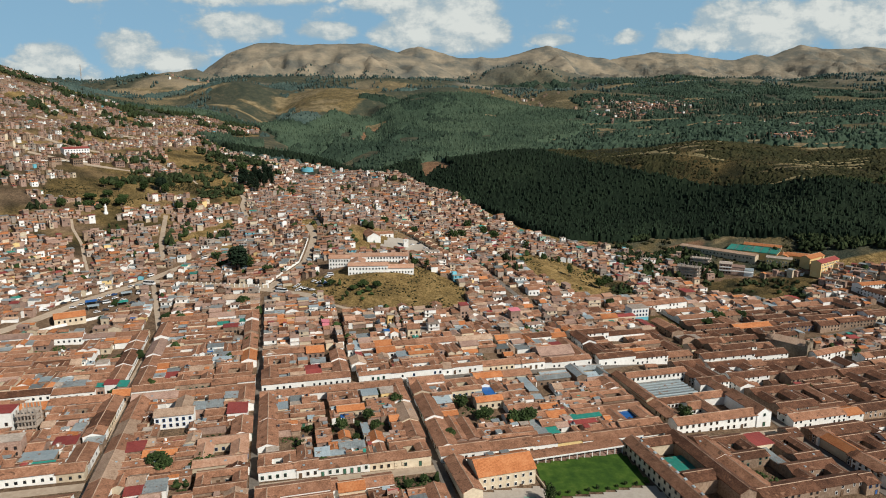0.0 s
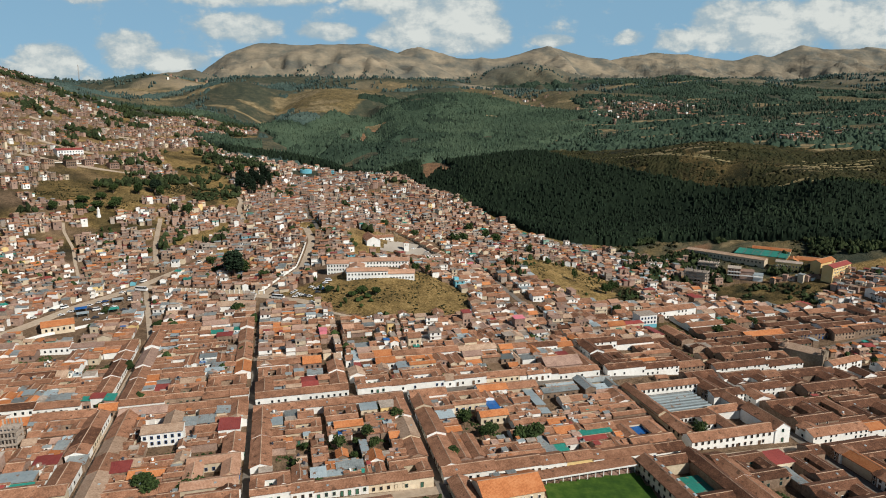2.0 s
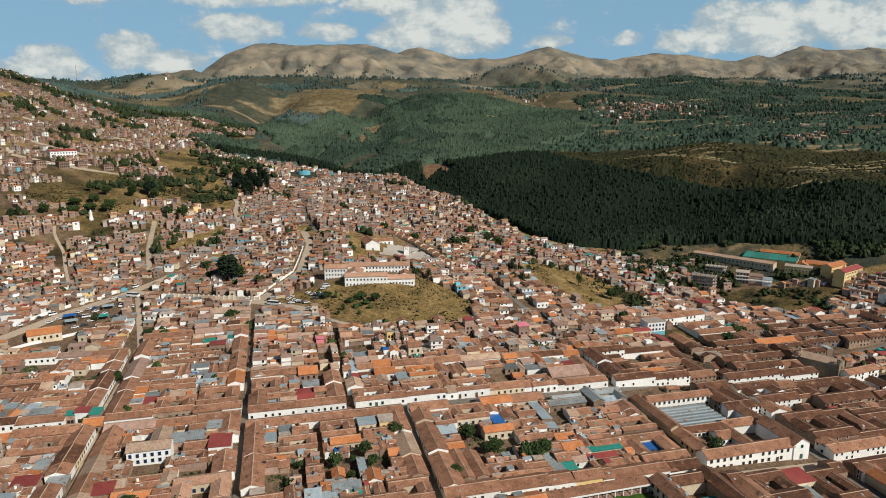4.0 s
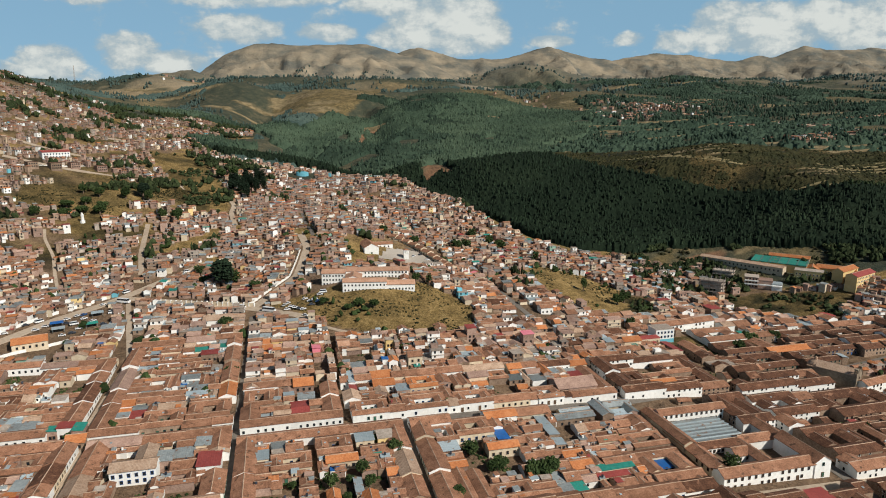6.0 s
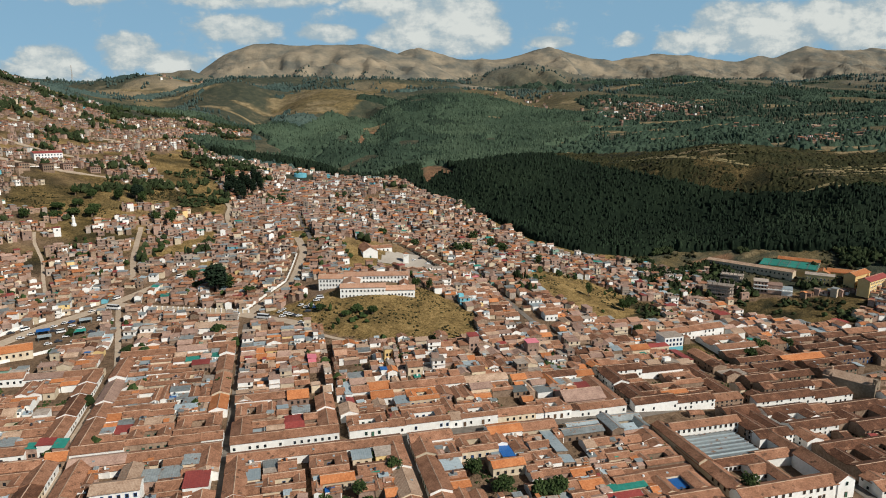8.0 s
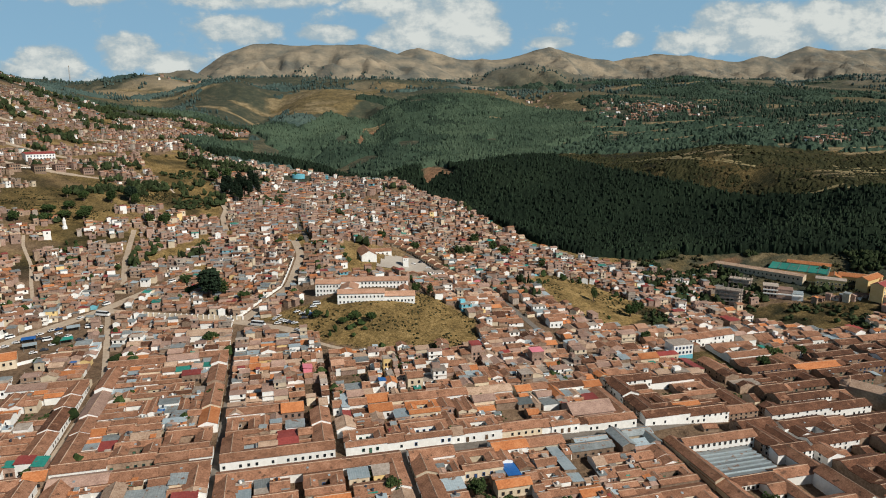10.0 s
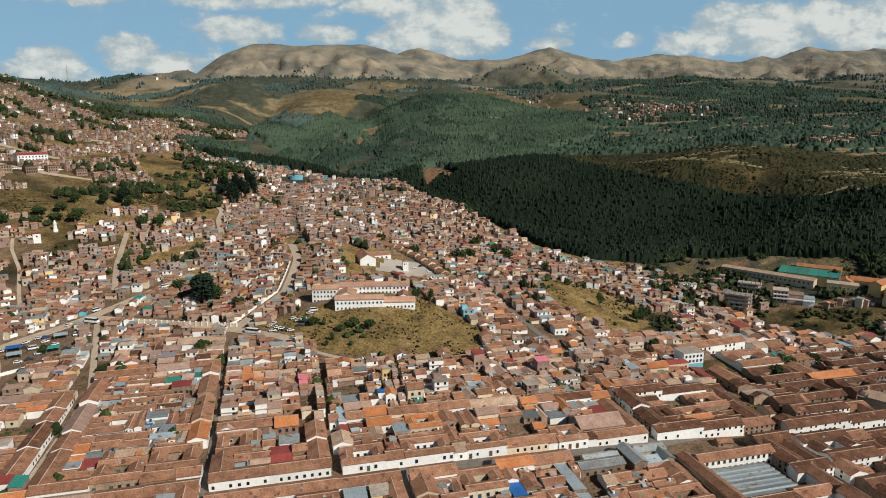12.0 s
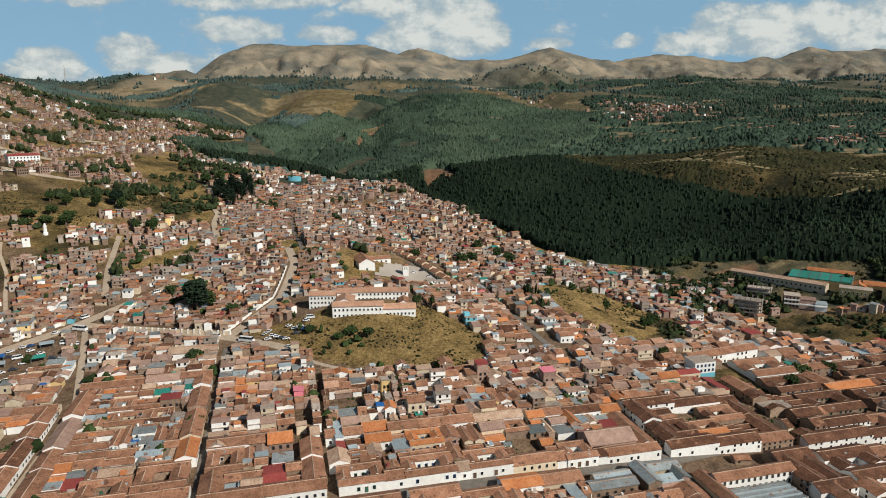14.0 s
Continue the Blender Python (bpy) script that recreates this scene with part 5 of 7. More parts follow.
# sheet-roofed sheds set at angles
sheds = winged("market_shed", *xy(156, 309), TURN, [(-13, -1, 20, 6, False, 4.4, 1.1, ADOBE_WALL, METAL_GREY), (-10, 5, 16, 5, False, 3.8, 1.0, CREAM_WALL, METAL_PALE), (3, 1, 15, 6, True, 5.2, 1.2, ADOBE_WALL, METAL_GREY), (13, 5, 14, 6, False, 4.8, 1.1, CREAM_WALL, METAL_GREY), (11, -3.5, 10, 5, False, 4.0, 0.5, BRICK_WALL, METAL_PALE), (17, -1, 9, 5, True, 4.4, 1.0, BRICK_WALL, METAL_DARK)],
               "grey sheet-roofed market sheds at odd angles", "shed")
row_of(sheds, W_BROWN, -22, -4, -4.05, (1.2,), 5)
reserve(132, 177, 303, 318)

# pale long terrace and a tall white house with a cyan ground floor
terrace = winged("terrace_house", 201, 478, 0.30, [(0, 0, 54, 9, False, 6.6, 2.0, WHITE_WALL, TILE_BROWN)], "long white terrace with brown tile roof", "house", -9)
row_of(terrace, W_BROWN, -26, 26, -4.6, (1.0, 4.2), 15, chance=0.85)
tall = winged("apartment_house", *xy(259, 411), TURN, [(0, 0, 14, 10, False, 9.4, 0.3, WHITE_WALL, CONCRETE)], "three-storey white house with cyan ground floor", "house", -7)
m = Mass()
box(m, -7.05, 7.05, -5.06, 5.06, -3, 2.6, BLUE_WALL)
part("ground_floor", m, tall, "cyan painted ground floor")
row_of(tall, W_BLUE, -6.5, 6.5, -5.1, (3.6, 6.6), 5)
reserve(250, 268, 404, 418)
reserve(258, 320, 424, 442)

# half-built concrete block with open floors
for cx, cy, turn, w, d, floors in ((266, 563, -0.62, 20, 13, 4), (290, 590, -0.62, 18, 11, 3), (*xy(-115, 308), TURN, 8, 9, 3)):
    frame_block = base("concrete_block", cx, cy, ground(cx, cy) - 0.5, turn, "unfinished concrete block with open floors", "building")
    for f in range(floors):
        m = Mass()
        box(m, -w / 2, w / 2, -d / 2, d / 2, f * 3 + 2.6, f * 3 + 3.0, CONCRETE)
        box(m, -w / 2, w / 2, -d / 2, -d / 2 + 0.3, f * 3 + 3.0, f * 3 + 3.6, CONCRETE)
        part("floor_slab", m, frame_block)
    for k in range(6):
        for sy in (-1, 1):
            m = Mass()
            box(m, -0.25, 0.25, -0.25, 0.25, -3, floors * 3 + 2.4, CONCRETE, (-w / 2 + 0.5 + k * (w - 1) / 5, sy * (d / 2 - 0.6), 0))
            part("column", m, frame_block)
    m = Mass()
    box(m, -w / 2 + 2, w / 2 - 2, -d / 2 + 3, d / 2 - 0.5, -3, floors * 3 - 0.2, CONCRETE)
    part("core", m, frame_block)
    p_, q_ = pq(cx, cy)
    reserve(p_ - w / 2 - 2, p_ + w / 2 + 2, q_ - d, q_ + d)

# brick flats with white terraces beside it
flats = winged("apartment_house", 312, 566, -0.5, [(-8, 0, 11, 11, False, 9.5, 0.3, BRICK_WALL, CONCRETE), (3, 1, 11, 10, False, 7.0, 0.4, BRICK_WALL, TILE_PINK), (12, -1, 8, 9, False, 5.0, 0.4, WHITE_WALL, METAL_PALE)], "stepped brick flats with white balconies", "house")
for k, (x0, x1, z0) in enumerate(((-13.5, -2.5, 3.0), (-13.5, -2.5, 6.1), (-2.3, 8.4, 3.2), (8.2, 16, 2.8))):
    m = Mass()
    box(m, x0, x1, -6.5, -5.2, z0, z0 + 0.9, WHITE_WALL)
    part("balcony", m, flats, "white balcony")
row_of(flats, W_BROWN, -13, -3, -5.6, (0.9, 4.2, 7.2), 4)
p_, q_ = pq(312, 566)
reserve(p_ - 16, p_ + 16, q_ - 9, q_ + 9)

# works with teal roofs at the foot of the forest
works = winged("workshop", 346, 598, -0.68, [(0, 3, 46, 22, False, 4.6, 0.5, YELLOW_WALL, METAL_TEAL), (6, 19, 34, 8, False, 7.5, 1.8, CREAM_WALL, TILE_ORANGE)], "workshop with teal ribbed roofs and cream walls", "workshop", 9.5)
for k in range(6):
    m = Mass()
    slab_roof(m, 6.9, 22, 5.1, 1.6, METAL_TEAL, (-19 + k * 7.6, 3, 0), 0, 0.2, 0.14)
    slab_roof(m, 0.5, 22, 5.3, 1.6, METAL_DARK, (-15.2 + k * 7.6, 3, 0), 0, 0.1, 0.16)
    part("roof_bay", m, works, "teal ribbed roof bay")
long_hall = winged("long_hall", 318, 612, -0.87, [(0, 0, 76, 9, False, 4.6, 1.4, CREAM_WALL, TILE_PALE)], "long low hall with pale weathered tile roof", "hall", 7.6)
row_of(long_hall, W_BROWN, -36, 36, -4.6, (1.2,), 20)
offices = winged("office_building", 357, 570, -0.62, [(0, 0, 22, 9, False, 8.0, 0.5, YELLOW_WALL, CONCRETE), (20, 19, 30, 10, False, 8.6, 2.4, YELLOW_WALL, TILE_ORANGE), (2, 14, 15, 10, True, 8.0, 2.2, YELLOW_WALL, TILE_ORANGE)], "two-storey yellow office with orange tile roof", "office", 4.6)
row_of(offices, W_WHITE, -10.5, 10.5, -4.6, (0.9, 4.2), 8)
row_of(offices, W_WHITE, 12, 34, 13.9, (0.9, 4.4), 8)
annex = winged("office_building", 384, 543, 0.55, [(0, 0, 34, 9, False, 9.4, 2.0, YELLOW_WALL, METAL_RED), (10, 16, 28, 9, False, 9.0, 2.2, YELLOW_WALL, TILE_ORANGE)], "yellow office range with orange tile roof", "office", 6.5)
row_of(annex, W_WHITE, -16, 16, -4.6, (0.9, 3.8, 6.7), 11)

# orange hall on the avenue, white corner house, hillside hall with red roof
hall = winged("sports_hall", -222, 418, 0.5, [(0, 0, 18, 14, False, 4.2, 1.8, CREAM_WALL, TILE_ORANGE)], "hall with broad orange roof beside the avenue", "hall", 10)
row_of(hall, W_BROWN, -8, 8, -7.1, (1.2,), 5)
reserve(-152, -122, 438, 466)
white_house = winged("town_hotel", *xy(-52, 299), TURN, [(0, 0, 17, 8, False, 6.4, 1.5, WHITE_WALL, TILE_PALE), (3, 8, 14, 7, True, 6.0, 1.5, CREAM_WALL, TILE_PALE)], "white three-storey hotel with pale tile roof", "house", 0.4)
row_of(white_house, W_BLUE, -8.5, 8.5, -4.1, (0.9, 3.6), 6)
reserve(-63, -41, 293, 317)
hillhall = winged("school_building", -390, 788, 0.95, [(0, 0, 30, 9, False, 7.0, 1.8, WHITE_WALL, METAL_RED)], "long white hillside school with red roof", "school", ground(-384, 790) + 0.5)
for px_, py_, l_, h_ in ((-388, 738, 10, 6), (-372, 752, 11, 7), (-362, 772, 10, 6), (-340, 785, 11, 6)):
    flats = winged("apartment_house", px_, py_, 0.9, [(0, 0, l_, 8, False, h_, 0.3, rng.choice((BRICK_WALL, ADOBE_WALL)), TILE_DARK)], "hillside apartment house with rows of windows", "house")
    row_of(flats, W_BROWN, -l_ / 2 + 0.6, l_ / 2 - 0.6, -4.1, (0.9, 3.7, 6.5)[:int(h_ / 2.8)], int(l_ / 2.2))
    a_, b_ = pq(px_, py_)
    reserve(a_ - l_ / 2, a_ + l_ / 2, b_ - 5, b_ + 5)
row_of(hillhall, W_BLUE, -14.5, 14.5, -4.6, (0.9, 4.0), 9)
tank = base("gymnasium", -138, 925, ground(-138, 925), 0.0, "round blue hall on the ridge", "hall")
m = Mass()
ring = [(8.5 * math.cos(k * math.pi / 10), 5 * math.sin(k * math.pi / 10)) for k in range(20)]
m.put([(x, y, -3) for x, y in ring] + [(x, y, 4.4) for x, y in ring] + [(x * 0.6, y * 0.6, 5.2) for x, y in ring], [(k, (k + 1) % 20, 20 + (k + 1) % 20, 20 + k) for k in range(20)] + [(20 + k, 20 + (k + 1) % 20, 40 + (k + 1) % 20, 40 + k) for k in range(20)] + [tuple(range(40, 60))], BLUE_WALL)
part("wall", m, tank)

p_, q_ = pq(-138, 925)
reserve(p_ - 14, p_ + 14, q_ - 26, q_ + 10)
p_, q_ = pq(-291, 634)
reserve(p_ - 8, p_ + 8, q_ - 14, q_ + 6)

# school yard with a painted court, and a planted edge below the field
sheet("pavement", [xy(68, 200), xy(99, 200), xy(99, 220), xy(68, 220)], PAVING, "pale concrete school yard", "pavement", 0.3, 1.5)
sheet("court", [xy(80, 203), xy(94, 203), xy(94, 214), xy(80, 214)], GREEN_WALL, "green painted sports court", "court", 0.36, 1.0)
sheet("pavement", [xy(101, 200), xy(147, 200), xy(147, 211.5), xy(101, 209.5)], PAVING, "pale path below the playing field", "pavement", 0.42, 1.5)
# walled gardens
for g0, g1, g2, g3 in ((39, 57, 223, 236), (18, 30, 267, 284), (34, 46, 268, 281), (80, 92, 280, 296)):
    reserve(g0, g1, g2, g3)
GARDENS = [(39, 57, 223, 236), (18, 30, 267, 284), (34, 46, 268, 281), (80, 92, 280, 296)]

# radio mast on the far left hill
mast = base("radio_mast", -1130, 2380, ground(-1130, 2380), 0.3, "thin lattice radio mast on a far hill", "mast")
m = Mass()
for k in range(3):
    a0 = k * 2.094
    m.put([(x + 3.2 * math.cos(a0) * s_, y + 3.2 * math.sin(a0) * s_, z) for z, s_ in ((-3, 1.0), (68, 0.12)) for x, y in ((-0.35, -0.35), (0.35, -0.35), (0.35, 0.35), (-0.35, 0.35))], BOX, CONCRETE)
for k in range(9):
    box(m, -3.0 + k * 0.32, 3.0 - k * 0.32, -0.25, 0.25, k * 7.2, k * 7.2 + 0.5, CONCRETE)
part("lattice", m, mast)

# arcaded wall along the road
arcade = base("arcade_wall", -145, 483, 14.6, -0.17, "long cream wall with buttressed piers along the road", "wall")
for k in range(22):
    m = Mass()
    box(m, -1.9, 1.6, -0.3, 0.3, -3, 3.0, CREAM_WALL, (-40 + k * 3.8, 0, 0))
    box(m, 1.4, 2.0, -0.6, 0.6, -3, 3.5, WHITE_WALL, (-40 + k * 3.8, 0, 0))
    part("panel", m, arcade)

# hillside statue, plain shape
statue = Mass()
prof = [(0.0, 2.2), (2.5, 2.0), (3.0, 1.5), (6.0, 1.3), (8.0, 1.5), (8.8, 0.7), (9.6, 0.8), (10.4, 0.1)]
for (z0, r0), (z1, r1) in zip(prof, prof[1:]):
    a = [(r0 * math.cos(k * math.pi / 4), r0 * math.sin(k * math.pi / 4), z0) for k in range(8)]
    b = [(r1 * math.cos(k * math.pi / 4), r1 * math.sin(k * math.pi / 4), z1) for k in range(8)]
    statue.put(a + b, [(k, (k + 1) % 8, 8 + (k + 1) % 8, 8 + k) for k in range(8)], WHITE_WALL)
ob = tagged(new("statue", statue.mesh("statue")), "tall white statue on the hillside", "statue")
ob.location = (-291, 634, ground(-291, 634) - 0.3)

# walls along the avenue and the hillside roads
for line, high in (([(-240, 385), (-226, 406), (-206, 425), (-190, 443), (-189, 458), (-195, 478)], 1.7), ([(-262, 400), (-236, 460), (-210, 496)], 2.0), ([(-108, 478), (-89, 530), (-89, 585)], 1.5), ([(-420, 706), (-406, 724), (-384, 752), (-362, 780), (-345, 800)], 0.9), ([(-398, 672), (-385, 686), (-368, 704)], 0.9), ([(-430, 760), (-412, 775), (-400, 790)], 0.9)):
    top = base("boundary_wall", *line[0], ground(*line[0]), 0.0, "long whitewashed wall beside the road", "wall")
    for (ax, ay), (bx, by) in zip(line, line[1:]):
        n = max(1, int(math.hypot(bx - ax, by - ay) / 6))
        for k in range(n):
            x0, y0 = ax + (bx - ax) * (k + 0.5) / n, ay + (by - ay) * (k + 0.5) / n
            m = Mass()
            size_l = math.hypot(bx - ax, by - ay) / n
            box(m, -size_l / 2, size_l / 2, -0.3, 0.3, -3, high, WHITE_WALL, (x0 - line[0][0], y0 - line[0][1], ground(x0, y0) - ground(*line[0])), math.atan2(by - ay, bx - ax))
            part("panel", m, top)

# open sheds in the parking yard
CANOPIES = [(-205, 466, METAL_PALE), (-201, 449, METAL_TEAL), (-222, 448, METAL_BLUE), (-217, 440, METAL_PALE)]
PARKED = [(-213, 451, 0.6, 3), (-199, 438.5, 0.4, 0), (-208, 438, 0.5, 1), (-217, 464, 0.9, 0), (-211, 460, 0.8, 0), (-212, 434, 0.5, 0), (-195, 452, 0.2, 1), (-207, 445, 0.5, 0), (-204, 457, 0.9, 0), (-197, 470, 0.3, 3)]
for cx, cy, roof in CANOPIES:
    top = base("canopy", cx, cy, ground(cx, cy), 0.5, "open shed with sheet roof in the parking yard", "shed")
    for sx in (-3.2, 3.2):
        for sy in (-1.8, 1.8):
            m = Mass()
            box(m, sx - 0.1, sx + 0.1, sy - 0.1, sy + 0.1, -0.3, 2.6, METAL_DARK)
            part("post", m, top)
    m = Mass()
    slab_roof(m, 6.8, 4.0, 2.55, 0.4, roof, (0, 0, 0), 0)
    part("roof", m, top)

# ---- vehicles ----


def car_model(name, l, w, h, paint, label, van=False):
    """A small vehicle with body, glazed cabin and four wheels; nose towards +x."""
    top = tagged(new(name), label, "bus" if l > 6 else "car", "parked vehicles")
    m = Mass()
    a, b = l / 2, w / 2
    box(m, -a, a, -b, b, 0.35, h * 0.58, paint)
    box(m, a - 0.25, a + 0.08, -b + 0.1, b - 0.1, 0.35, h * 0.42, paint)
    part("body", m, top)
    m = Mass()
    f, r = (a * 0.86, -a * 0.96) if van else (a * 0.42, -a * 0.72)
    t = h * 0.58
    pts = [(r, -b + 0.05, t), (f, -b + 0.05, t), (f, b - 0.05, t), (r, b - 0.05, t), (r + 0.3, -b + 0.2, h - 0.08), (f - 0.4, -b + 0.2, h - 0.08), (f - 0.4, b - 0.2, h - 0.08), (r + 0.3, b - 0.2, h - 0.08)]
    m.put(pts, BOX, PANE)
    part("glazing", m, top)
    m = Mass()
    box(m, r + 0.3, f - 0.4, -b + 0.18, b - 0.18, h - 0.08, h, paint)
    part("roof", m, top)
    ring = [(0.33 * math.cos(k * math.pi / 5), 0.33 * math.sin(k * math.pi / 5)) for k in range(10)]
    m = Mass()
    m.put([(x, -0.1, z) for x, z in ring] + [(x, 0.1, z) for x, z in ring], [(k, (k + 1) % 10, 10 + (k + 1) % 10, 10 + k) for k in range(10)] + [tuple(range(10)), tuple(range(19, 9, -1))], RUBBER)
    tyre = m.mesh("wheel")
    for sx in (-0.62, 0.62):
        for sy in (-1, 1):
            part("wheel", tyre, top).matrix_basis = pose(sx * a, sy * (b - 0.08), 0.33)
    return top


MODELS = [car_model("car", 4.2, 1.75, 1.5, CAR_WHITE, "white parked car on bare ground"), car_model("car", 4.2, 1.75, 1.5, CAR_DARK, "dark parked car on bare ground"), car_model("car", 4.3, 1.75, 1.5, CAR_BLUE, "blue parked car on bare ground"),
          car_model("van", 5.2, 2.0, 2.3, CAR_WHITE, "white minibus on the road", True), car_model("bus", 9.5, 2.5, 3.1, CAR_WHITE, "long white bus on the road", True)]
STANDS_NEAR = [
    *PARKED, (-78, 470, 0.3, 0), (-75, 468, 0.3, 0), (-72, 466, 0.3, 1), (-69, 464.5, 0.3, 0), (-83, 473, 1.2, 0), (-81, 476, 1.2, 0), (-66, 476, 0.4, 0), (-63, 478, 0.4, 0),
    (-60, 474, 0.4, 2), (-70, 480, 0.9, 0), (-58, 487, 0.2, 3), (-60, 484, 0.2, 0), (-64, 470, 0.3, 1), (-80, 466, 0.3, 0), (-92, 465.5, -0.35, 4), (-112, 474, -0.3, 3), (-235, 452, 0.9, 3),
    (-228, 446, 0.3, 0),
]
STANDS_MIDDLE = [
    (-221, 458, 1.0, 0), (-240, 446, 0.8, 1), (-214, 466, 0.9, 2), (-231, 440, 0.5, 0), (-245, 432, 0.5, 0), (-218, 452, 0.4, 1), (-202, 505, 1.1, 3), (-197, 488, -0.3, 4),
    (-190, 470, -1.2, 0), (-186, 455, -1.2, 1), (-209, 483, 1.0, 0), (-176, 425, -1.3, 0), (-160, 560, 0.9, 0), (-172, 545, 0.9, 3), (-140, 486, -0.15, 1), (8, 596, 0.5, 0),
    (14, 604, 0.8, 1), (20, 592, 0.4, 0),
]
STANDS_FAR = [
    (-66, 455, -0.5, 0), (-128, 481, -0.3, 1),
]
STANDS = STANDS_NEAR + STANDS_MIDDLE + STANDS_FAR
used = set()
for x, y, turn, kind in STANDS:
    spot_ = pose(x, y, ground(x, y) + 0.28, 0, 0, math.degrees(turn))
    if kind in used:
        copy_thing(MODELS[kind], spot_)
    else:
        MODELS[kind].matrix_basis = spot_
        used.add(kind)

# ---- houses with coloured roofs that stand out ----
SPECIAL_NEAR = [
    (-125, 309, 8, 9, METAL_RED, 9.5, WHITE_WALL), (102, 298, 5.5, 9, METAL_BLUE, 3.6, ADOBE_WALL), (125.5, 301, 5, 19, METAL_PALE, 4.4, ADOBE_WALL), (126.2, 288, 5, 6, METAL_PALE, 3.8, ADOBE_WALL),
    (165, 266, 9.5, 7, METAL_BLUE, 2.6, ADOBE_WALL), (142, 266, 17, 3.6, METAL_TEAL, 3.9, CREAM_WALL), (138, 261, 15, 3, METAL_RED, 3.7, CREAM_WALL), (99, 288.5, 14, 6, TILE_ORANGE, 5.0, CREAM_WALL),
    (-64.8, 273, 9, 8, METAL_RED, 4.6, ADOBE_WALL), (-93.3, 341, 4, 5, METAL_TEAL, 5.2, BRICK_WALL), (-88.4, 342, 6, 6.5, METAL_RED, 6.0, WHITE_WALL), (-82.8, 341, 4.5, 8, METAL_TEAL, 5.2, BRICK_WALL),
    (-81.5, 332, 8, 8, TILE_ORANGE, 4.4, ADOBE_WALL), (-24, 300, 9, 12, METAL_RED, 5.6, WHITE_WALL), (16.4, 366, 10, 10, TILE_ORANGE, 4.4, BRICK_WALL), (-117.7, 322.5, 11, 8, TILE_ORANGE, 4.8, ADOBE_WALL),
]
SPECIAL_MIDDLE = [
    (25.5, 404, 4.5, 6, PINK_PAINT, 5.6, PINK_PAINT), (67.9, 400, 4.5, 5, CONCRETE, 7.4, YELLOW_WALL), (206, 268.5, 8, 8, TILE_BROWN, 4.0, WHITE_WALL), (212.6, 230, 12, 10, METAL_RED, 5.2, CREAM_WALL),
    (251, 219, 8, 16, TILE_ORANGE, 5.6, CREAM_WALL), (-101, 274, 13, 7, METAL_PALE, 3.8, ADOBE_WALL), (-82.3, 283, 7, 7, METAL_GREY, 4.0, ADOBE_WALL), (-94, 285.5, 9, 7, METAL_RED, 4.0, BRICK_WALL),
    (-92, 297, 4.3, 8, METAL_GREY, 4.2, BRICK_WALL), (-42.9, 307, 8, 9, METAL_GREY, 5.2, BRICK_WALL), (-97.4, 267, 10, 3.4, METAL_TEAL, 3.6, ADOBE_WALL), (25.9, 257.6, 11, 5, METAL_GREY, 4.4, ADOBE_WALL),
    (19.5, 254.4, 7, 4, METAL_PALE, 3.6, CREAM_WALL), (33.7, 272, 3, 12, METAL_PALE, 3.6, CREAM_WALL), (40.4, 306.5, 8, 7, METAL_PALE, 4.2, CREAM_WALL), (49.6, 306.5, 7, 7, CONCRETE, 4.6, YELLOW_WALL),
]
SPECIAL_FAR = [
    (123.7, 247.3, 12.5, 7.4, TILE_BROWN, 5.2, YELLOW_WALL), (240, 402, 22, 5, METAL_RED, 4.6, CREAM_WALL), (226, 396, 12, 8, TILE_ORANGE, 6.0, CREAM_WALL), (252, 388, 5, 18, METAL_RED, 4.6, CREAM_WALL),
    (29, 292, 13, 6, TILE_ORANGE, 4.6, CREAM_WALL), (23.6, 268, 4.4, 6, TILE_ORANGE, 3.8, ADOBE_WALL), (37.2, 263, 6, 8, TILE_ORANGE, 4.2, WHITE_WALL), (22.1, 227.6, 10, 7, TILE_ORANGE, 4.8, CREAM_WALL),
    (-4.2, 301, 7, 7, METAL_PALE, 4.0, CREAM_WALL), (-27.5, 317, 7, 8, METAL_GREY, 4.6, CREAM_WALL), (-7.8, 260, 5, 5, CONCRETE, 4.2, WHITE_WALL), (78.7, 379, 8, 7, TILE_BROWN, 7.0, CREAM_WALL),
    (66.4, 380, 5, 7, TILE_ORANGE, 5.2, WHITE_WALL), (62, 380, 3.4, 4, METAL_BLUE, 6.0, WHITE_WALL), (119.9, 405, 6, 6, METAL_RED, 9.6, BRICK_WALL), (153.5, 395, 7, 6, PINK_PAINT, 9.0, BRICK_WALL),
]
SPECIAL_EDGE = [
    (-115, 284, 11, 6, CONCRETE, 7.4, BRICK_WALL),
    (108, 354, 11, 7, TILE_PINK, 5.4, CREAM_WALL), (128.6, 351, 8, 7, METAL_DARK, 3.4, ADOBE_WALL), (157, 338, 22, 13, TILE_PINK, 5.6, BRICK_WALL), (131.8, 362, 8, 7, TILE_ORANGE, 4.6, CREAM_WALL),
    (147.7, 356, 4.5, 12, TILE_ORANGE, 5.0, BRICK_WALL), (-34, 413, 9, 6, METAL_RED, 5.4, ADOBE_WALL), (-41, 385, 9, 5, METAL_GREY, 4.8, WHITE_WALL), (-36, 366, 10, 4, METAL_PALE, 4.4, WHITE_WALL),
    (41, 366, 3.4, 16, METAL_PALE, 4.4, WHITE_WALL), (41, 354, 3.4, 6, METAL_RED, 4.2, WHITE_WALL), (57, 366, 11, 9, TILE_ORANGE, 4.2, WHITE_WALL), (57, 356, 11, 8, TILE_ORANGE, 4.6, WHITE_WALL),
    (271, 364, 16, 9, CONCRETE, 3.0, STONE_WALL), (39.5, 246.3, 16, 7.4, TILE_BROWN, 4.8, CREAM_WALL),
]
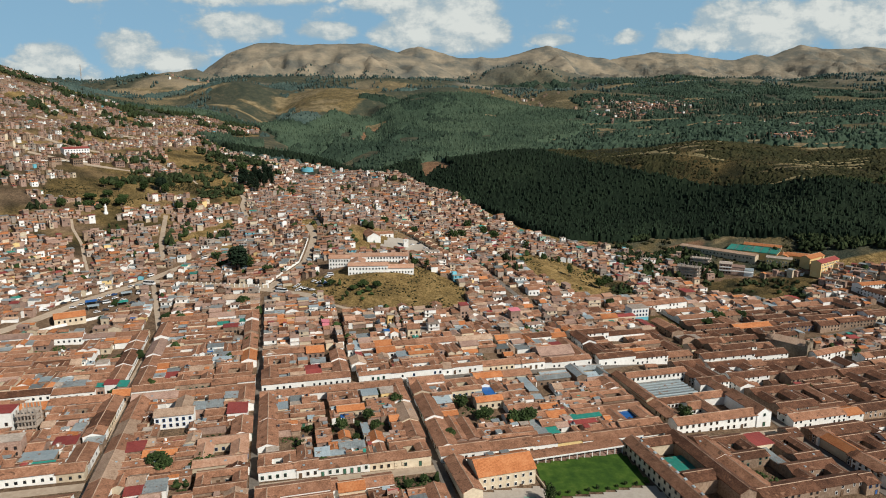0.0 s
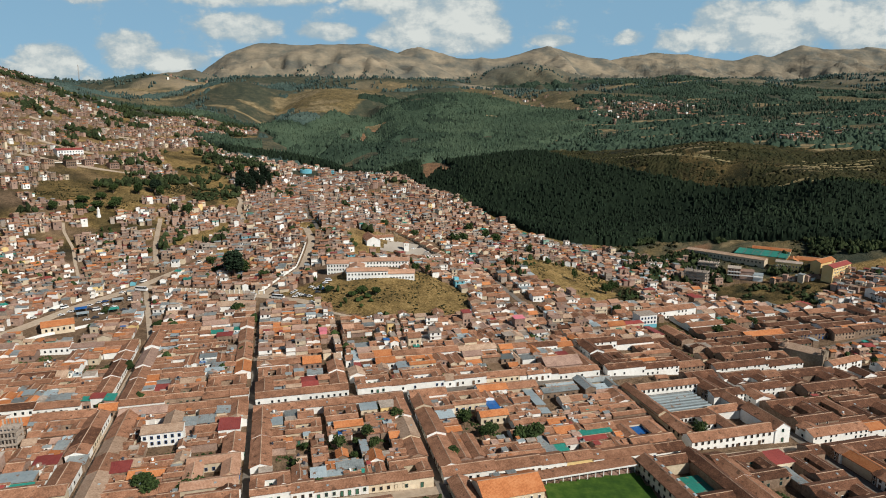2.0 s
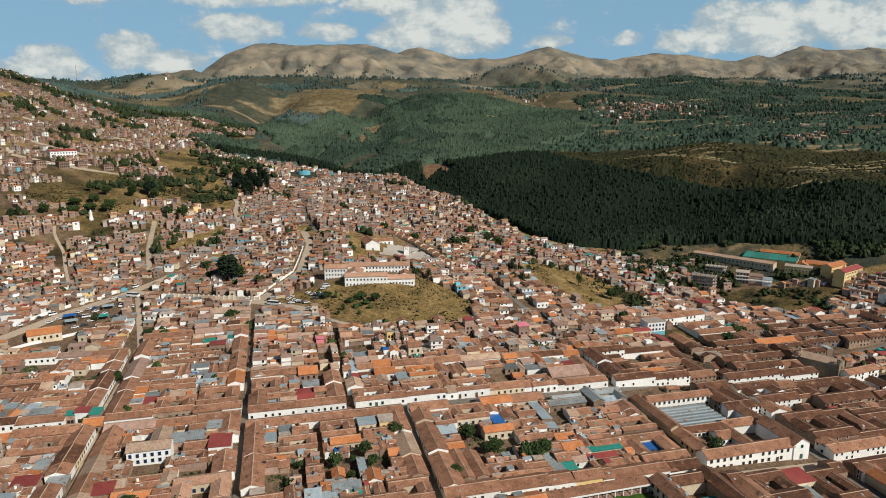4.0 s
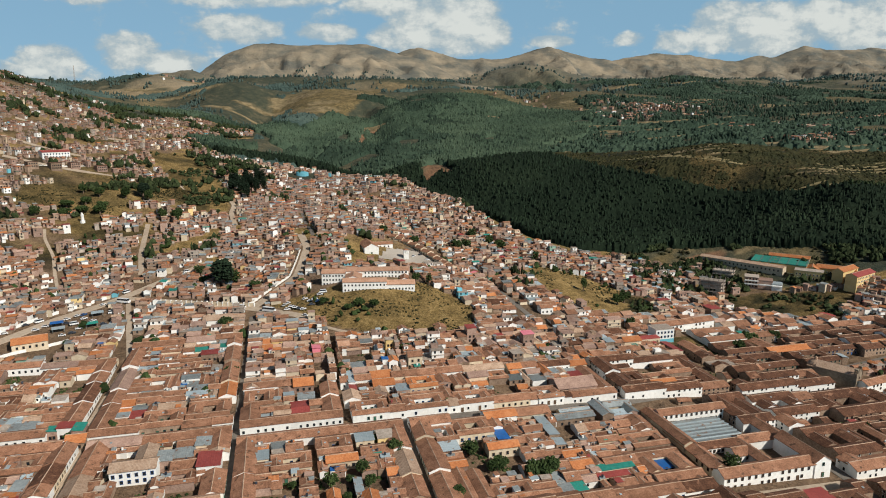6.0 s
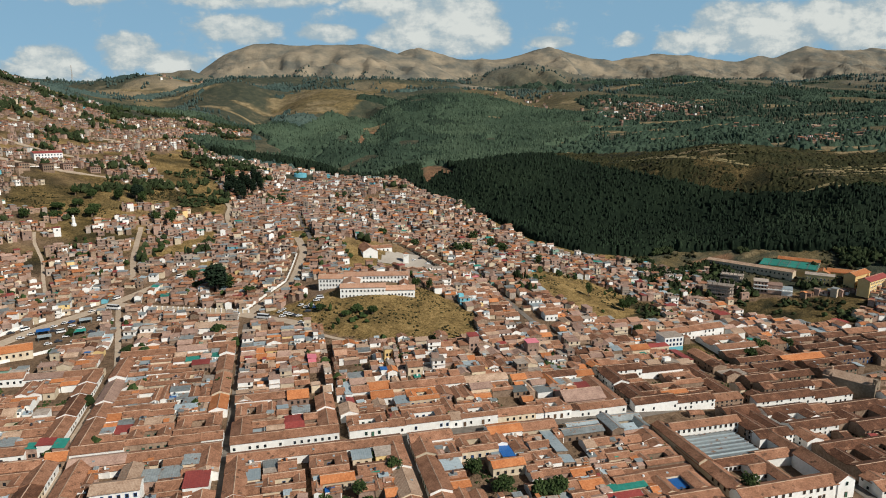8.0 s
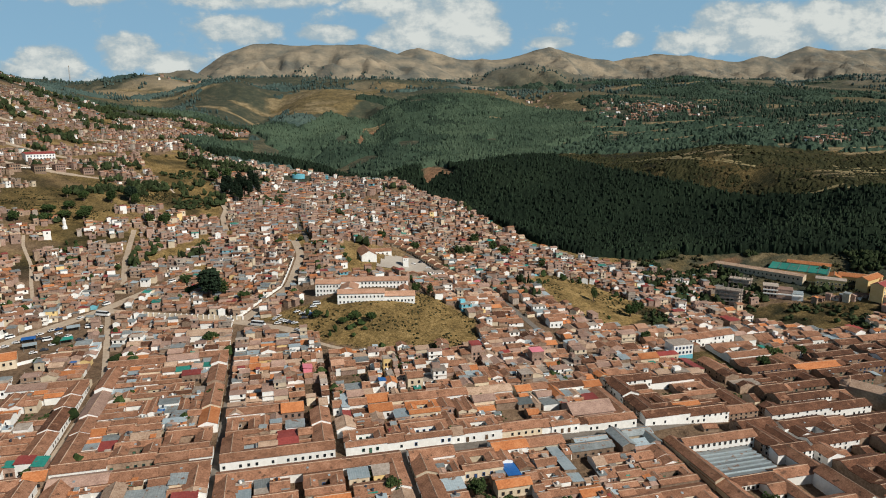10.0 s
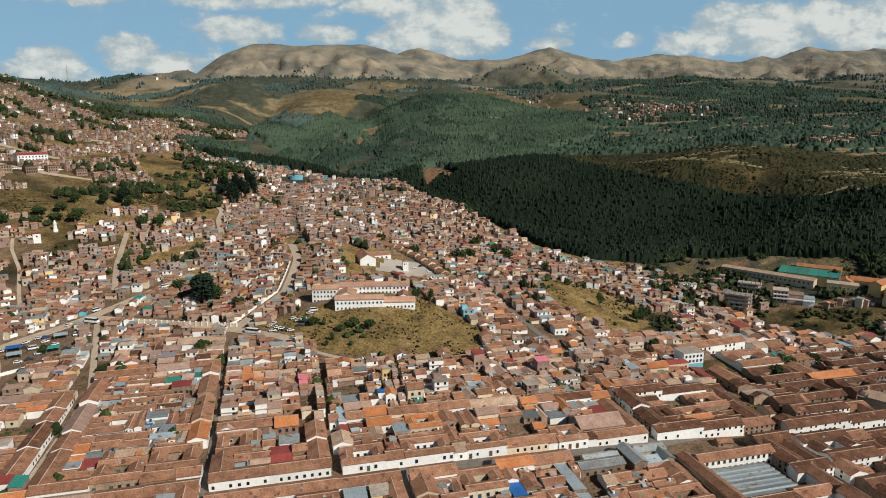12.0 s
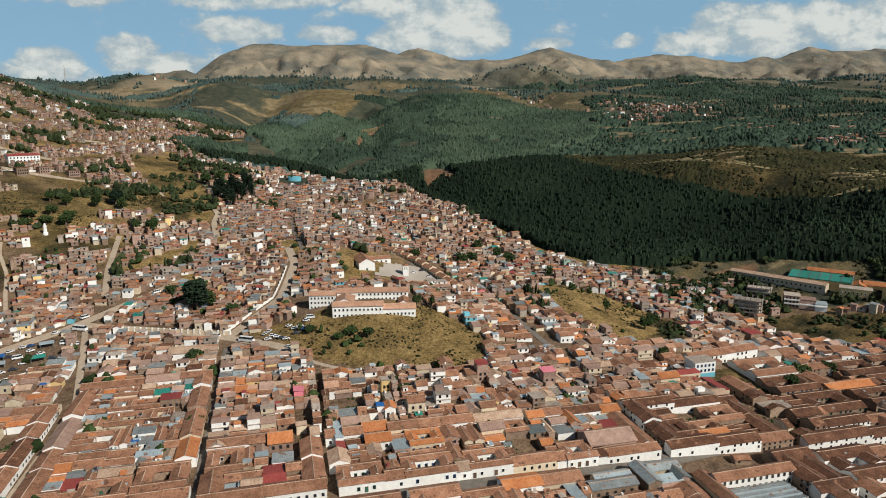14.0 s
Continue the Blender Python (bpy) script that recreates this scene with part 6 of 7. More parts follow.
SPECIAL = SPECIAL_NEAR + SPECIAL_MIDDLE + SPECIAL_FAR + SPECIAL_EDGE
SHEET_ROOFS = (METAL_GREY, METAL_PALE, METAL_RED, METAL_TEAL, METAL_BLUE, PINK_PAINT, CONCRETE, METAL_DARK)
for p, q, w, d, roof, h, wall in SPECIAL:
    x, y = xy(p, q)
    h = h - 0.6 if h < 7 else h
    up = d > w
    if roof in SHEET_ROOFS:
        wing = (0, 0, max(w, d), min(w, d), up, h, 0.5, wall, roof)
    else:
        wing = (0, 0, max(w, d), min(w, d), up, h, min(w, d) * 0.23, wall, roof)
    word = NEAR_LABELS.get(roof, "pink painted roof")
    top = winged("house", x, y, TURN, [wing], f"low {WALL_WORDS.get(wall, 'pink')} building with {word}", "house", group="houses of the old town")
    row_of(top, W_BROWN, -w / 2 + 0.5, w / 2 - 0.5, -d / 2 - 0.05, (1.0, 3.6) if h > 5.5 else (1.0,), max(2, int(w / 3)))
    reserve(p - w / 2, p + w / 2, q - d / 2, q + d / 2)

# courtyard houses: p, q, width, depth, roof, wall
COURTS_NEAR = [(-28.5, 263.5, 21, 25, TILE_LIGHT, CREAM_WALL), (-27, 240.5, 19, 16, TILE_BROWN, ADOBE_WALL), (-48, 343, 18, 18, TILE_BROWN, ADOBE_WALL), (-28.4, 348, 19, 20, TILE_BROWN, ADOBE_WALL), (26.7, 303, 15, 15, TILE_BROWN, ADOBE_WALL), (8.5, 294, 16, 13, TILE_BROWN, CREAM_WALL),
               (-5.8, 250.2, 15, 15, TILE_BROWN, WHITE_WALL), (50, 250.5, 16, 16, TILE_BROWN, CREAM_WALL), (-5.5, 354.5, 14, 18, TILE_BROWN, ADOBE_WALL), (90.4, 306.5, 17, 16, TILE_BROWN, CREAM_WALL), (165, 263.5, 22, 25, TILE_BROWN, CREAM_WALL), (167, 283, 18, 13, TILE_BROWN, ADOBE_WALL),
               (46.5, 332.5, 18, 15, TILE_BROWN, WHITE_WALL), (74, 333, 21, 16, TILE_BROWN, WHITE_WALL), (99, 332.5, 18, 15, TILE_BROWN, WHITE_WALL), (139, 331.5, 14, 14, TILE_BROWN, WHITE_WALL), (77, 353, 15, 14, TILE_ORANGE, CREAM_WALL)]
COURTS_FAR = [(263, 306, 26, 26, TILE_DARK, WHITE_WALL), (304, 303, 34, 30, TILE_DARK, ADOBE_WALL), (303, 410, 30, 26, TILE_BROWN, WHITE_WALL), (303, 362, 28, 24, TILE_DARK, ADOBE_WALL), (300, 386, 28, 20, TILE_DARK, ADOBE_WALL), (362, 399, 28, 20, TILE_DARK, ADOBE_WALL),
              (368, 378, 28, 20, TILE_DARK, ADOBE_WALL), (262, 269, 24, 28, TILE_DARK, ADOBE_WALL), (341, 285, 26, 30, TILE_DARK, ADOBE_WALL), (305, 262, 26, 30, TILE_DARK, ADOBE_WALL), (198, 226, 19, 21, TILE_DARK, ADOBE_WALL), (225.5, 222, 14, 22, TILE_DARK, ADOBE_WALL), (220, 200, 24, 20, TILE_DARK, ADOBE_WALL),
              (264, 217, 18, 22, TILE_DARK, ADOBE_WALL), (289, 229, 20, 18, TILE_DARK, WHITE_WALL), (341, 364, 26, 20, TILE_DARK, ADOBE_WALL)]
COURTS = COURTS_NEAR + COURTS_FAR
# bare or weedy yards and lanes inside the blocks
for a, b, c, d, weedy in ((4.5, 11, 270, 284, True), (26, 32, 266, 281, True), (23, 31, 376, 394, False), (23, 29, 362, 372, True), (40, 56, 386, 399, True), (129, 139, 288, 303, False), (275, 292, 374, 398, True), (257, 270, 334, 356, True), (87, 100, 270, 284, True)):
    reserve(a, b, c, d)
    if weedy:
        YARDS.append((a, b, c, d))
for p, q, w, d, roof, wall in COURTS:
    wings = ring_of(w, d, (0.32 if p < 180 else 0.36) * min(w, d), rng.uniform(3.7, 4.2) if p < 180 else rng.uniform(4.4, 5.0))
    house(*xy(p, q), TURN, wings, "left", wall=wall, roof=roof, name="courtyard_house", label=f"{WALL_WORDS[wall]} courtyard house with {NEAR_LABELS.get(roof, 'salmon tile roof')}", front=-1)
    reserve(p - w / 2, p + w / 2, q - d / 2, q + d / 2)

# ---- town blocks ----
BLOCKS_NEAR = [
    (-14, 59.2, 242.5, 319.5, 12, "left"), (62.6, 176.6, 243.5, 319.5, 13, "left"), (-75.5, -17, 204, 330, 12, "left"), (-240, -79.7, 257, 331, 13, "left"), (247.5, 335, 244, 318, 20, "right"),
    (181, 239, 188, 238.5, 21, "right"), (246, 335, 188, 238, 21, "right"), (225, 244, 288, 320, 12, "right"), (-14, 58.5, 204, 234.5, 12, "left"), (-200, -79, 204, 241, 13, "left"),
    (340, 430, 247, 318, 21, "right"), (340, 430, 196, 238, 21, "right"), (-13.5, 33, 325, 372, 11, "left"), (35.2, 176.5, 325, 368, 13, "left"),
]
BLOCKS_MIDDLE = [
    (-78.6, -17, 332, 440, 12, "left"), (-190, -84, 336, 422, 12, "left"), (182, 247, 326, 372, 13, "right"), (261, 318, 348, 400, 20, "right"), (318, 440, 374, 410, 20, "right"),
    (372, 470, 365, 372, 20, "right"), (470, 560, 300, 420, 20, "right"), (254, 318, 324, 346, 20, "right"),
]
BLOCKS = BLOCKS_NEAR + BLOCKS_MIDDLE
MIXED = [(-13.4, 34.5, 372, 452, 6.6), (36.6, 73.2, 369, 402, 6.6), (75, 177, 369, 402, 6.6), (38, 75, 402, 423, 6.2), (77, 132, 402, 423, 6.2), (132, 176.5, 402, 442, 6.6), (-75, -16.8, 440, 473, 7), (-118, -90, 425, 470, 7), (181.8, 250, 373, 420, 7.5), (186, 330, 424, 465, 8.5), (280, 356, 466, 500, 7.5), (184, 208, 466, 522, 6.8), (112, 168, 450, 520, 7), (110, 168, 520, 558, 7),
         (330, 356, 470, 496, 7.5), (335, 420, 414, 470, 8.5)]
for p0, p1, q0, q1, size, style in sorted(BLOCKS, key=lambda block: block[2]):
    fill(p0, p1, q0, q1, size, style, white=240 < q0 < 260 or 320 < q0 < 330)
for p0, p1, q0, q1, size in MIXED:
    jumble(p0, p1, q0, q1, size)

# ---- hillside quarters ----
GROVES_LOW = [(-489, 915, 26, 20), (-480, 954, 24, 20), (-427, 852, 22, 16), (-559, 1158, 26, 26), (-425, 885, 22, 18), (-495, 1148, 30, 28), (-430, 1024, 24, 24), (-402, 1021, 26, 22), (-463, 1122, 26, 30), (-283, 1001, 34, 20)]
GROVES_GULLY = [(-206, 926, 30, 20), (-242, 905, 30, 22), (-325, 849, 16, 14), (-6, 839, 26, 10), (-505, 1118, 24, 24), (-255, 940, 40, 20)]
grove = lambda x, y: np.min([((x - cx) / rx) ** 2 + ((y - cy) / ry) ** 2 for cx, cy, rx, ry in GROVES_LOW + GROVES_GULLY], axis=0) < 0.55 + 2.0 * grain(x, y, 24, 3, 52)
STREET_LINES = [(line, width / 2 + 3.4) for line, width, _, _ in STREETS]
hill = Mass()
JJ, II = np.meshgrid(np.arange(218), np.arange(282), indexing="ij")
spread = np.random.RandomState(29)
XX = -1040 + II * 6.2 + spread.uniform(-2.2, 2.2, II.shape) + (JJ % 2) * 3.1
YY = 300 + JJ * 4.8 + spread.uniform(-1.9, 1.9, II.shape)
usable = inside(XX, YY, TOWN) & ((YY < 480) | (spread.rand(*XX.shape) > 0.14))
for r in OPEN:
    usable &= ~inside(XX, YY, r)
for line, w in STREET_LINES:
    usable &= along(XX, YY, line) > w
PP, QQ = XX * CT + YY * ST, -XX * ST + YY * CT
for a, b, c, d, *_ in BLOCKS:
    usable &= ~((PP > a - 6) & (PP < b + 6) & (QQ > c - 6) & (QQ < d + 6))
for a, b, c, d, _ in MIXED:
    usable &= ~((PP > a - 4) & (PP < b + 4) & (QQ > c - 4) & (QQ < d + 4))
for a, b, c, d in TAKEN:
    usable &= ~((PP > a - 5) & (PP < b + 5) & (QQ > c - 5) & (QQ < d + 5))
slope = np.clip((-XX - 215) / 60, 0, 1) * (YY > 560)
upper = np.clip((-XX - 230) / 150, 0, 1) * (YY > 730)
bands = np.sin(height(XX, YY) * 0.42 + 5 * grain(XX, YY, 150, 3, 17))
usable &= grain(XX, YY, 70, 3, 12) < 0.29 - 0.13 * slope - 0.05 * upper
usable &= bands > -1 + 0.5 * slope
usable &= ~grove(XX, YY)
lean = grain(XX, YY, 160, 2, 3) * 0.8
for x, y, swing in zip(XX[usable].tolist(), YY[usable].tolist(), lean[usable].tolist()):
    gx, gy = ground(x + 6, y) - ground(x - 6, y), ground(x, y + 6) - ground(x, y - 6)
    turn = math.atan2(gy, gx) - math.pi / 2 if math.hypot(gx, gy) > 2.0 else TURN
    turn += rng.uniform(-0.12, 0.12) + swing
    small = 0.82 if x < -215 and y > 560 else 1.0
    w, d = rng.uniform(3.8, 7.4) * rng.choice((0.8, 1, 1, 1.2)) * small, rng.uniform(3.4, 5.2) * small
    r = rng.random()
    z = ground(x, y)
    storeys = 2 if r < 0.40 else 3 if r < 0.47 else 1
    wall = wall_choice("slope" if small < 1 else "hill" if y > 540 or rng.random() < 0.6 else "left")
    storeys = min(storeys, 2) if y < 540 else storeys
    if rng.random() < (0.24 if y > 560 else 0.08):
        flat_house(hill, x, y, z, turn, w, d, storeys, wall, CONCRETE if rng.random() < 0.7 else TILE_PINK)
    else:
        house(x, y, turn, [(0, 0, max(w, d), min(w, d), rng.random() < 0.3, storeys * rng.uniform(2.1, 2.5))], "hill", wall=wall, things=False, soup=hill, openings=1.0)
    if rng.random() < 0.3:  # lean-to sheds between the houses
        sx, sy = x + rng.uniform(-6, 6), y + rng.uniform(-5, 5)
        box(hill, -1.6, 1.6, -1.4, 1.4, -3, 2.2, ADOBE_WALL, (sx, sy, ground(sx, sy)), turn)
        slab_roof(hill, 3.2, 2.8, 2.2, 0.3, rng.choice((METAL_GREY, METAL_GREY, METAL_PALE, TILE_PINK, TILE_ORANGE, METAL_TEAL if rng.random() < 0.3 else METAL_RED)), (sx, sy, ground(sx, sy)), turn)
tagged(new("hillside_houses", hill.mesh("hillside_houses")), "crowded brick and adobe houses covering the hillside", "houses", kind="stuff")
tagged(new("town_houses", soup.mesh("town_houses")), "tile-roofed houses of the old town further off", "houses", kind="stuff")

# villages on the far plateau
village = Mass()
for cx, cy, rx, ry, n in ((600, 1560, 130, 60, 90), (520, 1420, 70, 40, 30), (860, 1180, 110, 50, 60), (940, 1120, 60, 30, 30), (330, 1700, 120, 50, 10), (130, 1750, 60, 30, 6), (230, 1320, 40, 20, 8), (-850, 2250, 200, 80, 16), (-560, 1900, 150, 80, 12), (577, 1502, 120, 70, 60), (455, 1393, 40, 50, 16), (617, 1401, 30, 30, 14), (596, 940, 60, 30, 34), (652, 955, 30, 24, 16), (587, 1127, 30, 14, 8), (679, 1076, 30, 40, 10), (450, 1500, 300, 200, 30)):
    for _ in range(n):
        x, y = rng.gauss(cx, rx / 2), rng.gauss(cy, ry / 2)
        wall = WHITE_WALL if rng.random() < 0.1 else BRICK_WALL if rng.random() < 0.6 else ADOBE_WALL
        house(x, y, rng.uniform(0, 3), [(0, 0, rng.uniform(6, 10), rng.uniform(4, 6), False, 4.5)], "hill", wall=wall, things=False, soup=village)
tagged(new("village_houses", village.mesh("village_houses")), "scattered small houses of far villages", "houses", kind="stuff")

# ---- trees ----


def clumps(mass, x, y, z, rx, rz, n, size, material, r):
    """A crown of many small leaf clumps with gaps between."""
    for _ in range(n):
        a, b, c = r.gauss(0, 1), r.gauss(0, 1), r.gauss(0, 1)
        k = (r.random() ** 0.45) / math.sqrt(a * a + b * b + c * c + 1e-6)
        cx, cy, cz = x + a * k * rx, y + b * k * rx, z + c * k * rz
        q = size * r.uniform(0.6, 1.3)
        pts = [(cx + q * r.uniform(0.5, 1.1), cy, cz + q * r.uniform(-0.3, 0.3)), (cx, cy + q * r.uniform(0.5, 1.1), cz + q * r.uniform(-0.3, 0.3)), (cx - q * r.uniform(0.5, 1.1), cy, cz + q * r.uniform(-0.3, 0.3)),
               (cx, cy - q * r.uniform(0.5, 1.1), cz + q * r.uniform(-0.3, 0.3)), (cx, cy, cz + q * r.uniform(0.5, 0.9)), (cx, cy, cz - q * r.uniform(0.3, 0.6))]
        mass.put(pts, [(0, 1, 4), (1, 2, 4), (2, 3, 4), (3, 0, 4), (1, 0, 5), (2, 1, 5), (3, 2, 5), (0, 3, 5)], material)


def limb(mass, a, b, ra, rb):
    a, b = Vector(a), Vector(b)
    way = (b - a).normalized()
    side = way.orthogonal().normalized()
    other = way.cross(side)
    pts = [a + (side * math.cos(k * math.pi / 3) + other * math.sin(k * math.pi / 3)) * ra for k in range(6)]
    pts += [b + (side * math.cos(k * math.pi / 3) + other * math.sin(k * math.pi / 3)) * rb for k in range(6)]
    mass.put([tuple(p) for p in pts], [(k, (k + 1) % 6, 6 + (k + 1) % 6, 6 + k) for k in range(6)], BARK)


def tree(x, y, tall, wide, label="dark green leafy tree", tops=3, seed=0):
    r = random.Random(seed * 77 + int(x * 3 + y))
    top = base("tree", x, y, ground(x, y), r.uniform(0, 6), label, "tree", "town trees")
    trunk, crown = Mass(), Mass()
    limb(trunk, (0, 0, -0.5), (0.2, 0.1, tall * 0.45), wide * 0.07 + 0.12, wide * 0.04 + 0.06)
    for k in range(4):
        a = k * 1.6 + r.uniform(-0.4, 0.4)
        limb(trunk, (0.15, 0.1, tall * (0.28 + 0.05 * k)), (math.cos(a) * wide * 0.3, math.sin(a) * wide * 0.3, tall * r.uniform(0.55, 0.75)), wide * 0.03 + 0.05, 0.05)
    for k in range(tops):
        a = k * 6.28 / tops + r.uniform(-0.4, 0.4)
        off = wide * 0.22 if tops > 1 else 0
        clumps(crown, math.cos(a) * off, math.sin(a) * off, tall * r.uniform(0.52, 0.68), wide * r.uniform(0.28, 0.36), tall * r.uniform(0.28, 0.36), 150 if tall < 15 else 260, wide * (0.085 if tall < 15 else 0.1), LEAF_CLOUD_SHADE if tall > 15 else LEAF, r)
    part("trunk", trunk, top)
    part("crown", crown, top)
    return top


TREES = [(*xy(p_, q_), t_, w_) for p_, q_, t_, w_ in ((38.5, 275, 6, 5), (17.6, 258, 4, 4), (8.2, 279, 4, 3.6), (4.6, 266, 5, 4), (29, 268, 4, 3.4), (31, 279, 4, 4), (92, 276, 6, 8), (95, 279, 5, 7), (-51, 256, 5, 5.5), (-38.7, 255, 5, 5.5), (45, 228, 4, 4), (52, 231, 4, 4), (98, 208, 9, 5))]
TREES += [(*xy(104 + 4.4 * k, 212.5 + 0.3 * k / 2 + 0.6 * math.sin(k * 2.1)), 1.8 + 0.5 * math.cos(k * 1.7), 1.6) for k in range(10)]
TREES_MORE_NEAR = [
    (-134, 512, 25, 15), (-128, 516, 14, 10), (-231, 663, 13, 9), (-218, 664, 15, 10), (-275, 690, 13, 10), (-300, 690, 11, 9), (-320, 700, 10, 8), (-262, 700, 17, 12), (-285, 655, 10, 12),
    (-310, 640, 9, 12), (-330, 630, 11, 9), (-55.7, 469.3, 5, 7), (-31.2, 463.1, 6, 8), (-20.9, 461.3, 6, 7), (-37.9, 460.6, 3.4, 7), (8, 498, 9, 6), (18, 502, 10, 5), (55, 285, 6, 12), (60, 288, 7, 10),
]
TREES_MORE_MIDDLE = [
    (140, 288, 11, 7), (146, 540, 12, 6), (168, 520, 10, 9), (176, 528, 10, 9), (160, 470, 8, 7), (-103, 246, 8, 8), (-98, 241, 8, 8), (-84, 247, 6, 10), (-18, 285, 8, 6), (-5, 300, 8, 7),
    (-30, 276, 7, 6), (28, 300, 7, 7), (20, 270, 6, 6), (240, 455, 9, 12), (262, 462, 8, 10), (225, 440, 9, 9), (300, 380, 6, 7), (-116, 447, 6, 9),
]
TREES_MORE_FAR = [
    (-95, 380, 5, 8), (-186, 785, 25, 9), (-178, 800, 27, 9), (-170, 790, 25, 8), (-188, 815, 27, 9), (-176, 770, 23, 8), (-172, 830, 25, 9), (-182, 850, 25, 9), (-200, 800, 16, 12),
    (-205, 830, 16, 12), (-225, 850, 15, 12), (-166, 812, 23, 7), (-215, 870, 15, 12), (50, 640, 12, 10), (60, 650, 11, 10), (85, 670, 12, 10), (95, 660, 11, 12), (70, 690, 12, 10),
]
TREES_MORE_EDGE = [
    (-300, 652, 8, 11), (-318, 662, 7, 12), (-305, 672, 8, 10), (-288, 668, 7, 10), (-268, 708, 14, 9), (-254, 694, 13, 9), (-20, 650, 10, 9), (10, 640, 9, 9), (120, 610, 14, 7), (-160, 540, 9, 9), (-150, 520, 7, 8), (-110, 505, 8, 8),
]
TREES += TREES_MORE_NEAR + TREES_MORE_MIDDLE + TREES_MORE_FAR + TREES_MORE_EDGE
for k, (x, y, tall, wide) in enumerate(TREES):
    tree(x, y, tall, wide, "dark green eucalyptus on the slope" if tall > 15 else "dark green leafy tree among houses", seed=k)

# forests: ragged tapering crowns, each tree its own outline
nr_ = np.random.RandomState(5)
SHAPES, ROUND = [], []
for k in range(40):
    levels, around = (3, 5) if k < 24 else (4, 6)
    spread = np.interp(np.linspace(0, 1, levels), [0, 0.15, 0.45, 0.8, 1], [0.8, 1.0, 1.0, 0.8, 0.42]) if k % 3 else np.interp(np.linspace(0, 1, levels), [0, 0.2, 0.6, 0.9, 1], [0.8, 0.95, 1.0, 0.9, 0.5])
    ang = np.linspace(0, 2 * np.pi, around, endpoint=False)
    rad = spread[:, None] * nr_.uniform(0.6, 1.3, (levels, around))
    zz = np.linspace(0.08, 1.0, levels)[:, None] + nr_.uniform(-0.1, 0.1, (levels, around))
    a = ang[None] + nr_.uniform(-0.3, 0.3, (levels, around))
    if k >= 24:  # broad crowns
        rad = np.array([0.35, 1.0, 0.95, 0.42])[:, None] * nr_.uniform(0.45, 1.45, (levels, around))
        zz = np.array([0.22, 0.42, 0.74, 1.0])[:, None] + nr_.uniform(-0.14, 0.14, (levels, around))
    v = np.stack([rad * np.cos(a), rad * np.sin(a), zz], -1).reshape(-1, 3)
    f = [(l * around + i, l * around + (i + 1) % around, (l + 1) * around + (i + 1) % around, (l + 1) * around + i) for l in range(levels - 1) for i in range(around)]
    f.append(tuple(range((levels - 1) * around, levels * around)))
    (SHAPES if k < 24 else ROUND).append((v, f))


def wood(name, xs, ys, tall, wide, material, label, kind_word="forest", shapes=SHAPES):
    verts, faces, n = [], [], 0
    zs = height(xs, ys)
    for x, y, z in zip(xs, ys, zs):
        v, f = shapes[nr_.randint(len(shapes))]
        h, w, a = tall * nr_.uniform(0.62, 1.28), wide * nr_.uniform(0.55, 1.5), nr_.uniform(0, 6.28)
        c, s = math.cos(a) * w, math.sin(a) * w
        lx, ly = nr_.uniform(-0.08, 0.08, 2) * h
        verts.append(np.stack([x + v[:, 0] * c - v[:, 1] * s + lx * v[:, 2], y + v[:, 0] * s + v[:, 1] * c + ly * v[:, 2], z - 0.5 + v[:, 2] * h], -1))
        faces += [tuple(n + i for i in q) for q in f]
        n += len(v)
    me = bpy.data.meshes.new(name)
    me.from_pydata(np.concatenate(verts).tolist(), [], faces)
    me.polygons.foreach_set("use_smooth", np.full(len(faces), shapes is SHAPES))
    me.materials.append(material)
    return tagged(new(name, me), label, kind_word, kind="stuff")


def scatter(n, x0, x1, y0, y1, keep):
    xs, ys = nr_.uniform(x0, x1, n), nr_.uniform(y0, y1, n)
    k = keep(xs, ys)
    return xs[k], ys[k]


open_field = lambda x, y: np.min([((x - cx) / rx) ** 2 + ((y - cy) / ry) ** 2 for cx, cy, rx, ry in FIELDS], axis=0) > 1
cleared = lambda x, y: np.min([((x - cx) / rx) ** 2 + ((y - cy) / ry) ** 2 for cx, cy, rx, ry in SCARS + [(105, 1010, 34, 10), (-110, 1230, 10, 60), (20, 1180, 40, 7)]], axis=0) < 1 + 2.4 * grain(x, y, 20, 3, 31)
near_wood = lambda x, y: inside(x, y, FOREST) & (y < 1010) & ~cleared(x, y) & (along(x, y, [(292, 646), (350, 590), (420, 556)]) > 14)


def canopy(name, x0, x1, y0, y1, step, lift, jitter, keep, material, label):
    """The closed leaf canopy and undergrowth between the taller crowns: a ragged sheet of foliage over the land."""
    gx, gy = np.meshgrid(np.arange(x0, x1, step), np.arange(y0, y1, step))
    gx = gx + nr_.uniform(-0.35, 0.35, gx.shape) * step
    gy = gy + nr_.uniform(-0.35, 0.35, gy.shape) * step
    use = keep(gx, gy)
    gz = height(gx, gy) + np.where(use, lift + nr_.uniform(-jitter, jitter, gx.shape), -1.0)
    cell = (use[:-1, :-1] | use[:-1, 1:] | use[1:, 1:] | use[1:, :-1]).ravel()
    k = np.arange(gx.size).reshape(gx.shape)
    quads = np.stack([k[:-1, :-1], k[:-1, 1:], k[1:, 1:], k[1:, :-1]], -1).reshape(-1, 4)[cell]
    picked, back = np.unique(quads, return_inverse=True)
    me = bpy.data.meshes.new(name)
    me.from_pydata(np.stack([gx, gy, gz], -1).reshape(-1, 3)[picked].tolist(), [], back.reshape(-1, 4).tolist())
    me.polygons.foreach_set("use_smooth", np.full(len(me.polygons), lift > 5))
    me.materials.append(material)
    return tagged(new(name, me), label, "forest", kind="stuff")



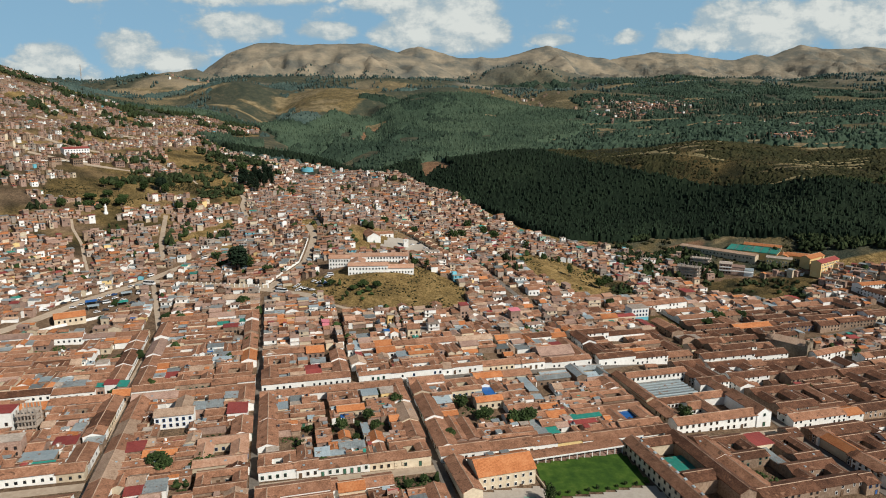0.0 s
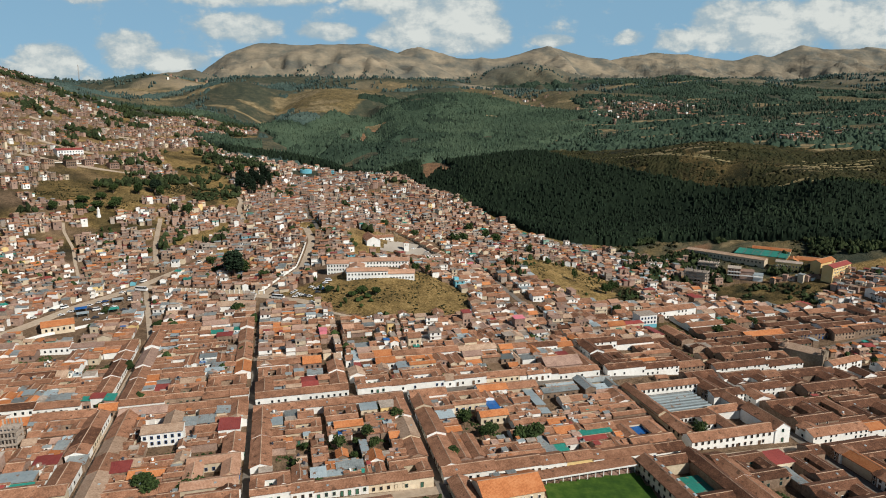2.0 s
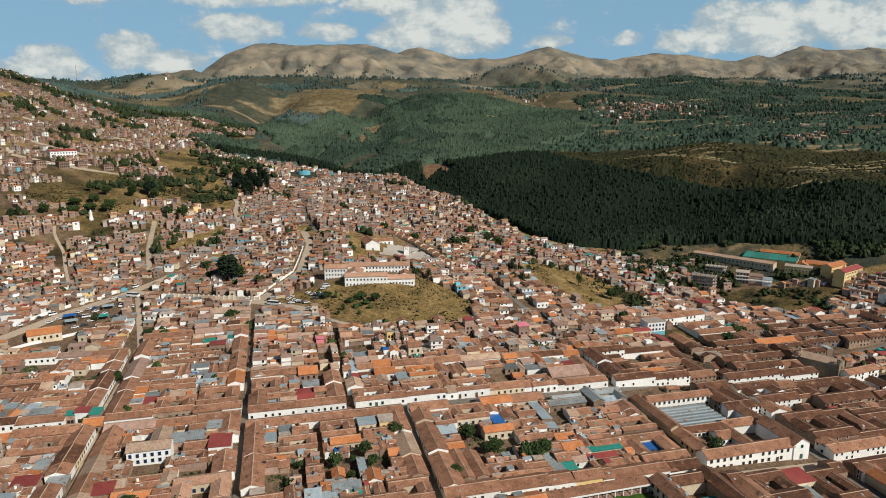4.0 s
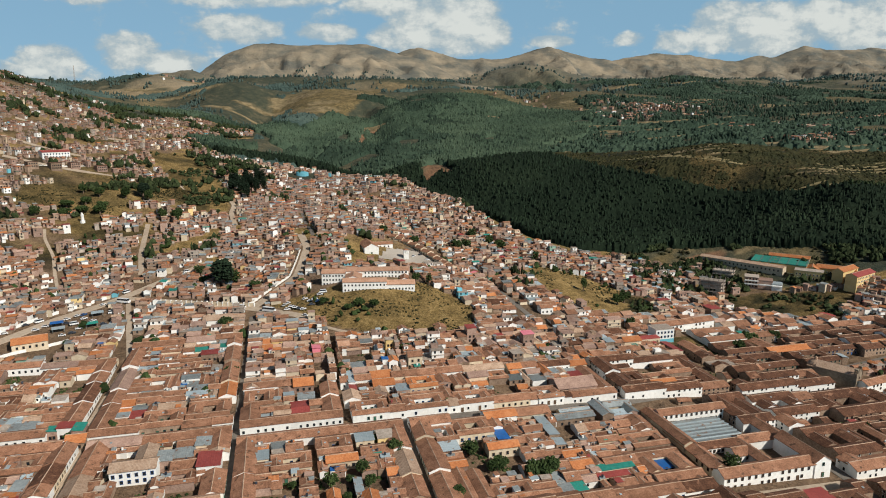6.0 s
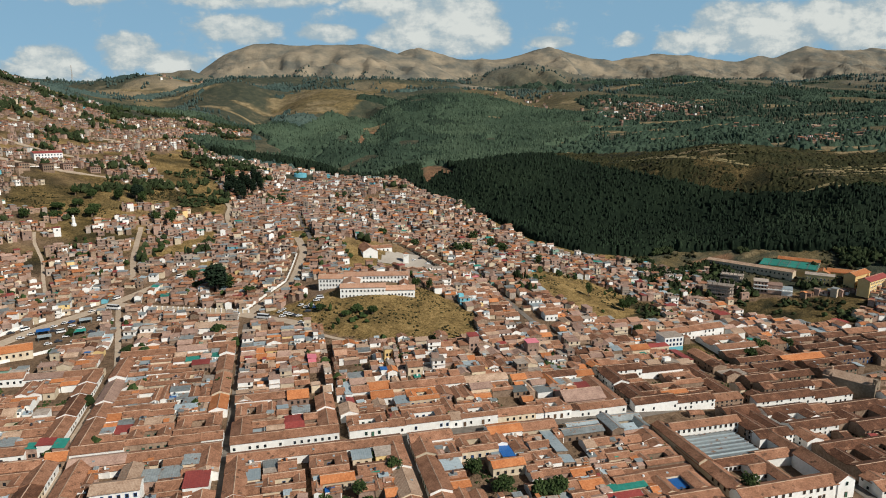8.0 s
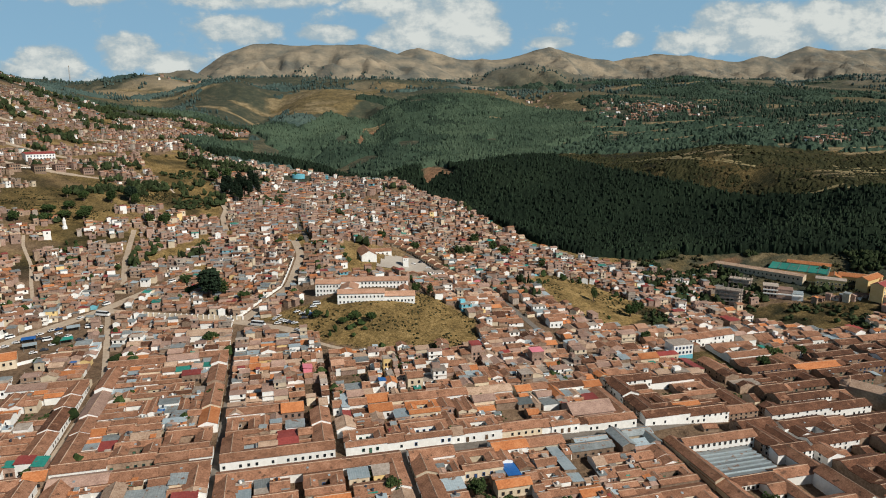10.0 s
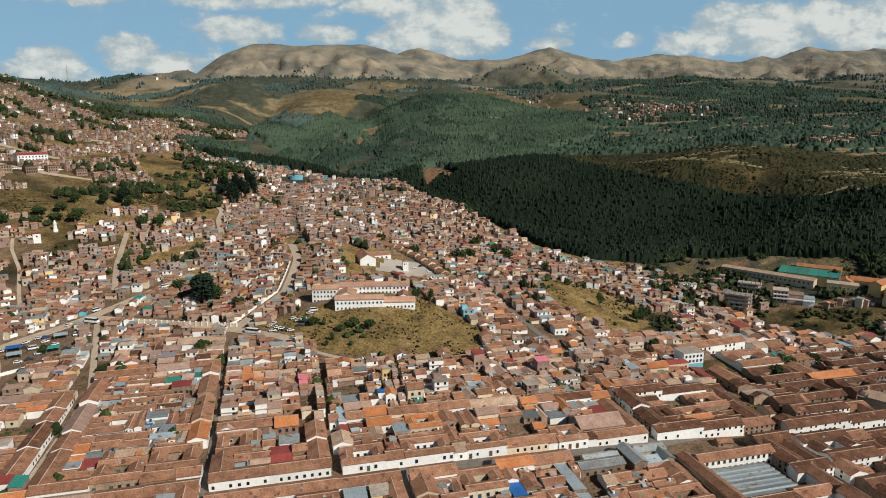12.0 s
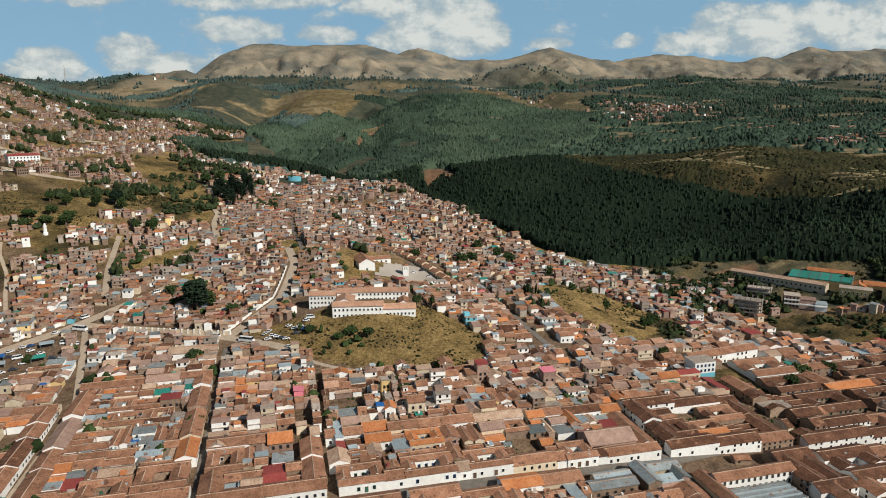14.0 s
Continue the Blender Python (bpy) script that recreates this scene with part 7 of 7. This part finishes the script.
# near slope: its cloud shade comes from the leaf colours
canopy("forest_canopy", -345, 905, 500, 1012, 2.2, 6.9, 2.0, near_wood, LEAF_CLOUD_SHADE, "dense eucalyptus canopy on the slope, coloured dark as under cloud shade")
for keep, leaf in ((lambda x, y: near_wood(x, y) & (grain(x, y, 90, 4, 51) > -0.07), LEAF_CLOUD_SHADE), (lambda x, y: near_wood(x, y) & (grain(x, y, 90, 4, 51) <= -0.07), LEAF_CLOUD_SHADE_PALER)):
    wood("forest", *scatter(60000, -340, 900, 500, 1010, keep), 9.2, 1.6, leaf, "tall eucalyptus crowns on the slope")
bare_hill = lambda x, y: inside(x + 90 * grain(x, y, 80, 3, 72), y + 90 * grain(x, y, 80, 3, 73), BARE_HILL)
mid_wood = lambda x, y: ~bare_hill(x, y) & inside(x, y, FOREST) & (y >= 1008) & ~cleared(x, y) & open_field(x, y) & (grain(x, y, 110, 3, 22) > -0.08 - 0.08 * (x > -180))
# lit crowns and shaded hollows imitated by two leaf colours, split by noise
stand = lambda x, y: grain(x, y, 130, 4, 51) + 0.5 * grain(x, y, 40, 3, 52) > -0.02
canopy("forest_canopy", -700, 450, 1005, 1625, 3.6, 6.0, 2.0, lambda x, y: mid_wood(x, y) & stand(x, y), LEAF_GREEN_HAZED, "green canopy on the hill across the ravine")
canopy("forest_canopy", -700, 450, 1005, 1625, 3.6, 5.4, 2.0, lambda x, y: mid_wood(x, y) & ~stand(x, y), LEAF_DEEP, "canopy patches across the ravine, coloured darker as if shaded")
wood("forest", *scatter(28000, -700, 450, 1010, 1620, lambda x, y: mid_wood(x, y) & stand(x, y)), 8.6, 1.6, LEAF_GREEN_HAZED, "dark green crowns on the hill across the ravine")
wood("forest", *scatter(24000, -700, 450, 1010, 1620, lambda x, y: mid_wood(x, y) & ~stand(x, y)), 8.6, 1.6, LEAF_DEEP, "darker crowns in hollows across the ravine")


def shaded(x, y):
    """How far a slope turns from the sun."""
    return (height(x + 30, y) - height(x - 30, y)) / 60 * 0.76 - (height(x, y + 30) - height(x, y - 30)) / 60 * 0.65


# left of x = 150, groves thicken on sun-averted slopes to imitate cloud shade
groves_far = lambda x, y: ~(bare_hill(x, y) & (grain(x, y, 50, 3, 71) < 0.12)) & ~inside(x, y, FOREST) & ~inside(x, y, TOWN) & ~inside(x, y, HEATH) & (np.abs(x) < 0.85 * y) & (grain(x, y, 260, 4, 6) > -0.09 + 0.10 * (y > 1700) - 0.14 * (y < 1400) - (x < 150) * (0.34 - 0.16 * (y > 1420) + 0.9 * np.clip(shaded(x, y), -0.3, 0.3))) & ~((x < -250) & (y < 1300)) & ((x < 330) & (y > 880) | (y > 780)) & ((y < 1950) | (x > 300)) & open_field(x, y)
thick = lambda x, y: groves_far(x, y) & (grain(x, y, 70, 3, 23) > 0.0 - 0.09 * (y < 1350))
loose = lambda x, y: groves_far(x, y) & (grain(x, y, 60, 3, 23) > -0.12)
for x0, x1, leaf in ((-1300, 150, LEAF_FAR_HAZED), (150, 1900, LEAF_DEEP)):
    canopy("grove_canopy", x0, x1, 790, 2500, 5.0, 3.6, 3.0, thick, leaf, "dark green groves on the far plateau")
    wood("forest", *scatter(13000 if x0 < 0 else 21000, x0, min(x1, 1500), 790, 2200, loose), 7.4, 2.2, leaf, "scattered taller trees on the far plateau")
wood("forest", *scatter(14000, -1500, 1900, 1750, 2900, lambda x, y: (grain(x, y, 120, 4, 61) > 0.02 - 0.5 * np.clip(shaded(x, y), -0.2, 0.3)) & open_field(x, y)), 8, 3.4, LEAF_FAR_HAZED, "scattered dark trees on far bare hills")
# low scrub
canopy("scrub", 200, 820, 540, 1060, 3.0, 0.9, 1.3, lambda x, y: inside(x, y, HEATH) & (grain(x, y, 36, 3, 25) > -0.2) & open_field(x, y), SCRUB, "olive scrub covering the hump, coloured darker as under cloud shade")
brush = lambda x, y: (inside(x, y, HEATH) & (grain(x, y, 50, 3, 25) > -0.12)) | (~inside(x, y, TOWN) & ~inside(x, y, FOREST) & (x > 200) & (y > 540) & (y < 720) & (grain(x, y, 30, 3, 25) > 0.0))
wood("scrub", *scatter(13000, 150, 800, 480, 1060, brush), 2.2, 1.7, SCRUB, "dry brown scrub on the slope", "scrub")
knoll = lambda x, y: (inside(x, y, CONVENT_LAWN) & (grain(x, y, 14, 3, 26) > -0.04)) | ((inside(x, y, DRY_HILL) | inside(x, y, SPUR)) & (grain(x, y, 14, 3, 26) > 0.08 - 0.14 * inside(x, y, SPUR)))
garden = lambda x, y: np.any([(x * CT + y * ST > a) & (x * CT + y * ST < b) & (-x * ST + y * CT > c) & (-x * ST + y * CT < d) for a, b, c, d in GARDENS + YARDS], axis=0) & (grain(x, y, 9, 3, 47) > -0.02)
wood("bushes", *scatter(90000, -330, 420, 200, 440, garden), 1.0, 0.7, LEAF, "green weeds and bushes in walled gardens", "bushes")
wood("bushes", *scatter(26000, -420, 210, 430, 810, knoll), 1.0, 0.8, SCRUB, "low dry bushes in yellow grass", "bushes")
hillside = lambda x, y: inside(x, y, TOWN) & ~inside(x, y, BARE) & (y > 520) & (grove(x, y) & (grain(x, y, 9, 2, 53) > -0.12) | (grain(x, y, 70, 3, 12) > -0.02 - 0.08 * (x < -300)) & (grain(x, y, 34, 2, 27) > 0.26 - 0.14 * (x < -230) * (y > 640)))
wood("hillside_trees", *scatter(30000, -980, 120, 520, 1320, hillside), 7.2, 2.3, LEAF_OLIVE, "dark trees scattered among hillside houses", "trees", ROUND)
thicket = lambda x, y: (inside(x, y, SCRUB_SLOPE) | inside(x, y, FOOT_BRUSH) | inside(x, y, GARDEN) | inside(x, y, EAST_BRUSH) | inside(x, y, GULLY_BRUSH)) & (grain(x, y, 20, 3, 44) > -0.02 + 0.12 * inside(x, y, GULLY_BRUSH))
wood("thicket", *scatter(16000, -340, 360, 420, 970, thicket), 3.4, 1.9, LEAF_OLIVE, "dark green brush and small trees on a bank", "brush", ROUND)
foot_wood = lambda x, y: ((x > 200) & (y > 560) & (y < 700) & ~inside(x, y, FOREST) & (x - 60 > 0.25 * y) & (along(x, y, [(290, 648), (345, 582), (420, 560)]) > 15) & (grain(x, y, 30, 3, 41) > 0.03))
wood("forest", *scatter(7000, 200, 620, 560, 700, foot_wood), 6, 2.3, LEAF_OLIVE, "dark trees at the foot of the slope", shapes=ROUND)
taken_spot = lambda x, y: np.any([(x * CT + y * ST > a) & (x * CT + y * ST < b) & (-x * ST + y * CT > c) & (-x * ST + y * CT < d) for a, b, c, d in TAKEN], axis=0)
yards = lambda x, y: inside(x, y, TOWN) & ~taken_spot(x, y) & (np.min([along(x, y, line) - w for line, w in STREET_LINES], axis=0) > -2) & ~((x > 45) & (x < 115) & (y < 262)) & (y < 620) & (grain(x, y, 22, 2, 28) > 0.15)
wood("yard_trees", *scatter(2600, -330, 420, 230, 620, yards), 4.6, 2.1, LEAF, "small leafy trees in house yards", "trees", ROUND)
